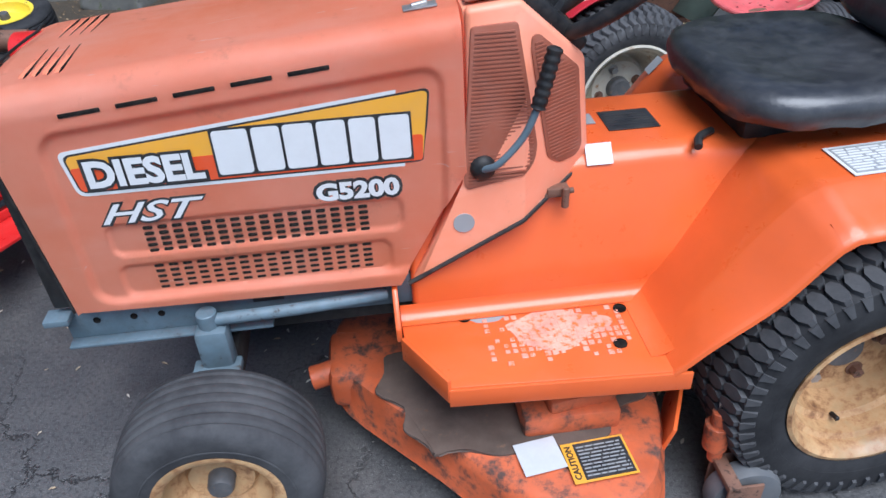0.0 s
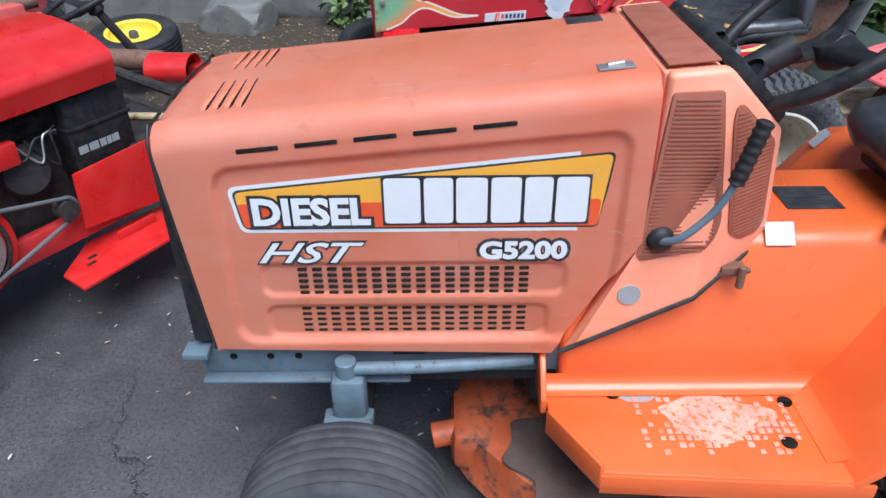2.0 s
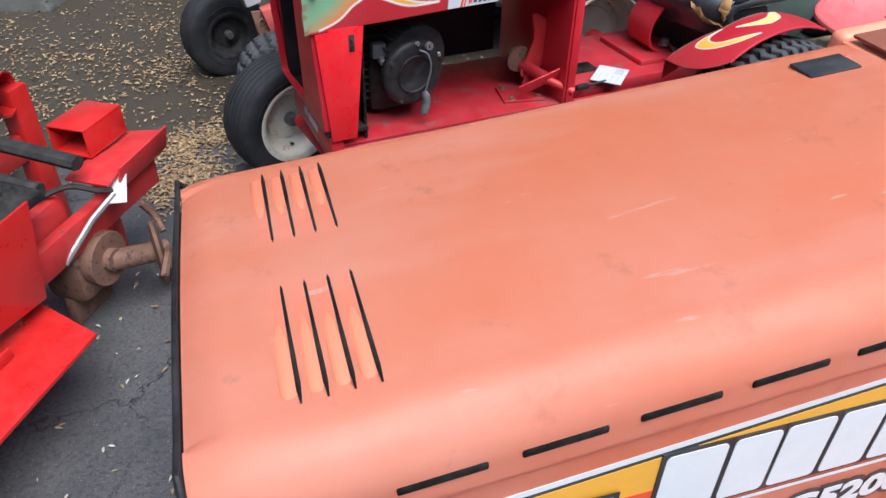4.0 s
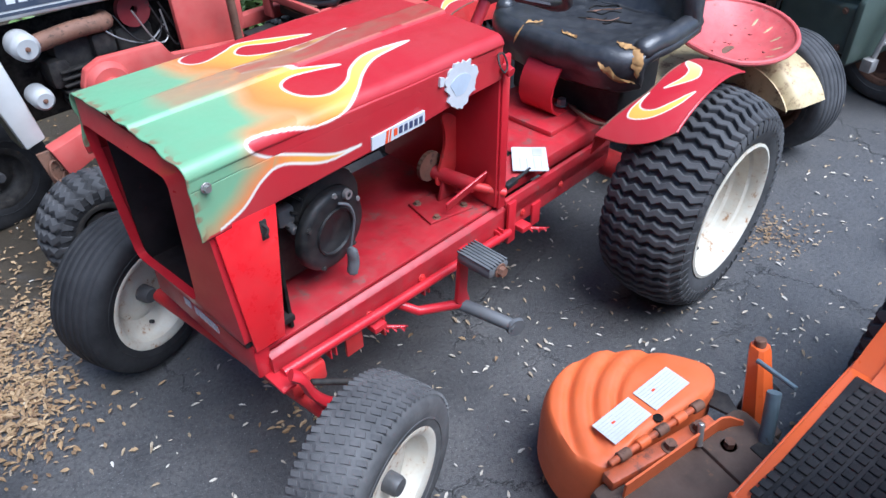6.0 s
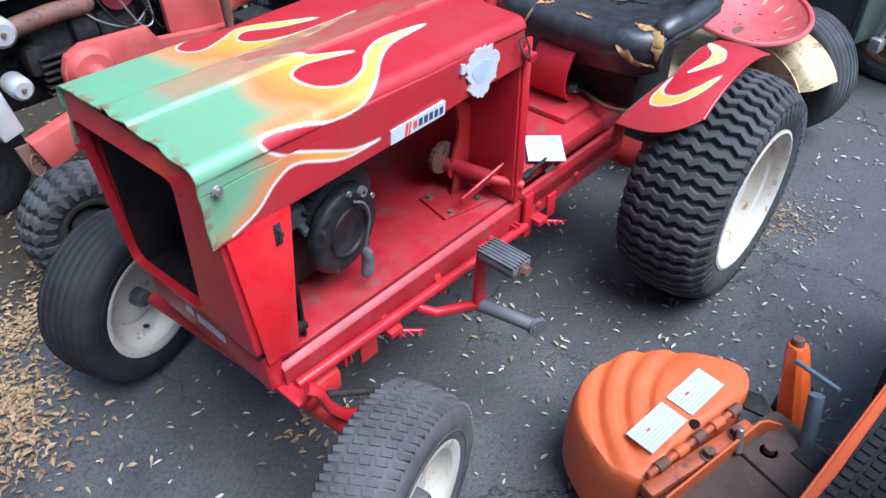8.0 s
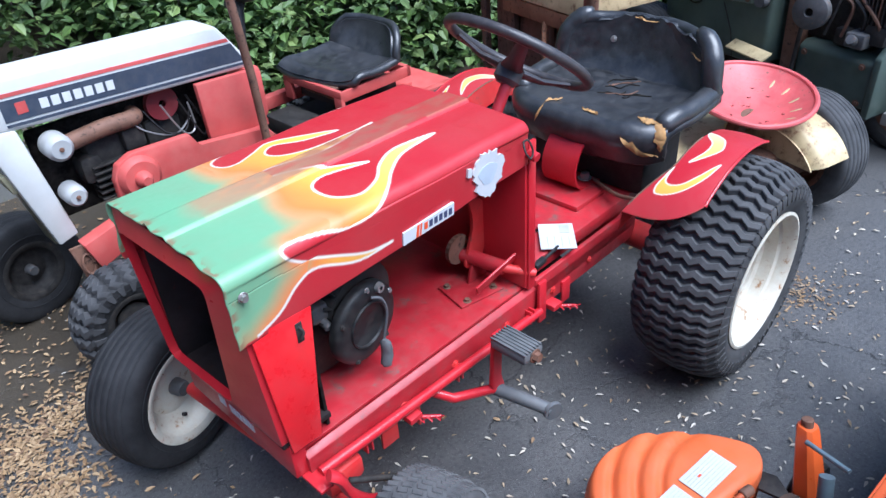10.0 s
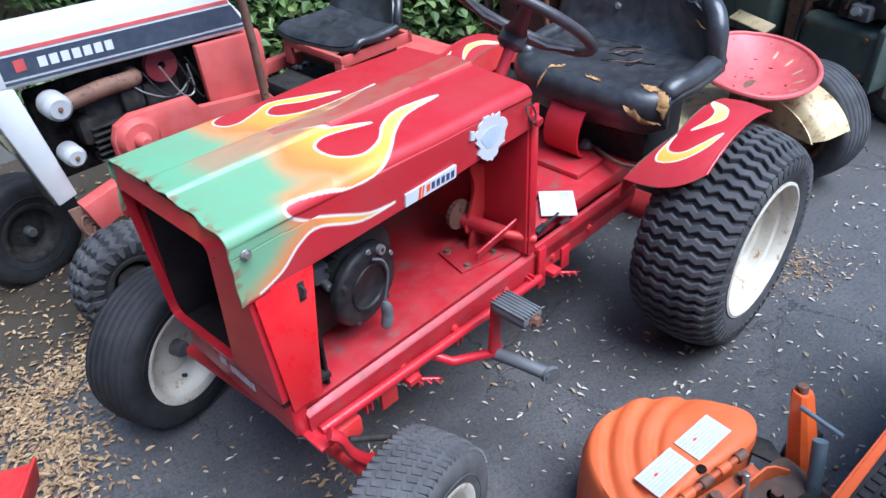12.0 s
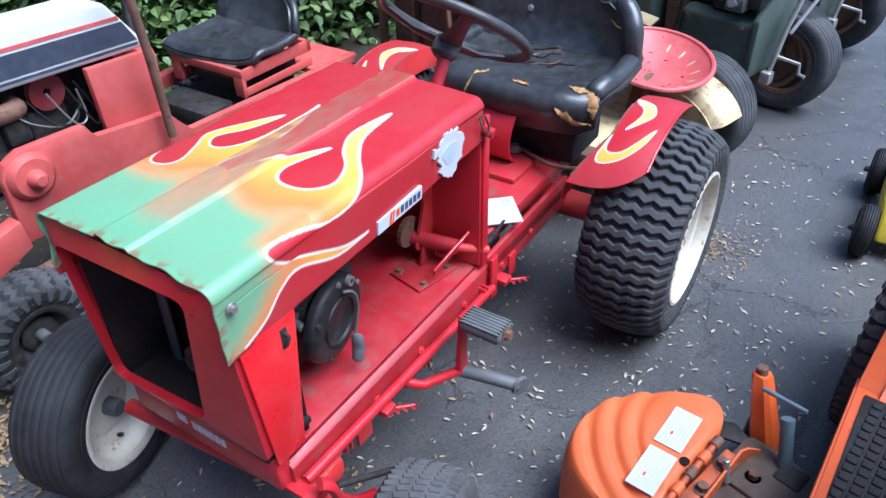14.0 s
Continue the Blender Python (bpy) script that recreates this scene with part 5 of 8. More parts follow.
def paint_colours(pu, ps, tongues, shift=0.0, stroke=0.0030):
    """The hood's paint: red, with green and orange tongues edged in white. pu, ps: places along and across the sheet."""
    red, white = np.array((0.43, 0.011, 0.021)), np.array((0.80, 0.76, 0.66))
    n = len(pu)
    inside, edge = np.zeros(n, bool), np.full(n, 9.0)
    p = np.stack([pu, ps], 1)
    for line in tongues:
        q = np.array([(v.x, v.y) for v in spline([(a, b, 0) for a, b in line], 5, True)])
        for a, b in zip(q, np.roll(q, -1, 0)):
            cross = ((a[1] > ps) != (b[1] > ps)) & (pu < (b[0] - a[0]) * (ps - a[1]) / (b[1] - a[1] + 1e-12) + a[0])
            inside ^= cross
            d = b - a
            t = np.clip(((p - a) @ d) / (d @ d + 1e-12), 0, 1)
            edge = np.minimum(edge, np.hypot(*(p - a - t[:, None] * d).T))
    wob = np.array([noise.noise((u * 14, s * 14, 0.3)) for u, s in zip(pu, ps)])
    stops = ((-0.05, (0.14, 0.37, 0.20)), (0.125, (0.17, 0.40, 0.22)), (0.152, (0.44, 0.33, 0.15)), (0.180, (0.74, 0.23, 0.05)), (0.235, (0.78, 0.36, 0.05)), (0.33, (0.78, 0.53, 0.08)), (0.42, (0.79, 0.61, 0.17)), (0.52, (0.80, 0.72, 0.45)))
    low = np.clip((0.118 - ps) / 0.10, 0, 1) * (shift == 0)
    key = pu + shift + 0.035 * wob + 0.075 * low - 0.03 * np.clip((ps - 0.36) / 0.1, 0, 1) * -1
    col = np.stack([np.interp(key, [s for s, _ in stops], [c[k] for _, c in stops]) for k in range(3)], 1)
    near_edge = np.clip(edge / 0.040, 0, 1) * (key < 0.16)
    warm = np.array((0.78, 0.20, 0.04))
    f = ((1 - near_edge) * (key < 0.16) * np.clip((key - 0.055) / 0.06, 0, 1) * 0.95)[:, None]
    col = col * (1 - f) + warm * f
    on_strip = (np.abs(ps - 0.306) < 0.036) & (pu < 0.195) & (shift == 0)
    out = np.where((inside | on_strip)[:, None], col, red)
    w = np.clip((np.where(ps > 0.31, 0.8, 1.0) * stroke - edge) / 0.0014, 0, 1)[:, None] * ((pu > 0.012) & ~on_strip)[:, None]
    out = out * (1 - w) + white * w
    tan = np.array((0.34, 0.25, 0.14)) + np.clip((pu - 0.12) / 0.25, 0, 1)[:, None] * (np.array((0.30, 0.085, 0.055)) - np.array((0.34, 0.25, 0.14)))
    rough = np.array([noise.noise((u * 30, s * 60, 4.0)) for u, s in zip(pu, ps)])
    band = np.clip((0.036 - np.abs(ps - 0.306)) / 0.006, 0, 1) * np.clip((pu - 0.035 - 0.03 * wob) / 0.03, 0, 1) * (shift == 0)
    g = (band * np.clip(0.90 + 0.6 * rough + 0.3 * wob - 0.30 * np.clip((pu - 0.30) / 0.25, 0, 1), 0, 0.92))[:, None]
    out = out * (1 - g) + tan * g
    rusty = (np.clip(1 - np.abs(pu + 0.004) / 0.010, 0, 1) * (rough > 0.05))[:, None] * 0.8
    out = out * (1 - rusty) + np.array((0.22, 0.10, 0.05)) * rusty
    seam = (np.clip(1 - np.abs(np.abs(ps - 0.306) - 0.035) / 0.0022, 0, 1) * (rough > -0.15) * (pu > 0.05) * (shift == 0))[:, None] * 0.6
    return out * (1 - seam) + np.array((0.46, 0.33, 0.20)) * seam


def coloured_sheet(name, place, us, ss, tongues, parent, thick=0.0025, label="", shift=0.0):
    """A bent steel sheet with painted flames."""
    U, S = np.meshgrid(us, ss, indexing="ij")
    verts = [place(u, s) for u, s in zip(U.ravel(), S.ravel())]
    nu, ns = len(us), len(ss)
    idx = np.arange(nu * ns).reshape(nu, ns)
    faces = np.stack([idx[:-1, :-1], idx[1:, :-1], idx[1:, 1:], idx[:-1, 1:]], -1).reshape(-1, 4)
    me = bpy.data.meshes.new(name)
    me.from_pydata(verts, [], faces.tolist())
    cols = np.concatenate([paint_colours(U.ravel(), S.ravel(), tongues, shift, 0.0019 if shift else 0.0030), np.ones((nu * ns, 1))], 1)
    lay = me.color_attributes.new("paint", "FLOAT_COLOR", "POINT")
    lay.data.foreach_set("color", cols.astype(np.float32).ravel())
    me.shade_smooth()
    me.materials.append(FLAME)
    ob = new(name, me)
    ob.parent = parent
    if label:
        ob["label"] = label
    s = ob.modifiers.new("thickness", "SOLIDIFY")
    s.thickness, s.offset = thick, 0
    return ob


NEAR_TONGUES = [(-0.03, 0.000), (0.002, 0.004), (0.055, 0.020), (0.094, 0.050), (0.133, 0.060), (0.209, 0.028), (0.278, 0.026), (0.227, 0.034), (0.169, 0.062), (0.108, 0.091), (0.082, 0.117), (0.097, 0.128), (0.154, 0.120), (0.200, 0.108), (0.250, 0.110), (0.298, 0.136), (0.342, 0.174), (0.397, 0.205), (0.485, 0.216), (0.399, 0.229), (0.344, 0.206), (0.304, 0.170), (0.256, 0.154), (0.221, 0.181), (0.218, 0.227), (0.255, 0.245), (0.336, 0.225), (0.292, 0.254), (0.246, 0.280), (0.191, 0.300), (0.10, 0.304), (-0.03, 0.306)]
FAR_TONGUES = [(-0.03, 0.306), (0.10, 0.312), (0.197, 0.330), (0.288, 0.311), (0.372, 0.320), (0.449, 0.346), (0.405, 0.343), (0.310, 0.346), (0.257, 0.368), (0.245, 0.400), (0.275, 0.420), (0.322, 0.388), (0.387, 0.370), (0.340, 0.404), (0.279, 0.440), (0.235, 0.423), (0.191, 0.405), (0.166, 0.415), (0.163, 0.445), (0.193, 0.462), (0.234, 0.470), (0.305, 0.468), (0.480, 0.461), (0.396, 0.480), (0.304, 0.492), (0.150, 0.52), (-0.03, 0.56)]


def flame_tractor():
    t = root("red_flame_tractor", YARD, "red garden tractor with hand-painted flames and an open nose", "tractor")
    wide, top, r = 0.355, 0.740, 0.018
    arc = r * math.pi / 2
    def hood_place(u, s):
        zb = 0.616 + 0.03 * max(0, u) / 0.63
        side = (top - r) - zb
        s2 = s
        zt = top - 0.008 * u
        uu = u + (-0.010 + 0.006 * noise.noise((s * 22, 1.0, 3.0)) if u < 0.004 else 0)
        if s2 < 0.108:
            y, z = 0.0, zb + (s2 / 0.108) * side
        elif s2 < 0.108 + arc:
            a = (s2 - 0.108) / r
            y, z = r - r * math.cos(a), zt - r + r * math.sin(a)
        else:
            y = r + (s2 - 0.108 - arc)
            z = zt
            if y > wide - r:
                over = y - (wide - r)
                if over < arc:
                    a = over / r
                    y, z = wide - r + r * math.sin(a), zt - r + r * math.cos(a)
                else:
                    y, z = wide, zt - r - (over - arc)
        ridge = max(0.0, min(1.0, (0.036 - abs(y - 0.182)) / 0.006))
        if z > 0.70:
            z += 0.006 * ridge * ridge * (3 - 2 * ridge) - 0.006 * ((y - wide / 2) / (wide / 2)) ** 2
        dent = 0.003 * noise.noise((u * 6, y * 6, 5.0))
        return (uu, y - (0.004 * noise.noise((u * 5, z * 8, 1.0)) if s2 < 0.108 else 0), z + dent)
    us = np.linspace(-0.008, 0.632, 322)
    ss = np.linspace(0.0, 0.585, 270)
    hood = coloured_sheet("hood", hood_place, us, ss, [NEAR_TONGUES, FAR_TONGUES], t, label="red hood with green, yellow and orange flames edged in white")
    # stickers on the near flap
    st = part("oblong_sticker", prism([(0.297, 0.6335), (0.418, 0.6370), (0.420, 0.660), (0.299, 0.6565)], -0.0065, 0.004, "y", 0), PAPER, hood, "oblong white racing sticker")
    part("sticker_stripe", prism([(0.326, 0.635), (0.331, 0.635), (0.336, 0.657), (0.331, 0.657)], -0.0075, 0.0, "y", 0), INK_RED, st)
    part("sticker_stripe", prism([(0.334, 0.635), (0.337, 0.635), (0.342, 0.657), (0.339, 0.657)], -0.0075, 0.0, "y", 0), INK_RED, st)
    for i in range(6):
        x = 0.346 + i * 0.0118
        part("sticker_block", prism([(x, 0.6415), (x + 0.0074, 0.6418), (x + 0.0084, 0.654), (x + 0.001, 0.6535)], -0.0075, 0.0, "y", 0), INK_RED if i < 1 else INK_NAVY, st)
    rnd = random.Random(3)
    blob = []
    for k in range(44):
        a = k * math.tau / 44
        rr = 1 + 0.07 * math.sin(3 * a + 0.5) + 0.06 * math.sin(7 * a) + 0.11 * rnd.uniform(-1, 1)
        blob.append((0.515 + 0.040 * rr * math.cos(a), 0.677 + 0.042 * rr * math.sin(a)))
    part("torn_sticker", prism(blob, -0.0042, 0.003, "y", 0), PAPER, hood, "torn white picture sticker")
    blob2 = [(0.512 + 0.024 * (1 + 0.2 * math.sin(3 * k * math.tau / 26)) * math.cos(k * math.tau / 26), 0.676 + 0.020 * math.sin(k * math.tau / 26)) for k in range(26)]
    part("sticker_inner", prism(blob2, -0.0048, 0.0, "y", 0), worn("pale_blue_grey_print", (0.52, 0.60, 0.68), 0.5, spots=0.8), hood)
    part("sticker_scrap", prism([(0.458, 0.690), (0.468, 0.688), (0.470, 0.703), (0.460, 0.706)], -0.006, 0.002, "y", 0), PAPER, hood)
    part("hood_bolt", bolt((0.006, -0.003, 0.699), (0, -1, 0.0), 0.0055, 0.006), STEEL, hood, "shiny bolt head")
    latch = part("hood_clip", tube(spline([(0.612, -0.004, 0.700), (0.606, -0.014, 0.684), (0.616, -0.018, 0.668), (0.628, -0.014, 0.678), (0.622, -0.008, 0.700), (0.612, -0.004, 0.700)], 5), 0.002, 6), DARKSTEEL, hood, "bent wire clip")
    part("clip_boss", cyl((0.632, 0.0, 0.668), (0.632, -0.022, 0.664), 0.010), RED, t)
    # open nose frame
    def nose(v, z, deep=0.0):
        return (-0.012 + (0.735 - z) * 0.06 + deep, v, z)
    outer = [(0.006, 0.728), (0.006, 0.384), (0.352, 0.372), (0.354, 0.728)]
    inner = [(0.052, 0.702), (0.116, 0.424), (0.338, 0.402), (0.332, 0.690)]
    bm = bmesh.new()
    def rounded_loop(pts, rr, k=4):
        out = []
        for i in range(4):
            p0, p, p1 = (Vector((*pts[j % 4], 0)) for j in (i - 1, i, i + 1))
            a, b = p + (p0 - p).normalized() * rr, p + (p1 - p).normalized() * rr
            for q in range(k + 1):
                f = q / k
                w = a * (1 - f) ** 2 + p * 2 * f * (1 - f) + b * f * f
                out.append((w.x, w.y))
        return out
    lo, li = rounded_loop(outer, 0.012), rounded_loop(inner, 0.022)
    rings = [[bm.verts.new(nose(v, z, d)) for v, z in loop] for loop, d in ((lo, 0.05), (lo, 0.006), (lo, 0.0), (li, -0.012), (li, -0.010), (li, 0.004))]
    for a, b in zip(rings, rings[1:]):
        n = len(a)
        for k in range(n):
            bm.faces.new((a[k], a[(k + 1) % n], b[(k + 1) % n], b[k]))
    part("nose_frame", bm, RED, t, "dark red open grille frame", 30)
    # Inner panel whose dark colour stands for shade inside the nose.
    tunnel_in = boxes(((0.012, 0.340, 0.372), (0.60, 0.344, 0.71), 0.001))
    part("far_side_panel", tunnel_in, NOSE_SHADE, t, "inner panel coloured dark for the shade in the nose")
    # Added black sheet that paints the dark depth behind the open nose.
    part("nose_shade_sheet", boxes(((0.105, 0.02, 0.35), (0.112, 0.345, 0.715), 0.002)), VOID, t, "black sheet painted as shade behind the nose")
    part("inner_strap", moved(box((-0.003, -0.011, -0.095), (0.003, 0.011, 0.095), 0.002), pose(0.088, 0.292, 0.475, 4, 0, 0)), HUB, t, "grey strap inside the nose")
    part("inner_bracket", boxes(((0.084, 0.206, 0.410), (0.090, 0.228, 0.545), 0.003)), FOAM_DUSTY, t, "dusty tan bracket inside the nose")
    part("inner_coupling", put(cyl((0.080, 0.250, 0.400), (0.100, 0.250, 0.400), 0.020), cyl((0.078, 0.250, 0.425), (0.10, 0.250, 0.425), 0.011)), RUST, t, "rusty coupling")
    side = [(0.002, 0.626), (0.108, 0.622), (0.080, 0.366), (0.022, 0.366)]
    sp = part("side_panel", prism(side, -0.001, 0.004, "y", 0.001), RED_SIDE, t, "bright red side panel of the nose")
    part("panel_hook", put(tube(spline([(0.078, -0.003, 0.600), (0.082, -0.010, 0.592), (0.076, -0.010, 0.582), (0.080, -0.003, 0.576)], 4), 0.002, 6), boxes(((0.074, -0.0025, 0.570), (0.086, 0.0, 0.606), 0.001))), DARKSTEEL, sp)
    # Nose floor, shaded by its colour like the inner panel.
    part("nose_floor", boxes(((0.012, 0.012, 0.372), (0.112, 0.345, 0.384), 0.002)), NOSE_SHADE, t, "floor of the nose coloured dark as shade")
    part("far_side_plate", prism(side, 0.350, 0.355, "y", 0.001), RED, t)
    # lower front beam, chassis pan and rails
    beam = part("front_beam", boxes(((0.020, 0.008, 0.296), (0.050, 0.352, 0.372), 0.004)), RED, t, "red front cross beam")
    for i in range(6):
        y = 0.20 - i * 0.0135
        part("beam_block", boxes(((0.0185, y - 0.010, 0.330), (0.021, y, 0.348), 0)), INK_WHITE, beam)
    part("beam_mark", boxes(((0.0185, 0.215, 0.332), (0.021, 0.236, 0.350), 0)), INK_WHITE, beam)
    pan = [(0.04, 0.015), (0.66, 0.015), (0.66, 0.345), (0.04, 0.345)]
    bm = bmesh.new()
    put(bm, prism(pan, 0.338, 0.346, "z", 0.002))
    put(bm, prism([(0.012, 0.340), (0.000, 0.330), (0.000, 0.270), (0.006, 0.264), (0.030, 0.264), (0.030, 0.270), (0.010, 0.274), (0.010, 0.326), (0.02, 0.334)], 0.045, 1.06, "x", 0.0015))
    put(bm, boxes(((0.045, 0.340, 0.268), (1.06, 0.348, 0.342), 0.003)))
    chassis = part("chassis_pan", bm, RED_DUSTY, t, "dusty red chassis pan with grease stains", 35)
    for x in (0.12, 0.26, 0.40, 0.56, 0.72, 0.86):
        part("rail_bolt", bolt((x, 0.0, 0.300 + 0.012 * math.sin(x * 40)), (0, -1, 0), 0.006, 0.004), RED_WORN, chassis)
    part("foot_rod", tube([(0.055, -0.012, 0.300), (0.38, -0.012, 0.288), (0.66, -0.012, 0.276)], 0.010, 10), RED, t, "long red control rod")
    for x in (0.16, 0.40, 0.63):
        part("rod_bracket", boxes(((x - 0.008, -0.016, 0.262), (x - 0.004, 0.004, 0.296), 0.001), ((x + 0.004, -0.016, 0.262), (x + 0.008, 0.004, 0.296), 0.001)), RED, t)
    for x in (0.26, 0.70):
        part("spring_stud", moved(put(cyl((x, -0.03, 0.225), (x + 0.05, -0.07, 0.215), 0.004), put(boxes(((x - 0.01, -0.05, 0.222), (x + 0.02, -0.012, 0.236), 0.002)), tube([(x + 0.006 + 0.003 * k, -0.05 - 0.0024 * k + 0.006 * math.cos(k * 1.57), 0.222 + 0.006 * math.sin(k * 1.57)) for k in range(14)], 0.0014, 5))), Matrix.Translation((0, 0.022, 0.040))), RED, t, "red bracket with a spring")
    part("lower_tab", boxes(((0.29, -0.004, 0.215), (0.296, 0.03, 0.268), 0.001)), RED_WORN, t)
    part("lower_tab", boxes(((0.20, 0.0, 0.22), (0.24, 0.006, 0.268), 0.001)), RED_WORN, t)
    # pedal and foot peg
    arm = part("pedal_arm", prism([(0.447, 0.374), (0.472, 0.374), (0.462, 0.262), (0.474, 0.232), (0.456, 0.212), (0.436, 0.246)], -0.066, -0.056, "y", 0.002), RED, t, "red pedal arm")
    part("pedal_link", tube([(0.33, 0.004, 0.272), (0.36, -0.030, 0.252), (0.455, -0.060, 0.228)], 0.010, 10), RED, t)
    bm = boxes(((0.432, -0.152, 0.352), (0.490, -0.064, 0.378), 0.010))
    pad_ob = part("pedal_pad", bm, GREY_HOSE, t, "grey ribbed rubber pedal")
    for k in range(7):
        part("pad_rib", boxes(((0.434 + 0.0078 * k, -0.150, 0.3765), (0.4375 + 0.0078 * k, -0.066, 0.380), 0.0008)), GREY_HOSE, pad_ob)
    part("pad_nut", bolt((0.461, -0.152, 0.365), (0, -1, 0), 0.010, 0.010), RUST, pad_ob)
    part("foot_peg", put(tube([(0.452, -0.050, 0.226), (0.470, -0.100, 0.219), (0.496, -0.168, 0.205)], 0.014, 12), moved(lathe([(0.0, -0.004), (0.020, -0.004), (0.021, 0.004), (0, 0.004)], 18), pose(0.497, -0.171, 0.2045, 0, 0, -20))), GREY_HOSE, t, "grey rubber foot peg")
    # pull-start engine
    e = part("engine_core", put(boxes(((0.125, 0.15, 0.352), (0.30, 0.30, 0.54), 0.012)), boxes(((0.150, 0.11, 0.36), (0.285, 0.17, 0.53), 0.02))), DARKSTEEL, t, "oily black small engine")
    for k in range(8):
        part("cooling_fin", boxes(((0.118, 0.12, 0.395 + k * 0.018), (0.165, 0.27, 0.399 + k * 0.018), 0.001)), DARKSTEEL, e)
    facing = pose(0.240, 0.062, 0.474, 3, 0, 9)
    cover = part("starter_cover", moved(lathe([(0, -0.012), (0.026, -0.012), (0.030, -0.014), (0.040, -0.014), (0.044, -0.0155), (0.068, -0.015), (0.075, -0.012), (0.079, -0.007), (0.080, -0.002), (0.080, 0.006), (0.074, 0.010), (0, 0.010)], 56), facing), BLACK, t, "flat round black recoil starter cover")
    part("starter_ring", moved(lathe([(0.0405, -0.014), (0.0425, -0.0185), (0.0455, -0.0185), (0.047, -0.015)], 48), facing), BLACK, cover, "raised ring")
    for a in (0.5, 1.5, 2.6, 4.2, 5.4):
        part("cover_screw", moved(bolt((0.072 * math.cos(a), -0.012, 0.072 * math.sin(a)), (0, -1, 0), 0.004, 0.003), facing), STEEL if a < 2 else DARKSTEEL, cover)
    part("engine_shroud", moved(lathe([(0.050, 0.016), (0.078, 0.018), (0.080, 0.024), (0.078, 0.060), (0.05, 0.070)], 44), pose(0.262, 0.064, 0.494, 3, 0, 9)), DARKSTEEL, t, "oily blower housing behind the starter")
    for k in range(9):
        a = radians(20 + 18 * k)
        part("shroud_fin", moved(box((0.070, 0.022, -0.002), (0.088, 0.056, 0.002), 0.0008), pose(0.250, 0.060, 0.486, 3, 0, 9) @ Matrix.Rotation(-a, 4, "Y")), DARKSTEEL, t)
    part("cord_guide", moved(lathe([(0.004, -0.004), (0.009, -0.004), (0.010, 0.004), (0.004, 0.004)], 16), pose(0.276, 0.046, 0.536, 0, 0, 9)), STEEL, cover, "bright cord guide")
    part("fuel_fitting", put(cyl((0.17, 0.06, 0.505), (0.17, 0.10, 0.515), 0.008), boxes(((0.15, 0.075, 0.51), (0.185, 0.10, 0.545), 0.006))), HUB, t, "greasy grey carburettor body")
    part("pull_cord", tube(spline([(0.250, 0.040, 0.532), (0.268, 0.034, 0.522), (0.276, 0.034, 0.490), (0.268, 0.036, 0.450), (0.262, 0.037, 0.425)], 5), 0.0026, 6), GREY_HOSE, t, "frayed pull cord")
    part("pull_handle", moved(tube([(0, 0, 0.026), (0, 0, 0.020), (0.002, 0, 0.004), (0.000, 0, -0.012), (-0.008, 0, -0.026), (-0.010, 0, -0.030)], [0.005, 0.011, 0.012, 0.012, 0.011, 0.006], 12, flat=0.7), pose(0.262, 0.032, 0.408, 0, 0, 20)), GREY_HOSE, t, "grey rubber pull handle")
    # steering gear on the pan
    part("gear_plate", moved(box((-0.055, -0.045, 0), (0.055, 0.045, 0.006), 0.002), pose(0.555, 0.095, 0.346, 0, 0, -12)), RED_DUSTY, t, "bolted red base plate")
    part("gear_housing", cyl((0.575, 0.160, 0.408), (0.602, 0.040, 0.402), 0.016), RED_DUSTY, t, "red steering gear tube")
    part("gear_foot", prism([(0.560, 0.350), (0.620, 0.350), (0.606, 0.402), (0.576, 0.402)], 0.105, 0.113, "y", 0.002), RED_DUSTY, t)
    part("gear_cross", moved(box((-0.056, -0.0025, -0.017), (0.056, 0.0025, 0.017), 0.001), pose(0.577, 0.040, 0.401, 25, -22, -11)), RED, t, "flat red cross lever")
    part("cross_shaft", cyl((0.598, 0.045, 0.403), (0.652, -0.004, 0.380), 0.010), RED_WORN, t)
    arm = [(0.565, 0.39), (0.600, 0.375), (0.625, 0.41), (0.642, 0.48), (0.624, 0.53), (0.585, 0.545), (0.596, 0.49), (0.580, 0.435)]
    part("arm_plate", prism([(p.x, p.z) for p in spline([(x, 0, z) for x, z in arm], 4, True)], 0.116, 0.123, "y", 0.002), RED_WORN, t, "curved red steering arm")
    part("gear_sector", prism([(0.568 + 0.032 * math.cos(a) * (1 + 0.08 * (k % 2)), 0.425 + 0.032 * math.sin(a) * (1 + 0.08 * (k % 2))) for k, a in enumerate([j * math.tau / 36 for j in range(36)])], 0.135, 0.145, "y", 0.001), RUST, t, "rusty gear sector")
    for x, y in ((0.515, 0.068), (0.587, 0.058), (0.523, 0.135), (0.597, 0.122)):
        part("plate_bolt", bolt((x, y, 0.351), (0, 0, 1), 0.006, 0.005), RUST, t)
    # dash panel
    part("dash_panel", put(boxes(((0.626, 0.003, 0.350), (0.634, 0.352, 0.715), 0.002)), boxes(((0.632, -0.002, 0.345), (0.654, 0.006, 0.690), 0.002))), RED, t, "red dash panel")
    part("rail_tab", boxes(((0.655, -0.014, 0.245), (0.680, -0.006, 0.352), 0.002)), RED, t)
    part("rail_tab", boxes(((0.75, -0.006, 0.24), (0.78, 0.0, 0.30), 0.002)), RED, t)
    part("steering_shaft", cyl((0.69, 0.189, 0.556), (0.800, 0.191, 0.712), 0.013), RED, t, "red steering column")
    steering_wheel(t, pose(0.838, 0.192, 0.765, 2.5, 38, 0) @ Matrix.Rotation(radians(70), 4, "Z"), 0.163, GREY_RIM)
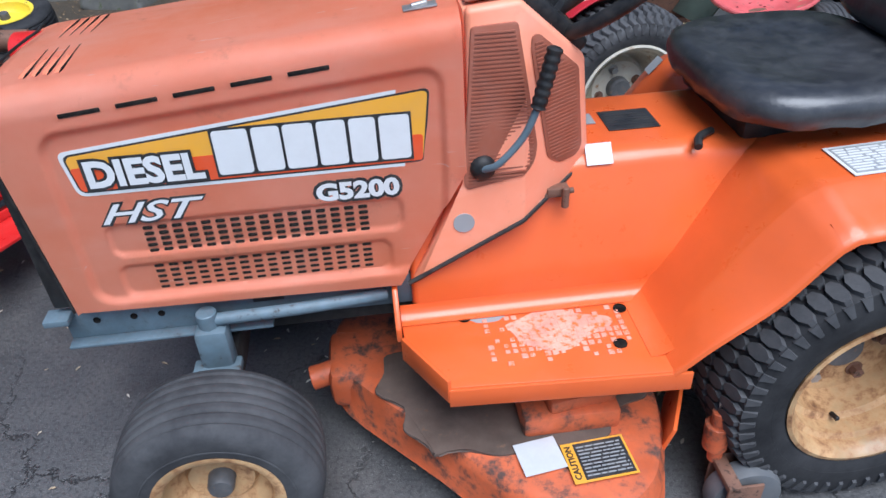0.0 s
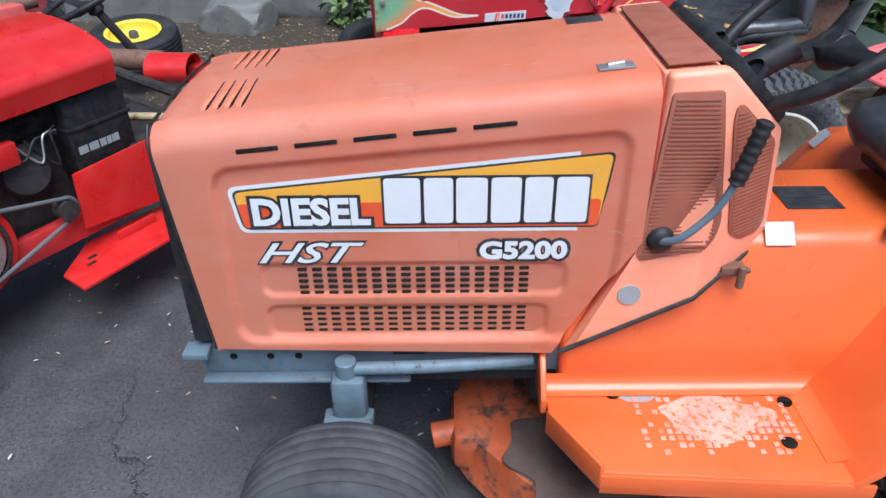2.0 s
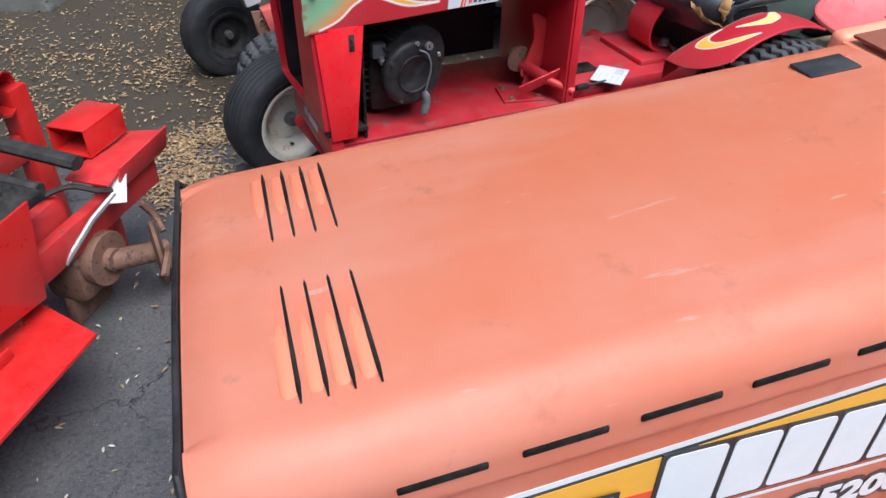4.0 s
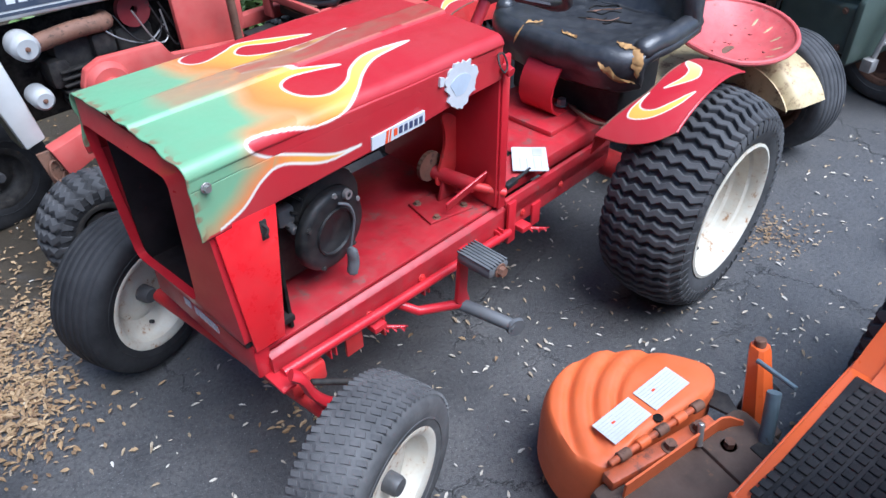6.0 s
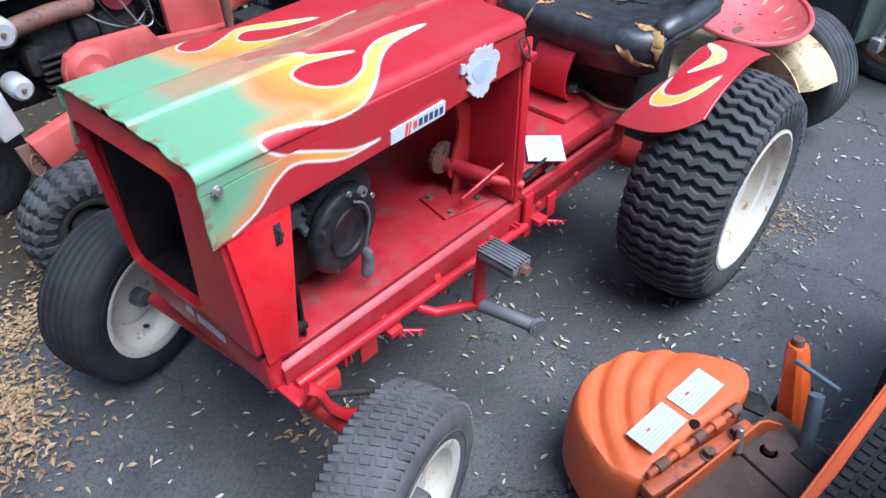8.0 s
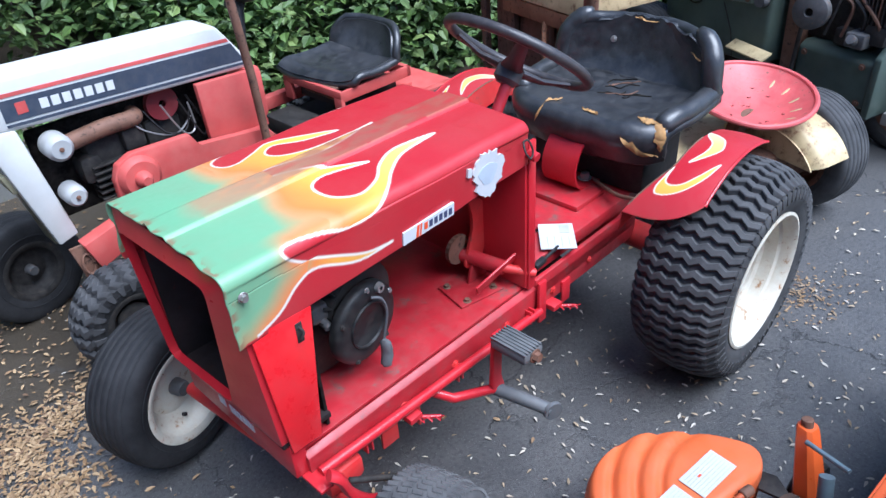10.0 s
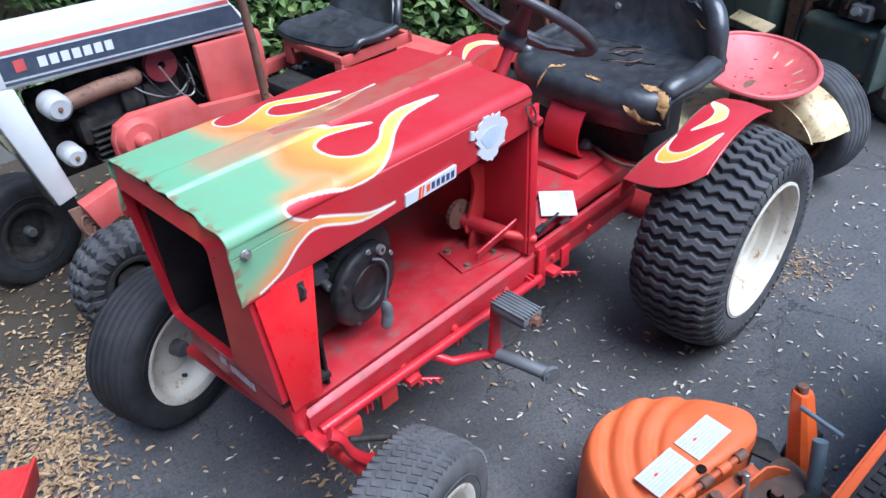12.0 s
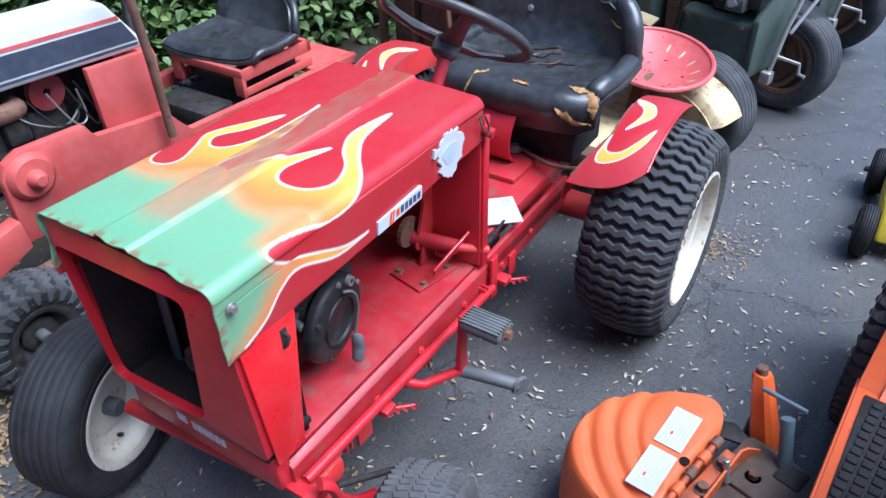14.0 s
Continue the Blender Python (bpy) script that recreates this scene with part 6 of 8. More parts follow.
    # rear tunnel and card
    part("seat_base", put(boxes(((0.66, 0.03, 0.335), (1.20, 0.33, 0.372), 0.006), ((0.92, 0.08, 0.37), (1.05, 0.28, 0.386), 0.004)), boxes(((0.66, 0.0, 0.300), (1.06, 0.012, 0.352), 0.003))), RED_DUSTY, t, "dusty red seat base")
    part("slot_in_base", boxes(((0.70, 0.10, 0.3722), (0.80, 0.16, 0.3732), 0)), VOID, t)
    card = part("paper_tag", moved(box((-0.052, -0.040, 0), (0.052, 0.040, 0.002), 0), pose(0.795, 0.046, 0.380, 0, 0, 42)), PAPER, t, "crumpled white paper tag")
    part("tag_print", moved(put(bars(-0.045, -0.030, 0.0, 0.034, 4, 2, 0.12, 0.0007), box((0.012, -0.03, 0), (0.045, -0.008, 0.0007), 0)), pose(0.795, 0.046, 0.382, 0, 0, 42)), INK_FAINT, card)
    part("tag_tool", moved(put(box((-0.03, -0.008, 0), (0.012, 0.008, 0.014), 0.005), cyl((0.012, 0, 0.006), (0.07, 0, 0.006), 0.004)), pose(0.695, 0.012, 0.374, 0, 0, 6)), BLACK, t, "small black handled tool")
    # seat on its C-shaped spring
    cs = [(1.09, 0.520), (1.010, 0.512), (0.975, 0.470), (0.972, 0.425), (1.000, 0.392), (1.08, 0.384)]
    part("seat_spring", sheet(lambda a, b: (spline([(x, 0, z) for x, z in cs], 6)[min(int(a * 30), 30)].x, 0.12 + 0.10 * b, spline([(x, 0, z) for x, z in cs], 6)[min(int(a * 30), 30)].z), 24, 2, 0.006), RED, t, "red C-shaped seat spring")
    part("spring_bolt", bolt((1.045, 0.145, 0.392), (0, 0, 1), 0.012, 0.014), STEEL, t)
    part("seat_lever", tube(spline([(1.05, 0.12, 0.395), (1.00, 0.02, 0.405), (0.97, -0.08, 0.44), (0.965, -0.12, 0.465)], 5), 0.005, 8), RUST, t)
    def seat_shell(a, b):
        """a: up the front flap, back over the cushion and up the backrest, b: across. A bucket with wrapped sides."""
        k = 2 * b - 1
        if a < 0.15:
            f = a / 0.15
            half = 0.196 + 0.012 * f
            x, z = 1.030 - 0.022 * math.sin(f * 2.2), 0.496 + 0.066 * f ** 0.8
            x += 0.055 * abs(k) ** 5
        elif a < 0.55:
            f = (a - 0.15) / 0.40
            half = 0.208 + 0.030 * math.sin(min(1, f * 1.4) * math.pi / 2) - 0.012 * f
            x, z = 1.012 + 0.263 * f, 0.562 + 0.010 * math.sin(min(1, f * 3) * math.pi / 2) - 0.006 * f - 0.022 * math.sin(f * math.pi) * (1 - k * k)
            x += 0.055 * abs(k) ** 5 * max(0, 1 - f * 1.6)
            z += 0.020 * abs(k) ** 5 * f
        else:
            f = (a - 0.55) / 0.45
            half = 0.226 * math.sqrt(max(0.05, 1 - (0.83 * f) ** 2.6))
            ang = min(1, f * 2.6) * 1.30
            x, z = 1.265 + 0.050 * math.sin(ang) + 0.030 * f, 0.566 + 0.045 * (1 - math.cos(ang)) + 0.135 * max(0, f - 0.08)
            x -= 0.085 * abs(k) ** 3 * math.sin(min(1, f * 2) * math.pi / 2) * (1 - 0.5 * f)
            z += 0.020 * abs(k) ** 5 * (1 - f)
        w = 0.004 * noise.noise((x * 14, k * 3, z * 14)) + 0.0018 * noise.noise((x * 45, k * 10, z * 45))
        return (x + w, 0.162 + half * k, z + w)
    seat = part("seat", sheet(seat_shell, 66, 48, -0.022), VINYL, t, "cracked black vinyl bucket seat", 70)
    edge = [seat_shell(a, 0.0) for a in np.linspace(0.0, 0.98, 30)] + [seat_shell(0.98, b) for b in np.linspace(0.05, 0.95, 20)] + [seat_shell(a, 1.0) for a in np.linspace(0.98, 0.0, 30)] + [seat_shell(0.0, b) for b in np.linspace(0.95, 0.05, 20)]
    part("seat_roll", tube([(x, y, z - 0.006) for x, y, z in edge], 0.017, 9, closed=True), VINYL, seat, "torn padded seat edge", 70)
    for b in (0.02, 0.98):
        part("seat_bolster", tube([Vector(seat_shell(a, b)) + Vector((0, 0, 0.012)) for a in np.linspace(0.155, 0.97, 30)], [0.018] + [0.025] * 27 + [0.02, 0.012], 10), VINYL, seat, "glossy padded side bolster", 70)
    def tear(path, width, seed):
        """A ragged split in the vinyl along the shell, with foam showing."""
        rr = random.Random(seed)
        bm = bmesh.new()
        n, rows = 14, []
        (a0, b0), (a1, b1) = path
        for i in range(n + 1):
            f = i / n
            w = width * math.sin(math.pi * (0.06 + 0.88 * f)) * rr.uniform(0.55, 1.2)
            row = []
            for j in (-1, 0, 1):
                a, b = a0 + (a1 - a0) * f + j * w * 0.5 * abs(b1 - b0) / (abs(a1 - a0) + abs(b1 - b0)), b0 + (b1 - b0) * f + j * w * 0.5 * abs(a1 - a0) / (abs(a1 - a0) + abs(b1 - b0))
                a, b = min(max(a, 0.001), 0.999), min(max(b, 0.002), 0.998)
                p, q, r = Vector(seat_shell(a, b)), Vector(seat_shell(min(a + 0.004, 1), b)), Vector(seat_shell(a, min(b + 0.01, 1)))
                up = (q - p).cross(r - p)
                up = up.normalized() if up.length > 1e-9 else Vector((0, 0, 1))
                up = up if up.dot(Vector((-0.6, -0.3, 0.8))) > 0 else -up
                row.append(bm.verts.new(p + up * (0.0245 if j else 0.027 + rr.uniform(-0.002, 0.004))))
            rows.append(row)
        for p, q in zip(rows, rows[1:]):
            for j in range(2):
                bm.faces.new((p[j], p[j + 1], q[j + 1], q[j]))
        return bm
    for path, width, sd in (((0.17, 0.03), (0.20, 0.15)), 0.05, 1), (((0.05, 0.02), (0.12, 0.17)), 0.07, 2), (((0.08, 0.01), (0.19, 0.03)), 0.05, 3), (((0.10, 0.74), (0.22, 0.66)), 0.020, 4), (((0.16, 0.36), (0.17, 0.47)), 0.016, 5), (((0.79, 0.03), (0.82, 0.14)), 0.030, 6), (((0.97, 0.40), (0.98, 0.62)), 0.020, 7):
        part("torn_foam", tear(path, width, sd), FOAM, seat, "exposed yellow foam", 60)
    for sd in range(8):
        rr = random.Random(sd)
        a0, b0 = rr.uniform(0.36, 0.48), rr.uniform(0.42, 0.62)
        pts = [Vector(seat_shell(a0 + 0.012 * k + rr.uniform(-0.012, 0.012), b0 - 0.035 * k + rr.uniform(-0.02, 0.02))) + Vector((0, 0, 0.0235)) for k in range(5)]
        part("seat_crack", tube(spline(pts, 4), 0.0018, 5), RUST if sd % 3 == 0 else VOID, seat)
    part("seat_screw", bolt(Vector(seat_shell(0.80, 0.70)) + Vector((-0.024, 0, 0)), (-1, 0, 0.2), 0.006, 0.004), STEEL, seat, "bright screw head")
    # Plain black box filling the gap between seat base and seat.
    part("black_box", boxes(((1.075, 0.00, 0.374), (1.25, 0.33, 0.520), 0.008)), BLACK, t, "black box under the seat")
    # fenders with flames
    fl = [[(0.292, 0.102), (0.268, 0.062), (0.240, 0.047), (0.212, 0.042), (0.185, 0.056), (0.157, 0.082), (0.190, 0.070), (0.215, 0.067), (0.241, 0.074), (0.268, 0.096)],
          [(0.135, 0.103), (0.105, 0.098), (0.078, 0.094), (0.060, 0.083), (0.066, 0.060), (0.084, 0.042), (0.115, 0.028), (0.157, 0.021), (0.125, 0.041), (0.096, 0.056), (0.088, 0.074), (0.098, 0.090)]]
    for sgn in (1, -1):
        def place(u, s, sgn=sgn):
            k = s / 0.105
            start = 0.068 * (1 - k) ** 3.2
            arc_at = start + (0.36 - start) * u / 0.36
            deg = 139 - math.degrees(arc_at / 0.30)
            inner = -0.130 + 0.054 * max(0.0, (deg - 113) / 26)
            v = -0.236 + k * (inner + 0.236)
            r = 0.300 + 0.004 * math.sin(math.pi * k)
            x, z = 1.085 + r * math.cos(radians(deg)), 0.264 + r * math.sin(radians(deg))
            return (x, 0.178 + sgn * (v - 0.178), z)
        fob = coloured_sheet("fender", place, np.linspace(0.0, 0.36, 150), np.linspace(0.0, 0.105, 84), fl, t, 0.003, "red fender with small painted flames", 0.19)
        part("fender_edge", tube([place(u, 0.0) for u in np.linspace(0.0, 0.36, 20)], 0.0032, 8), RED, fob)
        def flange(a, b, sgn=sgn, place=place):
            x, y, z = place(0.36 * a, 0.105)
            return (x + 0.012 * b, y + sgn * 0.012 * b, z - 0.055 * b)
        part("fender_flange", sheet(flange, 24, 4, 0.003), RED_WORN, fob, "inner flange with chipped edge")
        part("chipped_edge", tube([Vector(flange(a, 0)) + Vector((0, 0, 0.001)) for a in np.linspace(0.05, 0.72, 14)], 0.0022, 6), RUST, fob)
    # axles and wheels
    part("rear_axle", put(cyl((1.08, -0.18, 0.262), (1.08, 0.54, 0.262), 0.035), boxes(((0.98, 0.06, 0.20), (1.18, 0.30, 0.36), 0.02))), RED_WORN, t, "worn red rear axle")
    part("idler_pulley", moved(lathe([(0, -0.015), (0.045, -0.015), (0.040, 0), (0.045, 0.015), (0, 0.015)], 28), pose(0.86, 0.12, 0.22)), DARKSTEEL, t, "dark pulley")
    wheel(t, pose(1.080, -0.228, 0.264), 0.266, 0.215, 0.158, RIM_WHITE, "turf", 54, dish=0.11, hub_r=0.05, bolts=4, rubber=RUBBER_GREY, label="rear wheel with chevron turf tyre and white rim")
    wheel(t, pose(1.080, 0.585, 0.264, 0, 0, 180), 0.266, 0.215, 0.158, RIM_WHITE, "turf", 54, dish=0.11, hub_r=0.05, bolts=4, rubber=RUBBER_GREY, label="rear wheel with chevron turf tyre and white rim")
    part("front_axle", put(boxes(((0.06, -0.02, 0.225), (0.14, 0.40, 0.275), 0.01)), cyl((0.10, -0.10, 0.20), (0.05, 0.46, 0.20), 0.016)), RED_WORN, t)
    part("axle_bracket", put(boxes(((0.030, -0.045, 0.290), (0.058, 0.012, 0.297), 0.002)), tube(spline([(0.045, -0.055, 0.335), (0.060, -0.062, 0.318), (0.075, -0.062, 0.270), (0.105, -0.068, 0.225), (0.15, -0.074, 0.195)], 4), 0.013, 10, flat=0.7)), RED, t, "bent red steering lever")
    part("tie_rod", cyl((0.08, -0.055, 0.29), (0.21, -0.085, 0.21), 0.006), DARKSTEEL, t)
    wheel(t, pose(0.080, -0.200, 0.172, 0, 0, 14), 0.174, 0.130, 0.100, RIM_WHITE, "block", 74, dish=0.03, hub_r=0.026, bolts=0, rubber=RUBBER_SKYLIT, label="small front wheel with worn tyre and white rim")
    wheel(t, pose(0.030, 0.535, 0.180, 0, 0, 18), 0.182, 0.135, 0.110, RIM_WHITE, "rib", 0, dish=0.05, hub_r=0.026, bolts=0, label="small front wheel with worn tyre and white rim")
    return t


flame_tractor()


# ---- the white and pink-red tractor behind ----
def white_tractor():
    t = root("white_tractor", YARD, "white-hooded garden tractor with chalky pink-red chassis and exposed engine", "tractor")
    y0, y1 = 1.03, 1.145
    def top(u):
        return 0.768 - 0.045 * (u - 0.1)
    def low(u):
        return 0.648 - 0.052 * (u - 0.05)
    out = [(-0.02, low(-0.02)), (0.675, low(0.675)), (0.680, low(0.675) + 0.02), (0.600, top(0.6) + 0.004), (0.57, top(0.57) + 0.010), (-0.02, top(-0.02) + 0.004)]
    hood = part("hood", prism(out, y0, y1, "y", 0.012, 3), WHITE, t, "off-white hood with striped side decal", 40)
    def band(name, f0, f1, mat, off, u0=0.035, u1=0.66, lab=""):
        def z(u, f):
            return top(u) + (low(u) - top(u)) * f
        ue0, ue1 = (min(u1, 0.600 + 0.078 * f) for f in (f0, f1))
        n = 8
        pts = [(u0 + (ue0 - u0) * k / n, z(u0 + (ue0 - u0) * k / n, f0)) for k in range(n + 1)] + [(u0 + (ue1 - u0) * k / n, z(u0 + (ue1 - u0) * k / n, f1)) for k in range(n, -1, -1)]
        return part(name, prism(pts, y0 - off, y0 + 0.004, "y", 0), mat, hood, lab)
    band("red_stripe", 0.26, 0.335, worn("red_stripe_print", (0.60, 0.10, 0.09), 0.45, spots=0.75), 0.0012)
    band("dark_band", 0.385, 0.80, NAVY, 0.0012, lab="dark blue band with a crinkled surface")
    band("thin_stripe", 0.845, 0.90, NAVY, 0.0012)
    def at(u, f):
        return top(u) + (low(u) - top(u)) * f
    for i in range(7):
        u = 0.118 + i * 0.0262
        part("mark_block", prism([(u, at(u, 0.69)), (u + 0.019, at(u + 0.019, 0.69)), (u + 0.0195, at(u + 0.019, 0.50)), (u + 0.0005, at(u, 0.50))], y0 - 0.0022, y0 + 0.002, "y", 0), INK_WHITE, hood)
    part("mark_badge", prism([(0.066, at(0.07, 0.69)), (0.090, at(0.07, 0.69)), (0.090, at(0.07, 0.47)), (0.066, at(0.07, 0.47))], y0 - 0.0022, y0 + 0.002, "y", 0), worn("badge_red", (0.62, 0.09, 0.08), 0.4, spots=0.7, spot=(0.8, 0.7, 0.7)), hood)
    part("hood_ridge", prism([(0.02, top(0.02)), (0.56, top(0.56) + 0.004), (0.56, top(0.56) + 0.016), (0.02, top(0.02) + 0.012)], 1.065, 1.11, "y", 0.005), WHITE, hood)
    # nose column and grille
    col = [(-0.022, 0.66), (0.048, 0.652), (0.092, 0.352), (0.040, 0.338), (-0.022, 0.62)]
    part("nose_column", prism(col, y0 - 0.002, y0 + 0.03, "y", 0.006), WHITE, t, "white nose column")
    part("nose_column", prism(col, y1 - 0.02, y1, "y", 0.006), WHITE, t)
    g = part("grille", prism([(-0.026, 0.70), (-0.014, 0.70), (0.052, 0.345), (0.036, 0.335)], y0 + 0.02, y1 - 0.02, "y", 0.002), worn("olive_mesh", (0.10, 0.10, 0.06), 0.6, spots=0.6, spot=(0.03, 0.03, 0.02), scale=30), t, "olive grille mesh")
    part("grille_band", prism([(-0.020, 0.55), (-0.006, 0.55), (0.008, 0.500), (-0.006, 0.498)], y0 + 0.02, y1 - 0.02, "y", 0.002), worn("khaki_plate", (0.35, 0.32, 0.20), 0.5, spots=0.68), g)
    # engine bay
    # Black slab painting the shade of the open engine bay.
    part("engine_bay_shade", boxes(((0.08, 1.115, 0.36), (0.64, 1.14, 0.61), 0.01)), VOID, t)
    eng = part("engine_block", put(boxes(((0.19, 1.07, 0.38), (0.34, 1.22, 0.56), 0.015), ((0.16, 1.06, 0.44), (0.22, 1.14, 0.52), 0.02), ((0.36, 1.10, 0.42), (0.47, 1.20, 0.54), 0.02)), boxes(((0.28, 1.045, 0.50), (0.34, 1.10, 0.56), 0.01))), DARKSTEEL, t, "dark oily engine")
    for k in range(6):
        part("cooling_fin", boxes(((0.185, 1.050, 0.395 + 0.018 * k), (0.30, 1.09, 0.400 + 0.018 * k), 0.001)), DARKSTEEL, eng)
    part("exhaust_pipe", tube(spline([(0.15, 1.05, 0.575), (0.24, 1.045, 0.585), (0.32, 1.05, 0.582), (0.34, 1.10, 0.575)], 5), 0.022, 12), RUST, t, "rusty brown pipe")
    for u, z, r in ((0.116, 0.588, 0.033), (0.112, 0.460, 0.027)):
        c = part("filter_canister", moved(lathe([(0, -0.03), (r * 0.7, -0.03), (r * 0.95, -0.022), (r, -0.01), (r, 0.03), (0, 0.03)], 32), pose(u, 1.020, z)), CLOTH, t, "round off-white filter canister")
        part("canister_nut", bolt((u, 0.990, z), (0, -1, 0), 0.004, 0.004), RUST, c)
    part("pulley_wheel", moved(lathe([(0.010, -0.02), (0.045, -0.02), (0.04, -0.01), (0.045, 0.0), (0.01, 0.0)], 24), pose(0.42, 1.10, 0.58)), RED_DULL, t)
    for k in range(4):
        part("wire", tube(spline([(0.30 + 0.05 * k, 1.05, 0.59), (0.34 + 0.05 * k, 1.04, 0.54 - 0.02 * k), (0.42 + 0.03 * k, 1.05, 0.50), (0.48, 1.06, 0.53 + 0.02 * k)], 5), 0.0025, 5), BLACK if k % 2 else STEEL, t)
    # chassis
    part("side_cover", prism([(0.495, 0.622), (0.672, 0.612), (0.690, 0.440), (0.500, 0.455)], 1.015, 1.035, "y", 0.004), PINK_RED, t, "flat pink-red side cover")
    part("frame_rail", prism([(0.205, 0.33), (0.205, 0.465), (0.222, 0.503), (0.265, 0.520), (0.430, 0.512), (0.450, 0.468), (0.66, 0.452), (0.72, 0.37), (1.44, 0.35), (1.44, 0.27), (0.205, 0.30)], 0.985, 1.010, "y", 0.005), PINK_RED, t, "chalky pink-red frame rail")
    part("rail_bulge", moved(lathe([(0, -0.022), (0.045, -0.020), (0.056, -0.008), (0.058, 0.02), (0, 0.02)], 30), pose(0.268, 0.985, 0.455)), PINK_RED, t)
    part("rail_knob", moved(lathe([(0, -0.03), (0.012, -0.03), (0.02, -0.02), (0.022, 0.0)], 20), pose(0.268, 0.966, 0.455)), PINK_RED, t)
    part("front_plate", prism([(0.075, 0.345), (0.20, 0.375), (0.205, 0.30), (0.10, 0.262)], 0.965, 1.01, "y", 0.004), PINK_RED, t, "pink-red front plate")
    part("tow_bracket", put(prism([(0.045, 0.340), (0.105, 0.340), (0.112, 0.24), (0.085, 0.20), (0.060, 0.25)], 0.985, 0.995, "y", 0.002), tube([(0.075 + 0.014 * math.cos(k * 0.5), 0.98, 0.285 + 0.030 * math.sin(k * 0.5)) for k in range(13)], 0.004, 6)), RUST, t, "rusty bracket with chain link")
    for u in (0.75, 0.83, 0.95, 1.05):
        part("rail_bolt", bolt((u, 0.985, 0.345), (0, -1, 0), 0.006, 0.004), RUST, t)
    part("lower_bar", boxes(((0.03, 0.95, 0.20), (0.30, 0.99, 0.235), 0.006), ((0.09, 0.90, 0.22), (0.15, 0.96, 0.265), 0.006)), RUST, t)
    part("rear_deck", boxes(((1.27, 0.99, 0.325), (1.46, 1.46, 0.345), 0.006), ((0.68, 0.99, 0.300), (1.275, 1.025, 0.345), 0.004), ((0.68, 1.42, 0.300), (1.275, 1.46, 0.345), 0.004)), PINK_RED, t, "pink-red rear deck")
    # Dark sheet put in as the shade of the open frame.
    part("gap_shade_tray", boxes(((0.70, 1.02, 0.262), (1.28, 1.425, 0.275), 0.004), ((0.86, 1.10, 0.27), (0.98, 1.34, 0.33), 0.01)), DARKSTEEL, t, "dark tray painted as shade in the gap between the rails")
    sb = part("seat_box", boxes(((0.99, 1.05, 0.395), (1.30, 1.062, 0.432), 0.003), ((0.99, 1.36, 0.395), (1.30, 1.372, 0.432), 0.003), ((0.985, 1.05, 0.405), (1.00, 1.372, 0.432), 0.003), ((1.28, 1.05, 0.395), (1.30, 1.372, 0.432), 0.003), ((0.985, 1.05, 0.345), (1.00, 1.09, 0.41), 0.002), ((0.985, 1.33, 0.345), (1.00, 1.372, 0.41), 0.002), ((0.99, 1.05, 0.347), (1.30, 1.058, 0.372), 0.002)), PINK_RED, t, "open pink-red seat frame")
    # Dark block painting the shade of the gap below the seat.
    part("seat_frame_shade", boxes(((1.03, 1.10, 0.347), (1.27, 1.34, 0.392), 0.002)), DARKSTEEL, sb)
    part("frame_slat", boxes(((0.995, 1.10, 0.425), (1.06, 1.33, 0.431), 0.002)), RUST, sb)
    part("frame_slat", boxes(((1.02, 1.14, 0.375), (1.05, 1.30, 0.381), 0.002)), RUST, sb)
    part("dash_box", boxes(((0.68, 1.06, 0.44), (0.73, 1.20, 0.60), 0.02)), PINK_RED, t, "pink-red dash")
    part("steering_column", cyl((0.70, 1.12, 0.55), (0.78, 1.20, 0.76), 0.014), BLACK, t)
    steering_wheel(t, pose(0.79, 1.21, 0.79, 0, 24, 0), 0.14)
    lev = part("lift_lever", tube([(0.637, 0.955, 0.40), (0.628, 0.950, 0.62), (0.600, 0.945, 0.95)], 0.012, 10), RUST, t, "long brown lever")
    part("lever_grip", tube([(0.612, 0.9465, 0.84), (0.599, 0.945, 0.96), (0.598, 0.945, 0.965)], [0.017, 0.017, 0.010], 10), BLACK, lev)
    def seat_shell(a, b):
        """A flat cushion and a short upright back with rounded corners."""
        k = 2 * b - 1
        y = 1.218 + 0.172 * k
        if a < 0.5:
            f = a / 0.5
            x, z = 0.992 + 0.245 * f + 0.055 * (1 - f) * (1 - b) ** 2, 0.450 - 0.010 * math.sin(f * math.pi) + 0.016 * abs(k) ** 4
            z -= 0.020 * max(0, 1 - f * 6) ** 2
        else:
            f = (a - 0.5) / 0.5
            x, z = 1.237 + 0.055 * math.sin(f * 1.5) + 0.018 * f, 0.450 + 0.108 * f ** 1.25 + 0.016 * abs(k) ** 4 * (1 - f)
            x -= 0.045 * abs(k) ** 3 * math.sin(f * 2.4)
            y = 1.218 + 0.172 * k * math.sqrt(max(0.3, 1 - 0.45 * f ** 4))
        return (x, y, z)
    seat = part("seat", sheet(seat_shell, 30, 18, -0.02), VINYL, t, "black vinyl seat", 70)
    rim = [seat_shell(a, 0.0) for a in np.linspace(0, 1, 20)] + [seat_shell(1, b) for b in np.linspace(0.1, 0.9, 10)] + [seat_shell(a, 1.0) for a in np.linspace(1, 0, 20)] + [seat_shell(0, b) for b in np.linspace(0.9, 0.1, 10)]
    part("seat_piping", tube([(x, y, z + 0.002) for x, y, z in rim], 0.014, 8, closed=True), VINYL, seat, "", 70)
    wheel(t, pose(0.105, 0.905, 0.145), 0.150, 0.11, 0.07, DARKSTEEL, "turf", 22, dish=0.02, hub_r=0.02, bolts=0, label="small lugged front wheel")
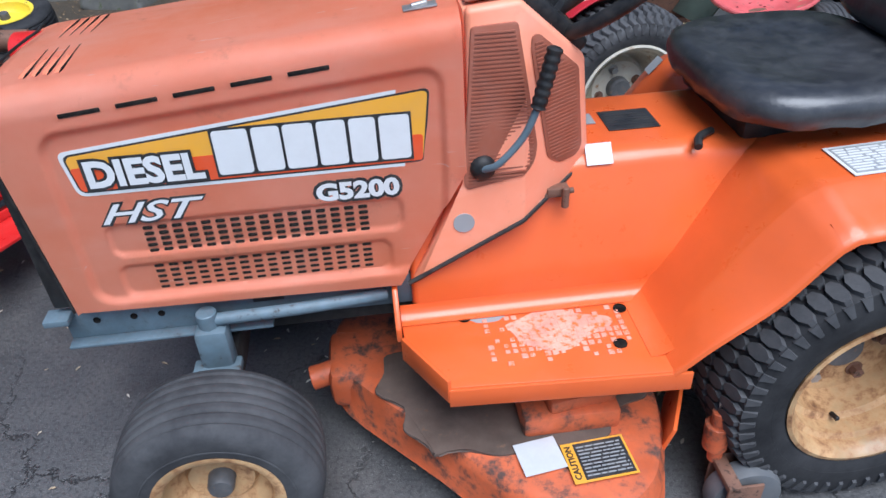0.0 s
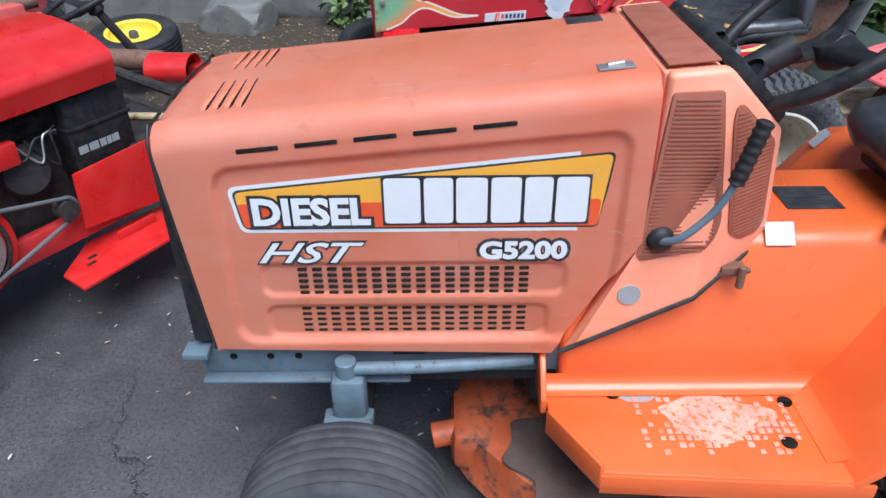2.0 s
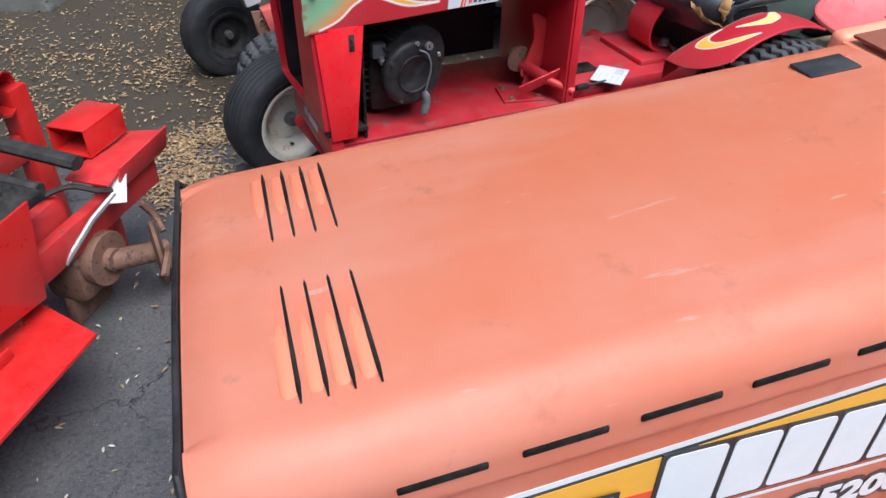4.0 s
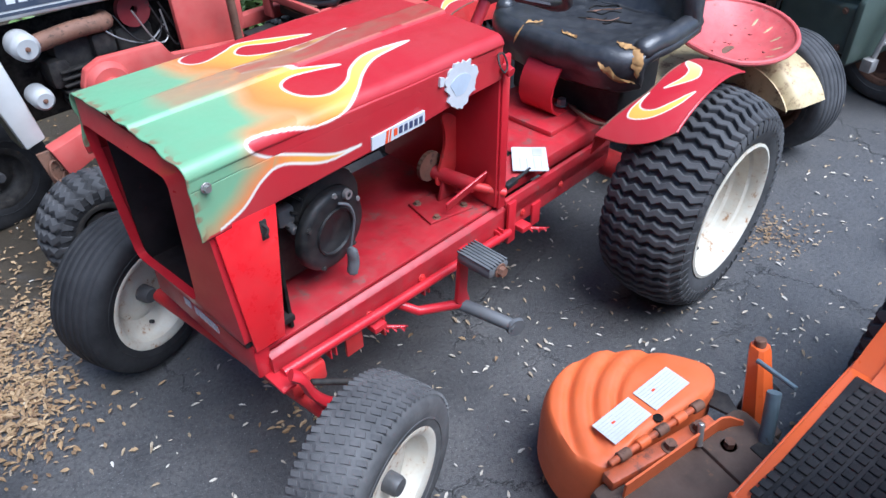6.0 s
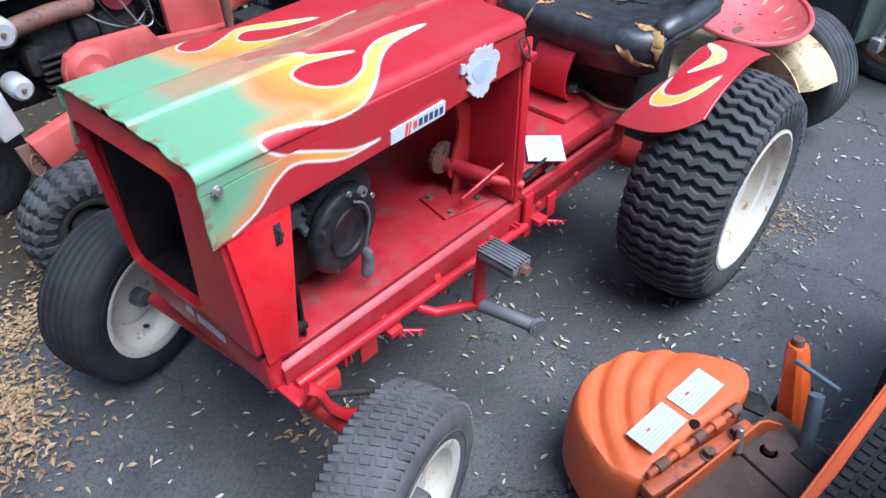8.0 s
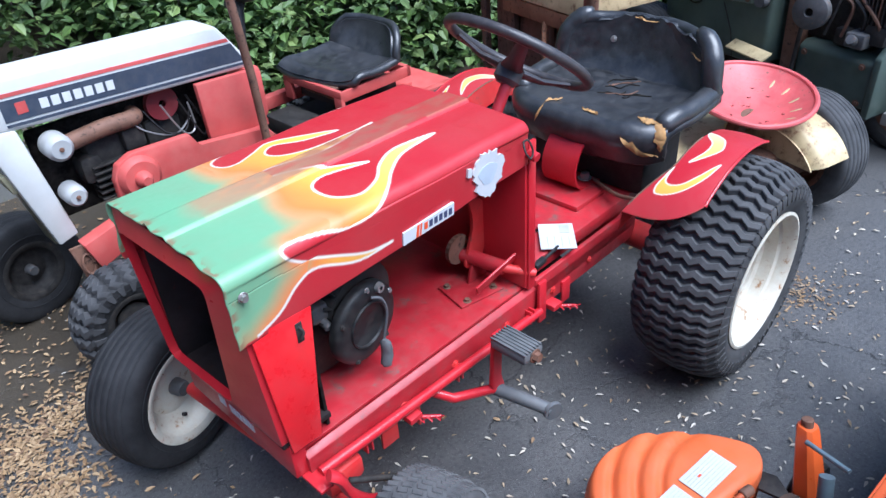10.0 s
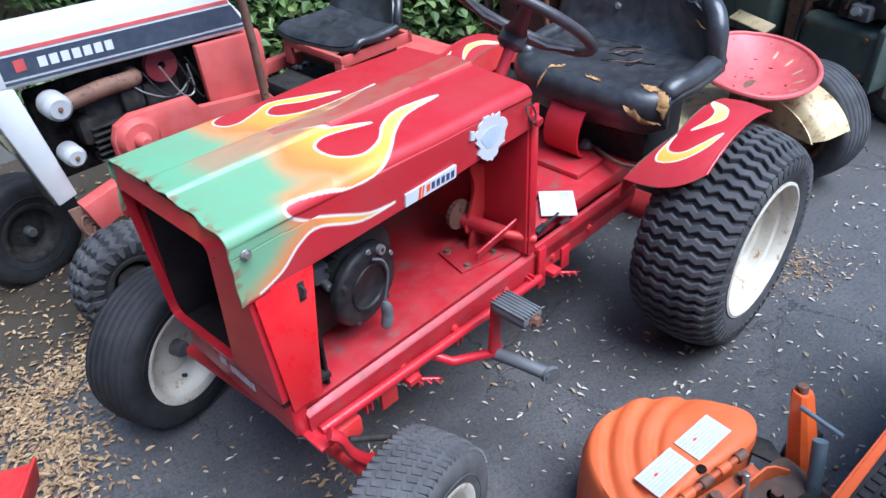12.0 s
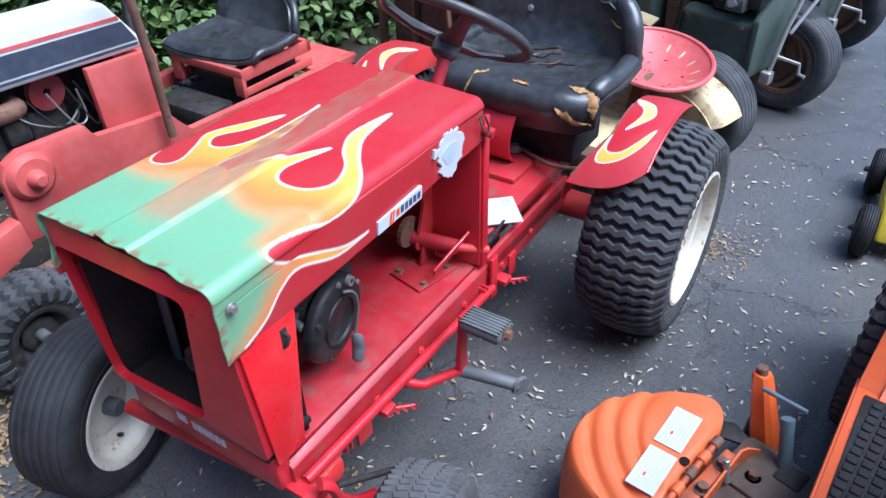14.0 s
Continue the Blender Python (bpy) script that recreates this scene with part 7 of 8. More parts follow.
    wheel(t, pose(0.00, 1.36, 0.150, 0, 0, 12), 0.165, 0.11, 0.08, DARKSTEEL, "rib", 0, dish=0.03, hub_r=0.02, bolts=0, label="small front wheel with rusty rim")
    wheel(t, pose(1.25, 0.90, 0.165), 0.165, 0.13, 0.10, RIM_WHITE, "turf", 34, dish=0.05, hub_r=0.04, label="rear wheel")
    wheel(t, pose(1.25, 1.53, 0.165, 0, 0, 180), 0.165, 0.13, 0.10, RIM_WHITE, "turf", 34, dish=0.05, hub_r=0.04, label="rear wheel")
    return t


white_tractor()


# ---- the bright red tractor with open side, facing the camera ----
SHED = pose(-1.079, 1.901, 0, 0, 0, 67.65) @ Matrix.Diagonal((1.006, 1.006, 1.029, 1))


def red_open_tractor():
    t = root("bright_red_tractor", SHED, "bright red lawn tractor with slotted hood, belt and pulley exposed", "tractor")
    def hood_fn(a, b):
        x = -0.86 + 0.875 * a
        k = b
        if k < 0.12:
            f = k / 0.12
            y, z = 0.012 - 0.010 * f, 0.562 + 0.012 * a + 0.058 * f * (0.75 + 0.25 * a)
        elif k < 0.88:
            f = (k - 0.12) / 0.76
            y = 0.002 + 0.52 * f
            z = 0.620 + 0.012 * a + 0.014 * (a - 0.5) + 0.058 * math.sin(math.pi * f) ** 0.6
        else:
            f = (k - 0.88) / 0.12
            y, z = 0.522 + 0.01 * f, 0.620 + 0.012 * a - 0.06 * f
        x += 0.045 * max(0.0, y / 0.52) * max(0.0, (a - 0.55) / 0.45)
        nose = max(0, 0.18 - a) / 0.18
        z -= 0.16 * nose ** 2
        return (x, y, z)
    hood = part("hood", sheet(hood_fn, 48, 60, 0.004), RED_BRIGHT, t, "bright glossy red hood with a row of slots", 40)
    for k in range(8):
        near, far = -0.398 + 0.0256 * k, -0.412 + 0.0288 * k
        sl = []
        for q in range(9):
            f = q / 8
            y = 0.085 + 0.27 * f
            zz = 0.620 + 0.006 + 0.058 * math.sin(math.pi * (y - 0.002) / 0.52) ** 0.6 + 0.012 * 0.5 + 0.002
            sl.append((near + (far - near) * f, y, zz))
        part("hood_slot", tube(sl, [0.002, 0.006, 0.0075, 0.0075, 0.0075, 0.0075, 0.0075, 0.006, 0.002], 8, flat=0.35), VOID, hood)
    # Added black slab that paints the shade beneath the slotted hood.
    part("hood_shade_slab", boxes(((-0.80, 0.06, 0.50), (-0.02, 0.48, 0.575), 0.01)), VOID, t)
    part("engine_core", boxes(((-0.60, 0.10, 0.20), (-0.10, 0.44, 0.55), 0.02)), DARKSTEEL, t, "dark engine block")
    sh = part("engine_shroud", put(boxes(((-0.555, 0.035, 0.34), (-0.385, 0.11, 0.525), 0.008)), moved(lathe([(0, -0.03), (0.118, -0.03), (0.122, -0.02), (0.122, 0.03), (0, 0.03)], 44), pose(-0.455, 0.06, 0.305))), RED_BRIGHT, t, "red engine shroud")
    for k in range(7):
        part("shroud_louvre", boxes(((-0.540 + 0.004 * k, 0.030, 0.430 + 0.0115 * k), (-0.435 + 0.004 * k, 0.037, 0.434 + 0.0115 * k), 0.0008)), RED_WORN, sh)
    part("flywheel_screen", moved(lathe([(0, -0.012), (0.02, -0.012), (0.022, -0.006), (0.082, -0.006), (0.084, 0.004), (0, 0.004)], 44), pose(-0.455, 0.022, 0.305)), worn("dusty_mesh", (0.20, 0.13, 0.11), 0.7, vary=0.3, spots=0.6, scale=60, grain=300, relief=0.6), t, "dusty round flywheel screen")
    part("screen_bolt", bolt((-0.455, 0.010, 0.305), (0, -1, 0), 0.010, 0.008), RUST, t)
    part("pulley_ring", moved(tube([(0.096 * math.cos(k * math.tau / 44), 0, 0.096 * math.sin(k * math.tau / 44)) for k in range(44)], 0.006, 8, closed=True), pose(-0.455, 0.026, 0.305)), DARKSTEEL, t, "steel pulley rim")
    belt = [(-0.455 + 0.102 * math.cos(a), 0.02, 0.305 + 0.102 * math.sin(a)) for a in np.linspace(1.75, 4.55, 22)] + [(-0.205 + 0.030 * math.cos(a), 0.02, 0.312 + 0.030 * math.sin(a)) for a in np.linspace(-1.4, 1.6, 10)]
    part("drive_belt", tube(belt, 0.0055, 8, closed=True), GREY_HOSE, t, "worn grey drive belt")
    part("small_pulley", moved(lathe([(0, -0.02), (0.026, -0.018), (0.022, 0), (0.026, 0.018), (0, 0.02)], 24), pose(-0.205, 0.022, 0.312)), DARKSTEEL, t)
    part("generator", moved(lathe([(0, -0.06), (0.05, -0.055), (0.062, -0.04), (0.062, 0.06), (0.03, 0.08), (0, 0.08)], 28), pose(-0.235, 0.10, 0.42, 0, 0, -20)), DARKSTEEL, t, "black starter generator")
    part("hood_bracket", boxes(((-0.385, 0.02, 0.46), (-0.27, 0.05, 0.515), 0.004)), RED_BRIGHT, t)
    bat = part("black_box", boxes(((-0.135, 0.035, 0.365), (0.045, 0.19, 0.56), 0.008), ((-0.138, 0.030, 0.480), (0.048, 0.19, 0.490), 0.003)), BLACK, t, "black battery with worn lettering")
    part("battery_print", moved(bars(-0.045, 0.0, 0.075, 0.022, 1, 6, 0.9, 0.0008), pose(-0.075, 0.0345, 0.415, 90, 0, 0)), INK_GREY, bat)
    for k in range(3):
        part("loose_wire", tube(spline([(-0.30 + 0.03 * k, 0.04, 0.50), (-0.26 + 0.04 * k, 0.03, 0.46 - 0.02 * k), (-0.22 + 0.02 * k, 0.03, 0.50), (-0.16, 0.04, 0.49 + 0.01 * k)], 5), 0.003, 5), STEEL if k == 1 else BLACK, t)
    part("side_plate", prism([(-0.163, 0.388), (0.192, 0.402), (0.150, 0.205), (-0.172, 0.240)], 0.020, 0.026, "y", 0.002), RED_BRIGHT, t, "bright red side plate")
    part("footboard", prism([(-0.150, 0.075), (0.165, 0.065), (0.115, -0.105), (-0.295, -0.110), (-0.285, -0.015)], 0.166, 0.176, "z", 0.003), RED_BRIGHT, t, "bright red footboard")
    part("footboard_rib", boxes(((-0.10, 0.00, 0.176), (0.02, 0.008, 0.200), 0.002)), RED_BRIGHT, t)
    part("footboard_slot", boxes(((-0.205, -0.01, 0.1765), (-0.18, 0.0, 0.1775), 0), ((-0.225, -0.035, 0.1765), (-0.20, -0.025, 0.1775), 0)), VOID, t)
    part("frame_rail", boxes(((-0.72, 0.05, 0.20), (0.60, 0.08, 0.27), 0.006), ((-0.72, 0.42, 0.20), (0.60, 0.45, 0.27), 0.006)), RED_WORN, t, "worn red frame rail")
    gr = part("grille", boxes(((-0.86, 0.02, 0.285), (-0.640, 0.50, 0.535), 0.02)), BLACK, t, "black ribbed grille")
    for k in range(9):
        part("grille_rib", boxes(((-0.84, 0.012, 0.40 + 0.013 * k), (-0.655, 0.022, 0.405 + 0.013 * k), 0.001)), GREY_HOSE, gr)
    part("bumper", boxes(((-0.87, 0.01, 0.19), (-0.60, 0.51, 0.285), 0.02), ((-0.66, 0.005, 0.13), (-0.63, 0.03, 0.20), 0.006)), RED_BRIGHT, t, "red lower nose")
    part("hitch_bar", put(tube([(-0.585, 0.17, 0.18), (-0.60, 0.06, 0.12), (-0.625, -0.075, 0.075)], 0.026, 8, flat=0.5), put(tube([(-0.515, 0.13, 0.20), (-0.525, -0.035, 0.085)], 0.009, 8), tube([(-0.525, -0.035, 0.085), (-0.615, -0.07, 0.075)], 0.012, 8))), RED_BRIGHT, t, "bright red triangular hitch bar")
    part("hitch_rod", tube([(-0.625, -0.075, 0.075), (-0.64, -0.11, 0.012), (-0.70, -0.14, 0.010)], 0.012, 8), DARKSTEEL, t)
    for sgn, y in ((1, -0.02), (-1, 0.54)):
        wheel(t, pose(-0.86, 0.27 + (y - 0.27) * 0.40, 0.16, 0, 0, 0 if sgn > 0 else 180), 0.16, 0.12, 0.09, RED_WORN, "rib", 0, dish=0.03, hub_r=0.02, bolts=0, label="front wheel with ribbed tyre")
    # rear half: linkage, beams, far wheels
    beam = put(tube([(0.395, 0.57, 0.405), (0.375, 0.06, 0.372)], 0.019, 8, flat=0.8), tube([(0.300, 0.52, 0.375), (0.300, 0.10, 0.345)], 0.016, 8))
    part("channel_beam", beam, DARKSTEEL, t, "black channel beam")
    part("tray", boxes(((0.02, 0.03, 0.375), (0.24, 0.30, 0.395), 0.004)), DARKSTEEL, t, "dark oily tray")
    part("bare_wood", moved(box((-0.07, -0.014, 0), (0.07, 0.014, 0.012), 0.003), pose(0.165, 0.150, 0.398, 0, 0, -62)), CREAM, t, "splintered pale wood")
    part("box_beam", put(moved(sheet(lambda p, q: (0.07 * math.cos(q * math.tau + 0.785) ** 1, -0.075 + 0.15 * p, 0.05 * math.sin(q * math.tau + 0.785)), 2, 24, 0.004), pose(0.555, 0.47, 0.385, 0, 0, 25)), boxes(((0.60, 0.41, 0.0), (0.66, 0.46, 0.385), 0.006))), RED_BRIGHT, t, "red box section")
    part("axle_tube", cyl((0.36, 0.86, 0.42), (0.56, 0.52, 0.40), 0.035), RUST, t, "rust-pink axle tube")
    part("link_plate", put(prism([(0.10, 0.42), (0.20, 0.40), (0.24, 0.56), (0.14, 0.66), (0.08, 0.60)], 0.46, 0.48, "y", 0.003), boxes(((0.10, 0.60, 0.46), (0.18, 0.66, 0.66), 0.008))), PINK_RED, t, "scuffed pink-red link plate")
    part("rear_post", boxes(((-0.05, 0.60, 0.45), (0.02, 0.66, 0.80), 0.01)), RUST, t)
    return t


red_open_tractor()


def dark_red_tractor():
    """Stands behind the bright red one."""
    t = root("dark_red_tractor", pose(-2.72, 3.02, 0, 0, 0, 40), "dark red tractor with grey hood parts, far in the row", "tractor")
    part("body", put(prism([(-0.55, 0.30), (0.55, 0.30), (0.55, 0.50), (0.10, 0.62), (-0.50, 0.60)], -0.20, 0.20, "y", 0.02), boxes(((-0.2, -0.16, 0.60), (0.1, 0.16, 0.74), 0.02))), RED_DULL, t, "dark red body")
    part("grey_case", boxes(((-0.62, -0.30, 0.28), (-0.34, -0.10, 0.52), 0.02)), GREY_HOSE, t, "grey case")
    part("rod", tube([(-0.4, -0.24, 0.55), (0.4, -0.30, 0.60)], 0.012, 8), DARKSTEEL, t)
    part("rock_shaft", cyl((-0.2, -0.35, 0.45), (0.5, -0.35, 0.50), 0.03), RUST, t)
    for x, y in ((-0.45, -0.30), (0.45, -0.32), (-0.45, 0.30), (0.45, 0.32)):
        wheel(t, pose(x, y, 0.21, 0, 0, 0 if y < 0 else 180), 0.21, 0.15, 0.11, RUST, "rib", 0, dish=0.03, hub_r=0.03, bolts=0, label="old wheel with rusty rim")
    steering_wheel(t, pose(0.25, -0.05, 0.84, 0, 20, 0), 0.17)
    return t


dark_red_tractor()


def lying_wheel():
    t = root("spare_wheel", pose(-1.97, 3.49, 0.20, -80, 0, 20), "black spare tyre with a yellow rim, lying almost flat", "wheel")
    wheel(t, Matrix(), 0.21, 0.15, 0.12, YELLOW, "rib", 0, dish=0.03, hub_r=0.03, bolts=0)
    return t


lying_wheel()


def loose_wheel_ring():
    t = root("bare_steering_wheel", pose(-1.66, 2.74, 0.60, 12, -20, 0), "black bare steering wheel on a bent stem", "steering wheel")
    steering_wheel(t, Matrix(), 0.19)
    part("stem", tube([(0, 0, -0.05), (0.05, 0.02, -0.5), (0.06, 0.02, -0.58)], 0.016, 8), DARKSTEEL, t)
    return t


loose_wheel_ring()


def tiller():
    t = root("tiller_unit", SHED, "rusty red tiller head with a white tag and open box tube", "tiller")
    part("gear_case", put(put(boxes(((0.27, 0.055, 0.07), (0.40, 0.16, 0.20), 0.025)), cyl((0.345, 0.03, 0.155), (0.345, 0.16, 0.155), 0.062)), cyl((0.345, 0.015, 0.155), (0.345, 0.032, 0.155), 0.026)), RUST, t, "rusty gear case")
    part("shaft", cyl((0.345, 0.03, 0.150), (0.445, -0.045, 0.125), 0.024), RUST, t, "rusty shaft")
    tine = lathe([(0, -0.010), (0.03, -0.012), (0.072, -0.004), (0.076, 0.004), (0.03, 0.010), (0, 0.010)], 22)
    part("tine_disc", moved(tine, pose(0.428, -0.032, 0.125, 0, 0, 42)), RUST, t, "rusty round tine disc")
    for k in range(3):
        a = 0.4 + k * math.tau / 3
        part("tine", moved(tube(spline([(0.05 * math.cos(a), 0, 0.05 * math.sin(a)), (0.09 * math.cos(a + 0.2), 0.01, 0.09 * math.sin(a + 0.2)), (0.115 * math.cos(a + 0.55), 0.03, 0.115 * math.sin(a + 0.55))], 4), 0.009, 6), pose(0.448, -0.046, 0.125, 0, 0, 42)), RUST, t, "curved tine")
    box_tube = bmesh.new()
    for lo, hi in (((0.0, 0.0, 0.0), (0.135, 0.095, 0.004)), ((0.0, 0.0, 0.062), (0.135, 0.095, 0.066)), ((0.0, 0.0, 0.004), (0.135, 0.004, 0.062)), ((0.0, 0.091, 0.004), (0.135, 0.095, 0.062))):
        put(box_tube, box(lo, hi, 0.001))
    part("red_box_tube", moved(box_tube, pose(0.467, 0.108, 0.325)), RED_BRIGHT, t, "short open red square tube")
    part("upper_plate", sheet(lambda p, q: (0.390 + 0.225 * p, 0.122 - 0.105 * q, 0.312 + 0.004 * math.sin(6 * p) + 0.02 * q * p), 10, 6, 0.005), RED_WORN, t, "scuffed red cover plate")
    part("side_guard", moved(box((-0.10, -0.003, -0.03), (0.10, 0.003, 0.03), 0.002), pose(0.52, 0.015, 0.315, 14, 0, 3)), RED_WORN, t)
    part("red_casing", boxes(((0.215, 0.09, 0.19), (0.345, 0.20, 0.315), 0.02)), RED_WORN, t, "worn red casing")
    part("white_tag", moved(box((-0.034, -0.018, 0), (0.034, 0.018, 0.004), 0.004), pose(0.412, 0.012, 0.297, 0, -35, 25)), PAPER, t, "white tag")
    part("brace", tube([(0.25, 0.055, 0.205), (0.34, 0.035, 0.262), (0.40, 0.015, 0.292)], 0.007, 8), STEEL, t, "bare metal rod")
    part("cable", tube(spline([(0.30, 0.12, 0.32), (0.34, 0.07, 0.335), (0.37, 0.03, 0.315), (0.40, 0.02, 0.30)], 5), 0.006, 6), DARKSTEEL, t)
    part("leg", boxes(((0.50, 0.135, 0.0), (0.53, 0.165, 0.325), 0.004)), RED_WORN, t)
    part("skid", boxes(((0.27, 0.10, 0.0), (0.40, 0.125, 0.08), 0.01)), RUST, t)
    return t


tiller()


# ---- cream tractor with the red pan seat ----
def cream_tractor():
    t = root("cream_tractor", YARD, "old cream tractor with a red steel pan seat and rusty fenders", "tractor")
    tilt = Matrix.Translation((1.753, 0.031, 0.414)) @ Matrix.Rotation(radians(-60), 4, "Z") @ Euler((radians(6.5), radians(7.0), 0)).to_matrix().to_4x4()
    def pan(a, b):
        ang, r = a * math.tau, b
        x, y = r * 0.173 * math.cos(ang), r * 0.198 * math.sin(ang)
        z = 0.066 * (r ** 2.0 - 1) + 0.018 * max(0, math.cos(ang)) * r ** 3 - 0.020 * max(0, -math.cos(ang)) ** 3 * r ** 3
        return tuple(tilt @ Vector((x, y, z)))
    seat = part("pan_seat", sheet(pan, 56, 14, 0.004), worn("faded_red_pan", (0.55, 0.09, 0.09), 0.5, vary=0.2, spot=(0.16, 0.07, 0.05), spots=0.60, scale=12, dusty=0.25, dust=(0.6, 0.25, 0.22)), t, "faded red steel pan seat with slots", 60)
    rim_pts = [pan(k / 48, 1.0) for k in range(48)]
    part("pan_rim", tube(rim_pts, 0.008, 8, closed=True), seat.data.materials[0], seat)
    for k in range(6):
        a = (-58 + 23 * k) / 360
        p0, p1 = Vector(pan(a, 0.62)), Vector(pan(a, 0.86))
        part("pan_slot", tube([p0 + Vector((0, 0, 0.002)), p0.lerp(p1, 0.5) + Vector((0, 0, 0.001)), p1 + Vector((0, 0, 0.002))], [0.004, 0.0075, 0.004], 8, flat=0.4), CREAM, seat)
    for k in range(10):
        rr = random.Random(k)
        p = Vector(pan(rr.random(), rr.uniform(0.1, 0.6)))
        part("pan_hole", moved(lathe([(0, 0), (0.006, 0), (0.006, 0.002)], 10), pose(p.x, p.y, p.z + 0.003, 90, 0, 0)), VOID, seat)
    for k in range(7):
        rr = random.Random(30 + k)
        a0, b0 = rr.uniform(-0.1, 0.15), rr.uniform(0.1, 0.5)
        part("pan_crack", tube(spline([Vector(pan((a0 + 0.05 * q + rr.uniform(-0.03, 0.03)) % 1, b0 + rr.uniform(-0.06, 0.06))) + Vector((0, 0, 0.0015)) for q in range(4)], 4), 0.0016, 5), RUST, seat)
    part("seat_post", prism([(1.70, 0.355), (1.78, 0.355), (1.70, 0.22), (1.62, 0.22)], 0.03, 0.07, "y", 0.004), RUST, t)
    turn = pose(1.955, -0.08, 0, 0, 0, 255)
    def fen(a, b):
        """A rounded mudguard over the wheel; the wheel's outer face looks to -y here."""
        ang = radians(150 - 125 * a)
        drop = max(0, abs(2 * b - 1) - 0.55) / 0.45
        r = 0.222 - 0.045 * drop ** 2
        return tuple(turn @ Vector((r * math.cos(ang) * 0.95, -0.205 + 0.17 * b, 0.170 + r * math.sin(ang) * 0.82)))
    part("fender", sheet(fen, 30, 18, 0.004), CREAM, t, "cream fender with rust stains", 60)
    part("fender_side", moved(prism([(0.19 * math.cos(radians(150 - 6.2 * k)), 0.165 + 0.158 * math.sin(radians(150 - 6.2 * k))) for k in range(21)], -0.209, -0.204, "y", 0.001), turn), CREAM, t)
    for m in (turn @ pose(0, 0, 0.190), pose(1.955, -0.08, 0.190, 0, 0, 75) @ pose(0, -0.62, 0)):
        wheel(t, m, 0.193, 0.13, 0.115, RUST, "rib", 0, dish=0.03, hub_r=0.04, bolts=4, label="wheel with smooth ribbed tyre", rubber=RUBBER_GREY)
    part("axle_case", moved(box((-0.06, -0.20, -0.06), (0.06, 0.62, 0.06), 0.03), turn @ pose(0, 0, 0.19) @ pose(0, 0, 0, 0, 0, 180)), RUST, t)
    part("frame", boxes(((1.40, 0.05, 0.18), (1.95, 0.28, 0.26), 0.02)), CREAM, t)
    along = pose(1.53, 0.58, 0, 0, 0, -15)
    part("hood", moved(prism([(0, 0.62), (0.012, 0.70), (0.06, 0.80), (0.28, 0.80), (0.34, 0.70), (0.35, 0.62)], -0.10, 0.62, "y", 0.012, 2), along), CREAM, t, "cream hood spotted with rust")
    part("engine_block", moved(boxes(((0.06, 0.02, 0.16), (0.30, 0.46, 0.60), 0.02)), along), RUST, t, "rusty brown engine under the hood")
    for y, z in ((-0.04, 0.62), (0.10, 0.62), (0.30, 0.60), (0.48, 0.62)):
        part("hood_post", moved(boxes(((0.03, y, 0.12), (0.055, y + 0.03, z), 0.004)), along), RUST, t)
    part("side_board", moved(boxes(((0.01, -0.08, 0.565), (0.022, 0.34, 0.618), 0.003)), along), RUST_ORANGE, t, "orange-brown rusted side board")
    part("engine_pipe", moved(tube(spline([(0.03, 0.0, 0.34), (-0.01, 0.06, 0.44), (0.01, 0.10, 0.56), (0.05, 0.12, 0.60)], 5), 0.008, 8), along), RUST_ORANGE, t)
    part("base_case", moved(boxes(((0.02, -0.02, 0.0), (0.32, 0.50, 0.18), 0.02)), along), RUST, t)
    part("steering_post", cyl((1.50, 0.46, 0.40), (1.42, 0.40, 0.74), 0.022), RUST, t, "rusty steering post")
    part("crate_panel", moved(box((-0.004, -0.12, 0), (0.004, 0.12, 0.26), 0.002), pose(1.70, 0.40, 0.22, 0, 35, 0)), GREENGREY, t)
    return t


cream_tractor()


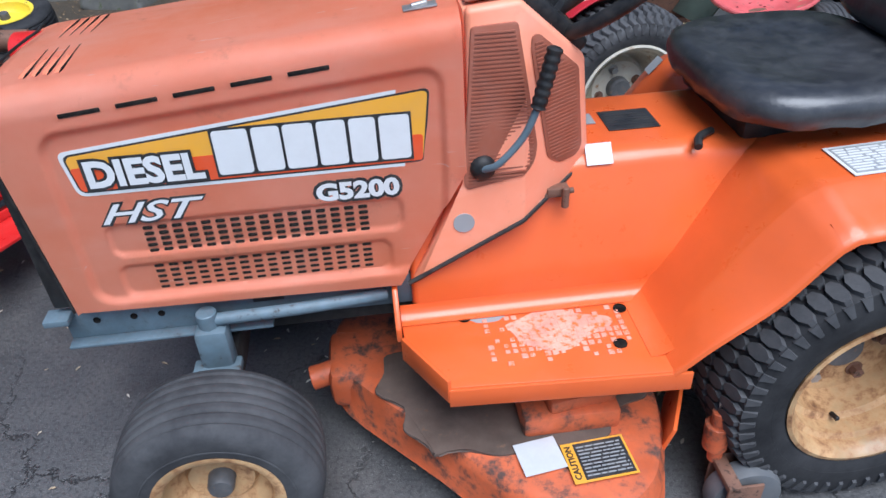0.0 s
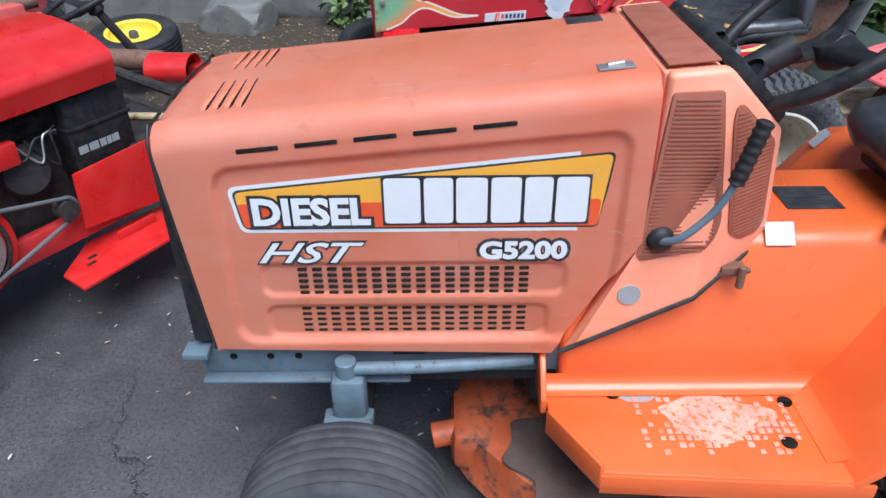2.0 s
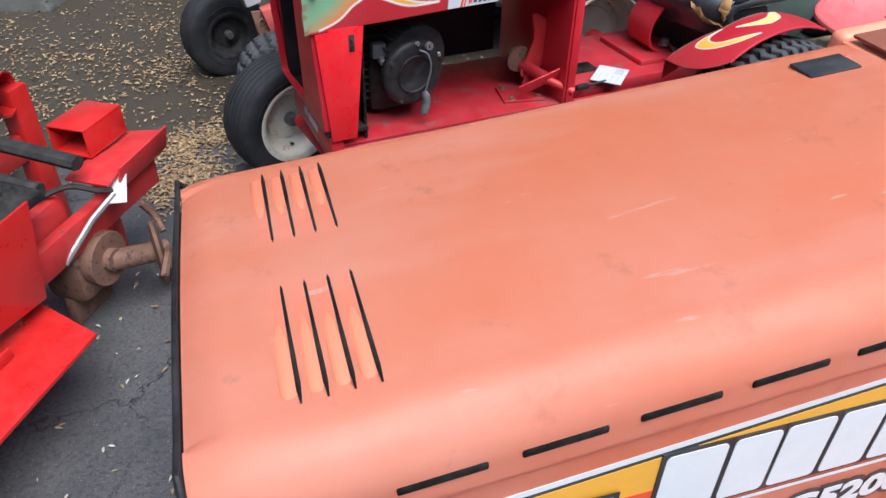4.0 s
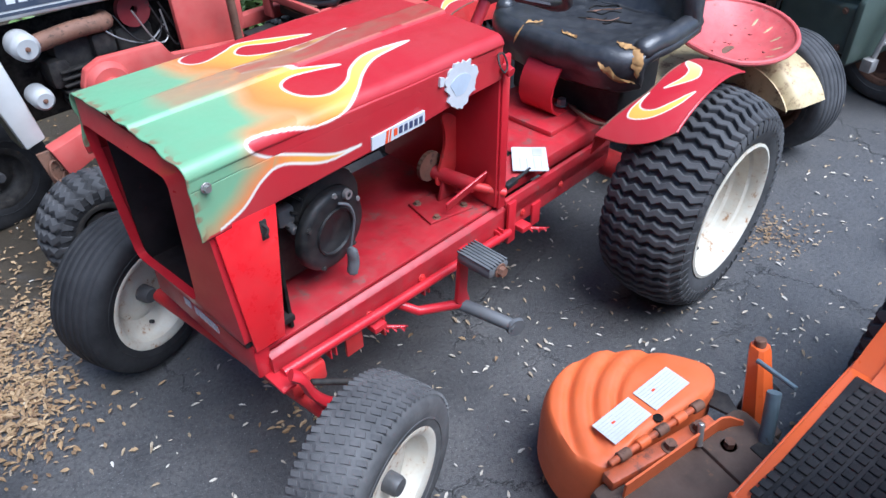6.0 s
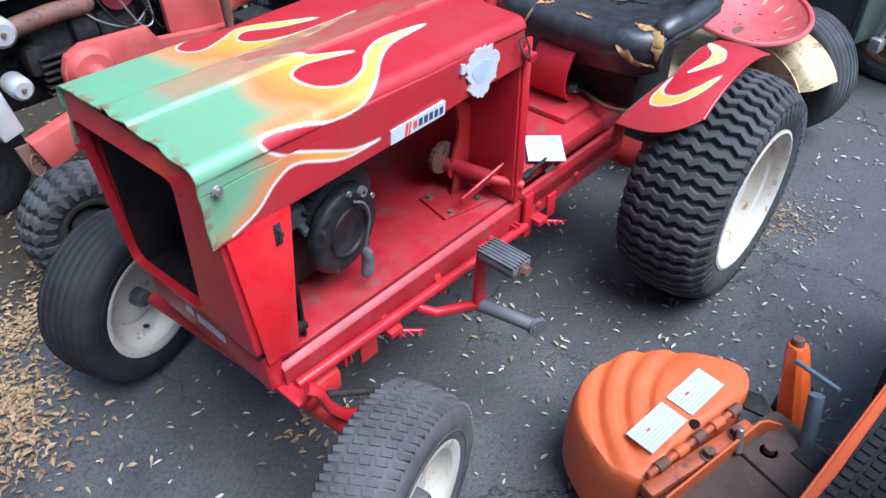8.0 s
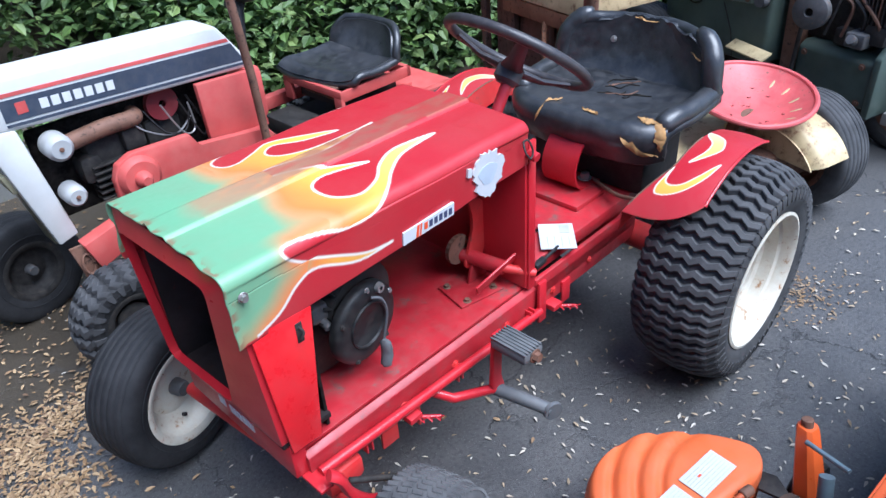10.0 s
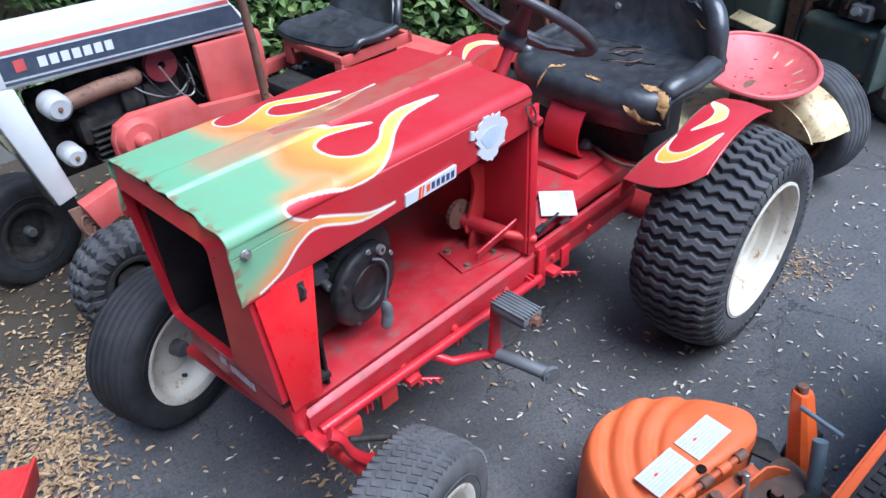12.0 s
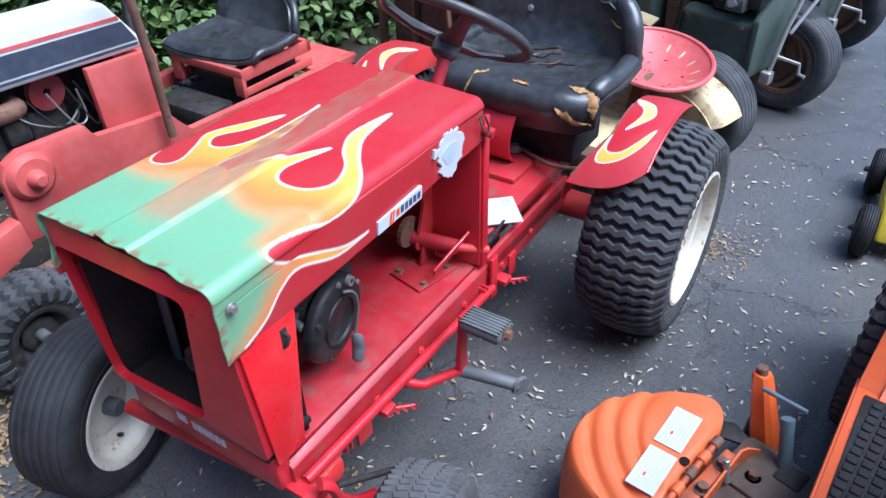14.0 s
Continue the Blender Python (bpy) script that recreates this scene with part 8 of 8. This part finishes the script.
def green_machine(m, label):
    """A garden tractor along y; its near flank looks to -x. Origin on the ground under one rear wheel."""
    t = root("green_tractor", m, label, "tractor", group="green tractors in the row")
    # gear case with its panel, stained and bolted
    case = part("gear_case", prism([(-0.30, 0.215), (-0.05, 0.215), (-0.05, 0.385), (-0.27, 0.395), (-0.30, 0.375)], -0.02, 0.27, "y", 0.012, 3), GREENGREY, t, "scuffed grey-green gear case", 40)
    for y, z in ((0.01, 0.235), (0.12, 0.232), (0.24, 0.24), (0.02, 0.36), (0.24, 0.36)):
        part("case_bolt", bolt((-0.301, y, z), (-1, 0, 0), 0.008, 0.006), RUST, case)
    part("end_flange", prism([(-0.31, 0.19), (-0.04, 0.19), (-0.04, 0.50), (-0.20, 0.50), (-0.31, 0.40)], -0.045, -0.018, "y", 0.008), GREENGREY, t, "cast grey-green end flange")
    # engine above it
    eng = part("engine", put(boxes(((-0.24, 0.04, 0.39), (-0.02, 0.30, 0.62), 0.02), ((-0.30, -0.03, 0.43), (-0.14, 0.05, 0.50), 0.015)), boxes(((-0.28, 0.10, 0.40), (-0.20, 0.16, 0.46), 0.01))), DARKSTEEL, t, "dark greasy engine")
    for k in range(9):
        part("cooling_fin", boxes(((-0.30, -0.060 + 0.014 * k, 0.50), (-0.06, -0.055 + 0.014 * k, 0.66), 0.001)), RUST if k % 4 == 1 else DARKSTEEL, eng)
    part("flywheel", moved(lathe([(0.013, -0.02), (0.016, -0.024), (0.048, -0.022), (0.060, -0.016), (0.062, 0.012), (0.013, 0.012)], 40), pose(-0.345, 0.217, 0.515, 0, 0, -78)), HUB, t, "greasy grey flywheel")
    part("crank_stub", moved(lathe([(0, -0.012), (0.012, -0.012), (0.013, 0.03), (0, 0.03)], 20), pose(-0.345, 0.217, 0.515, 0, 0, -78)), VOID, t)
    part("engine_plate", prism([(0.29, 0.22), (0.33, 0.22), (0.35, 0.74), (0.27, 0.74)], -0.30, -0.04, "x", 0.006), RUST, t, "brown rusted bulkhead")
    part("prop_rod", cyl((-0.315, 0.275, 0.16), (-0.31, 0.265, 0.46), 0.008), DARKSTEEL, t)
    for k in range(4):
        rr = random.Random(k)
        part("hose", tube(spline([(-0.26 - 0.02 * k, 0.02 + 0.05 * k, 0.44), (-0.30, 0.00 + 0.05 * k, 0.50 + 0.02 * k), (-0.29, 0.08 + 0.03 * k, 0.57), (-0.24, 0.14, 0.60)], 5), 0.006, 7), BLACK if k % 2 else RUST, t)
    part("carburettor", put(boxes(((-0.33, 0.02, 0.42), (-0.26, 0.09, 0.47), 0.008)), cyl((-0.33, 0.055, 0.445), (-0.36, 0.05, 0.46), 0.016)), HUB, t, "grey carburettor")
    # body panels
    body = part("body_panel", prism([(0.36, 0.28), (0.85, 0.28), (0.90, 0.70), (0.84, 0.78), (0.36, 0.74)], -0.36, -0.03, "x", 0.02, 3), GREENGREY, t, "faded grey-green body panel", 40)
    hatch = part("hatch", prism([(0.44, 0.50), (0.62, 0.49), (0.63, 0.70), (0.45, 0.70)], -0.372, -0.358, "x", 0.003), GREENGREY_PALE, body, "paler bolted hatch")
    part("hatch_seam", prism([(0.531, 0.495), (0.535, 0.495), (0.540, 0.70), (0.536, 0.70)], -0.3735, -0.371, "x", 0), DARKSTEEL, hatch)
    for y, z in ((0.46, 0.515), (0.605, 0.505), (0.47, 0.68), (0.61, 0.68)):
        part("hatch_bolt", bolt((-0.372, y, z), (-1, 0, 0), 0.008, 0.006), RUST, hatch)
    part("filler_cap", moved(lathe([(0, -0.02), (0.034, -0.02), (0.038, -0.012), (0.038, 0.01), (0, 0.01)], 28), pose(-0.366, 0.70, 0.50, 0, 0, -90)), GREENGREY_PALE, body, "round filler cap")
    part("cap_strap", tube([(-0.374, 0.70 + 0.045 * math.cos(k * 0.35), 0.50 + 0.045 * math.sin(k * 0.35)) for k in range(8, 18)], 0.003, 6), DARKSTEEL, body)
    part("lamp", moved(lathe([(0, -0.025), (0.022, -0.025), (0.026, 0.0), (0.012, 0.03), (0, 0.03)], 20), pose(-0.36, 0.40, 0.52, 0, 0, -90)), HUB, t, "small grey lamp")
    part("panel_seam", tube([(-0.361, 0.57, 0.48), (-0.361, 0.52, 0.38), (-0.361, 0.50, 0.29)], 0.0025, 5), DARKSTEEL, body)
    part("sheet_flap", moved(box((-0.10, -0.004, -0.025), (0.10, 0.004, 0.025), 0.002), pose(-0.40, 0.40, 0.345, 62, 0, 78)), CREAM, t, "loose cream metal strip")
    part("frame_beam", boxes(((-0.24, 0.0, 0.14), (-0.08, 0.98, 0.24), 0.02)), DARKSTEEL, t)
    # steel hitch beside the wheel
    part("hitch_strut", put(tube([(-0.10, -0.10, 0.52), (-0.18, -0.09, 0.36), (-0.22, -0.08, 0.20)], 0.009, 8), tube([(-0.07, -0.13, 0.46), (-0.17, -0.10, 0.34)], 0.007, 8)), STEEL, t, "bare steel strut")
    part("crank", tube([(-0.20, -0.09, 0.26), (-0.19, -0.17, 0.25), (-0.19, -0.175, 0.215), (-0.19, -0.20, 0.210)], 0.007, 8), STEEL, t, "bent steel crank")
    part("hitch_shoe", boxes(((-0.25, -0.10, 0.165), (-0.21, -0.06, 0.21), 0.006)), STEEL, t)
    for x, y, turn in ((0.0, 0.0, -90), (0.0, 0.95, 90), (-0.36, 0.95, -90)):
        wheel(t, pose(x, y, 0.203, 0, 0, turn), 0.206, 0.13, 0.120, RUST, "rib", 0, dish=0.03, hub_r=0.03, bolts=3, label="wheel with ribbed tyre")
    return t


green_machine(YARD @ pose(2.58, -0.20, 0, 0, 0, -15), "grey-green garden tractor with dark engine and ribbed tyres")
green_machine(YARD @ pose(3.30, -0.30, 0, 0, 0, -15), "grey-green garden tractor standing farther along the row")


def push_mower():
    t = root("yellow_mower", pose(1.353, 1.925, 0, 0, 0, 17.5), "small yellow mower with black plastic wheels", "mower")
    part("deck", put(prism([(-0.02, 0.05), (0.42, 0.05), (0.40, 0.15), (0.04, 0.17)], -0.20, 0.20, "y", 0.02, 3), boxes(((0.10, -0.12, 0.15), (0.34, 0.12, 0.28), 0.03))), YELLOW, t, "yellow deck")
    part("handle", tube(spline([(0.40, -0.16, 0.14), (0.62, -0.17, 0.50), (0.72, -0.17, 0.72), (0.74, 0.0, 0.75), (0.72, 0.17, 0.72), (0.62, 0.17, 0.50), (0.40, 0.16, 0.14)], 5), 0.011, 8), STEEL, t)
    for x, y in ((0.0, -0.22), (0.0, 0.22), (0.38, -0.22), (0.38, 0.22)):
        wheel(t, pose(x, y, 0.075, 0, 0, 0 if y < 0 else 180), 0.078, 0.05, 0.045, BLACK, "rib", 0, dish=0.008, hub_r=0.012, bolts=0, label="small black plastic wheel")
    return t


push_mower()


def yellow_machine():
    t = root("yellow_machine", pose(1.37, 1.56, 0, 0, 0, 8), "dented yellow machine with black fittings behind the orange tractor", "machine")
    part("case", put(prism([(-0.12, 0.10), (0.35, 0.10), (0.35, 0.28), (-0.05, 0.33), (-0.12, 0.24)], -0.20, 0.14, "y", 0.02, 3), boxes(((-0.14, -0.16, 0.12), (-0.08, 0.05, 0.22), 0.01))), YELLOW, t, "yellow case")
    part("vent", boxes(((-0.10, -0.14, 0.315), (0.12, 0.06, 0.34), 0.004), ((0.0, -0.21, 0.14), (0.10, -0.19, 0.24), 0.006)), BLACK, t)
    part("foot", boxes(((-0.10, -0.18, 0.0), (0.32, -0.14, 0.10), 0.01), ((-0.10, 0.08, 0.0), (0.32, 0.12, 0.10), 0.01)), BLACK, t)
    part("rusty_pipe", cyl((-0.10, -0.19, 0.24), (0.20, -0.21, 0.20), 0.03), RUST, t)
    return t


yellow_machine()


# ---- rocks, bank, leaves and litter ----
def boulder(x, y, z, sx, sy, sz, seed, yaw):
    bm = bmesh.new()
    bmesh.ops.create_icosphere(bm, subdivisions=4, radius=1)
    for v in bm.verts:
        p = v.co.copy()
        n = noise.noise(p * 1.2 + Vector((seed, 0, 0))) * 0.30 + noise.noise(p * 3.1 + Vector((0, seed, 0))) * 0.12 + noise.noise(p * 8 + Vector((0, 0, seed))) * 0.04
        q = p * (1 + n)
        for k in range(3):
            q[k] = max(-0.78, min(0.78, q[k]))
        v.co = Vector((q.x * sx, q.y * sy, q.z * sz))
    ob = part("rock", bm, STONE, None, "", 55)
    ob.matrix_basis = pose(x, y, z, 0, 0, yaw)
    return tagged(ob, "weathered grey boulder with lichen on the bank", "rock", "boulders on the bank")


rk = random.Random(11)
for x, y, z, sx, sy, sz in ((-2.6, 5.0, 0.25, 0.9, 0.5, 0.55), (-1.5, 5.15, 0.30, 0.75, 0.45, 0.6), (-3.8, 4.9, 0.3, 0.9, 0.6, 0.6), (-2.0, 5.4, 0.85, 0.9, 0.5, 0.5), (-3.2, 5.5, 0.9, 0.9, 0.5, 0.5), (-1.9, 4.55, 0.06, 0.25, 0.2, 0.14), (-0.95, 4.6, 0.05, 0.2, 0.16, 0.12), (1.1, 5.3, 0.25, 0.5, 0.4, 0.4)):
    boulder(x, y, z, sx, sy, sz, rk.uniform(0, 50), rk.uniform(-20, 20))


def leaf_mesh(name, places, material, label, category, size, curl=0.2, slim=0.36):
    """Many small folded leaves in one mesh; places: point, facing, scale."""
    verts, faces = [], []
    for p, yaw, pitch, roll, s in places:
        m = pose(*p, math.degrees(pitch), math.degrees(roll), math.degrees(yaw))
        base = len(verts)
        w, l = size * s * slim, size * s
        for q in ((0, 0, 0), (w, l * 0.30, w * curl), (w * 0.72, l * 0.66, w * curl * 0.6), (0, l, -l * 0.12), (-w * 0.72, l * 0.66, w * curl * 0.6), (-w, l * 0.30, w * curl)):
            verts.append(tuple(m @ Vector(q)))
        faces += [(base, base + 1, base + 2, base + 3), (base, base + 3, base + 4, base + 5)]
    me = bpy.data.meshes.new(name)
    me.from_pydata(verts, [], faces)
    me.materials.append(material)
    ob = new(name, me)
    return tagged(ob, label, category, kind="stuff")


def greenery():
    rnd = random.Random(5)
    centres = []
    for k in range(380):
        x = rnd.uniform(-5.0, 3.4)
        y = 4.85 + rnd.random() ** 1.3 * 2.4 - 0.10 * x
        if -3.0 < x < -0.2 and rnd.random() < 0.55:
            y += 0.7
        if -3.2 < x < -1.35 and y < 6.0 and rnd.random() < 0.8:
            continue
        centres.append((x, y, rnd.uniform(0.1, 0.5) + (y - 4.8) * 0.55, rnd.uniform(0.22, 0.5)))
    for x in (-1.0, -0.75, -0.5, -0.3, 0.1, 0.4, 0.55, 0.75, -1.3):
        centres.append((x + rnd.uniform(-0.1, 0.1), 4.45 + rnd.uniform(-0.05, 0.2) - 0.10 * x, 0.10, 0.22))
    pts = []
    for cx, cy, cz, r in centres:
        n = int(470 * (r / 0.4) ** 1.6)
        for _ in range(n):
            d = Vector((rnd.gauss(0, 1), rnd.gauss(0, 1), rnd.gauss(0, 1))).normalized() * r * rnd.uniform(0.55, 1.0)
            p = (cx + d.x, cy + d.y * 0.8, max(0.02, cz + d.z))
            pts.append((p, rnd.uniform(0, math.tau), rnd.uniform(-0.9, 0.5), rnd.uniform(-0.6, 0.6), rnd.uniform(0.6, 1.35)))
    leaf_mesh("bank_leaves", pts, LEAF, "dense green creeper leaves on the bank", "leaves", 0.056)
    bm = bmesh.new()
    for cx, cy, cz, r in centres[::2]:
        put(bm, tube(spline([(cx, cy + 0.1, 0.0), (cx + rnd.uniform(-0.1, 0.1), cy, cz * 0.6), (cx + rnd.uniform(-0.2, 0.2), cy - 0.1, cz + r)], 3), 0.005, 5))
    tagged(part("bank_stems", bm, BARK, None), "thin brown stems among the leaves", "stems", kind="stuff")


greenery()


def litter():
    rnd = random.Random(8)
    brown, pale = [], []
    drifts = [(rnd.gauss(-1.15, 0.75), rnd.gauss(3.55, 0.6), rnd.uniform(0.05, 0.16)) for _ in range(46)]
    drifts += [(-0.94, 3.05, 0.05), (-0.82, 3.10, 0.05), (-0.90, 2.87, 0.05), (-0.91, 2.74, 0.06), (-0.98, 3.00, 0.06), (-1.0, 2.80, 0.06)]
    for n in range(8600):
        x, y = rnd.gauss(-1.15, 0.85), rnd.gauss(3.65, 0.75)
        if n % 3:
            cx, cy, r = drifts[rnd.randrange(len(drifts))] if n % 4 else drifts[46 + rnd.randrange(6)]
            x, y = rnd.gauss(cx, r), rnd.gauss(cy, r)
        elif n % 2:
            x, y = rnd.uniform(-4, 1.0), rnd.uniform(4.0, 4.9)
        brown.append(((x, y, rnd.uniform(0.003, 0.012)), rnd.uniform(0, math.tau), rnd.uniform(-0.25, 0.25), rnd.uniform(-0.3, 0.3), rnd.uniform(0.5, 1.5)))
    for _ in range(260):
        brown.append(((rnd.gauss(0.98, 0.07), rnd.gauss(2.42, 0.05), 0.005), rnd.uniform(0, math.tau), rnd.uniform(-0.2, 0.2), 0, rnd.uniform(0.4, 0.9)))
    leaf_mesh("leaf_litter", brown, LITTER, "dry brown leaf litter lying on the asphalt", "leaf litter", 0.0165, slim=0.22)
    for _ in range(2000):
        x, y = rnd.uniform(-2.6, 3.4), rnd.uniform(0.2, 4.2)
        if rnd.random() < 0.55:
            x, y = rnd.gauss(0.5, 0.75), rnd.gauss(2.3, 0.45)
        pale.append(((x, y, rnd.uniform(0.003, 0.007)), rnd.uniform(0, math.tau), rnd.uniform(-0.15, 0.15), rnd.uniform(-0.2, 0.2), rnd.uniform(0.5, 1.5)))
    leaf_mesh("seed_flecks", pale, FLECK, "pale seed flecks scattered on the asphalt", "seeds", 0.015, slim=0.17)


litter()


def added_trees():
    """Loose row of unseen young trees added behind the bank for horizon and shade."""
    rnd = random.Random(21)
    for x, y in ((-3.6, 7.2), (-1.2, 7.6), (1.3, 7.4), (3.4, 7.0), (5.8, 7.6), (-6.0, 7.4)):
        t = root("tree", pose(x, y, 0.75), "added unseen slender tree with green leaves behind the bank", "tree", "trees behind the bank")
        line = spline([(0, 0, -0.6), (rnd.uniform(-0.1, 0.1), 0.05, 1.4), (rnd.uniform(-0.3, 0.3), 0.1, 3.2), (rnd.uniform(-0.4, 0.4), 0.0, 4.8)], 5)
        bm = tube(line, [0.11 - 0.09 * k / (len(line) - 1) for k in range(len(line))], 10)
        pts = []
        for k in range(12):
            i = rnd.randrange(6, len(line))
            a = rnd.uniform(0, math.tau)
            tip = line[i] + Vector((math.cos(a), math.sin(a), rnd.uniform(0.2, 0.8))) * rnd.uniform(0.7, 1.4)
            put(bm, tube([line[i], line[i].lerp(tip, 0.5) + Vector((0, 0, 0.08)), tip], [0.03, 0.02, 0.006], 6))
            for _ in range(130):
                d = Vector((rnd.gauss(0, 0.28), rnd.gauss(0, 0.28), rnd.gauss(0, 0.22)))
                p = line[i].lerp(tip, rnd.uniform(0.5, 1.05)) + d
                pts.append((tuple(p), rnd.uniform(0, math.tau), rnd.uniform(-0.8, 0.4), rnd.uniform(-0.6, 0.6), rnd.uniform(0.8, 1.6)))
        part("trunk", bm, BARK, t)
        crown = leaf_mesh("crown", pts, LEAF, "", "", 0.13)
        del crown["kind"]
        crown.parent = t


added_trees()


def sky_block():
    """Added dense dark backdrop that closes the yard's far and western sides against low skylight."""
    bm, rows = bmesh.new(), []
    line = spline([(-6.5, -6, 0), (-7.0, 0, 0), (-7.2, 5, 0), (-5.5, 8.6, 0), (0, 9.4, 0), (6, 9.2, 0), (11, 8.5, 0)], 14)
    for p in line:
        row = []
        for j in range(15):
            z = -0.2 + 4.6 * j / 14
            n = noise.noise((p.x * 1.1, p.y * 1.1, z * 1.3)) * 0.5 + noise.noise((p.x * 3.3, p.y * 3.3, z * 3.5)) * 0.25
            row.append(bm.verts.new((p.x + n, p.y + n, z + (0.5 * n if j == 14 else 0))))
        rows.append(row)
    for r0, r1 in zip(rows, rows[1:]):
        for j in range(14):
            bm.faces.new((r0[j], r1[j], r1[j + 1], r0[j + 1]))
    tagged(part("backdrop", bm, worn("backdrop_dark_green", (0.030, 0.055, 0.016), 0.9, vary=0.6, spot=(0.012, 0.018, 0.008), spots=0.52, scale=3.5, grain=25, relief=1.0, dusty=0.4, dust=(0.06, 0.10, 0.03)), None, "", 60), "dark green backdrop added to block low skylight", "woodland", kind="structure")


sky_block()
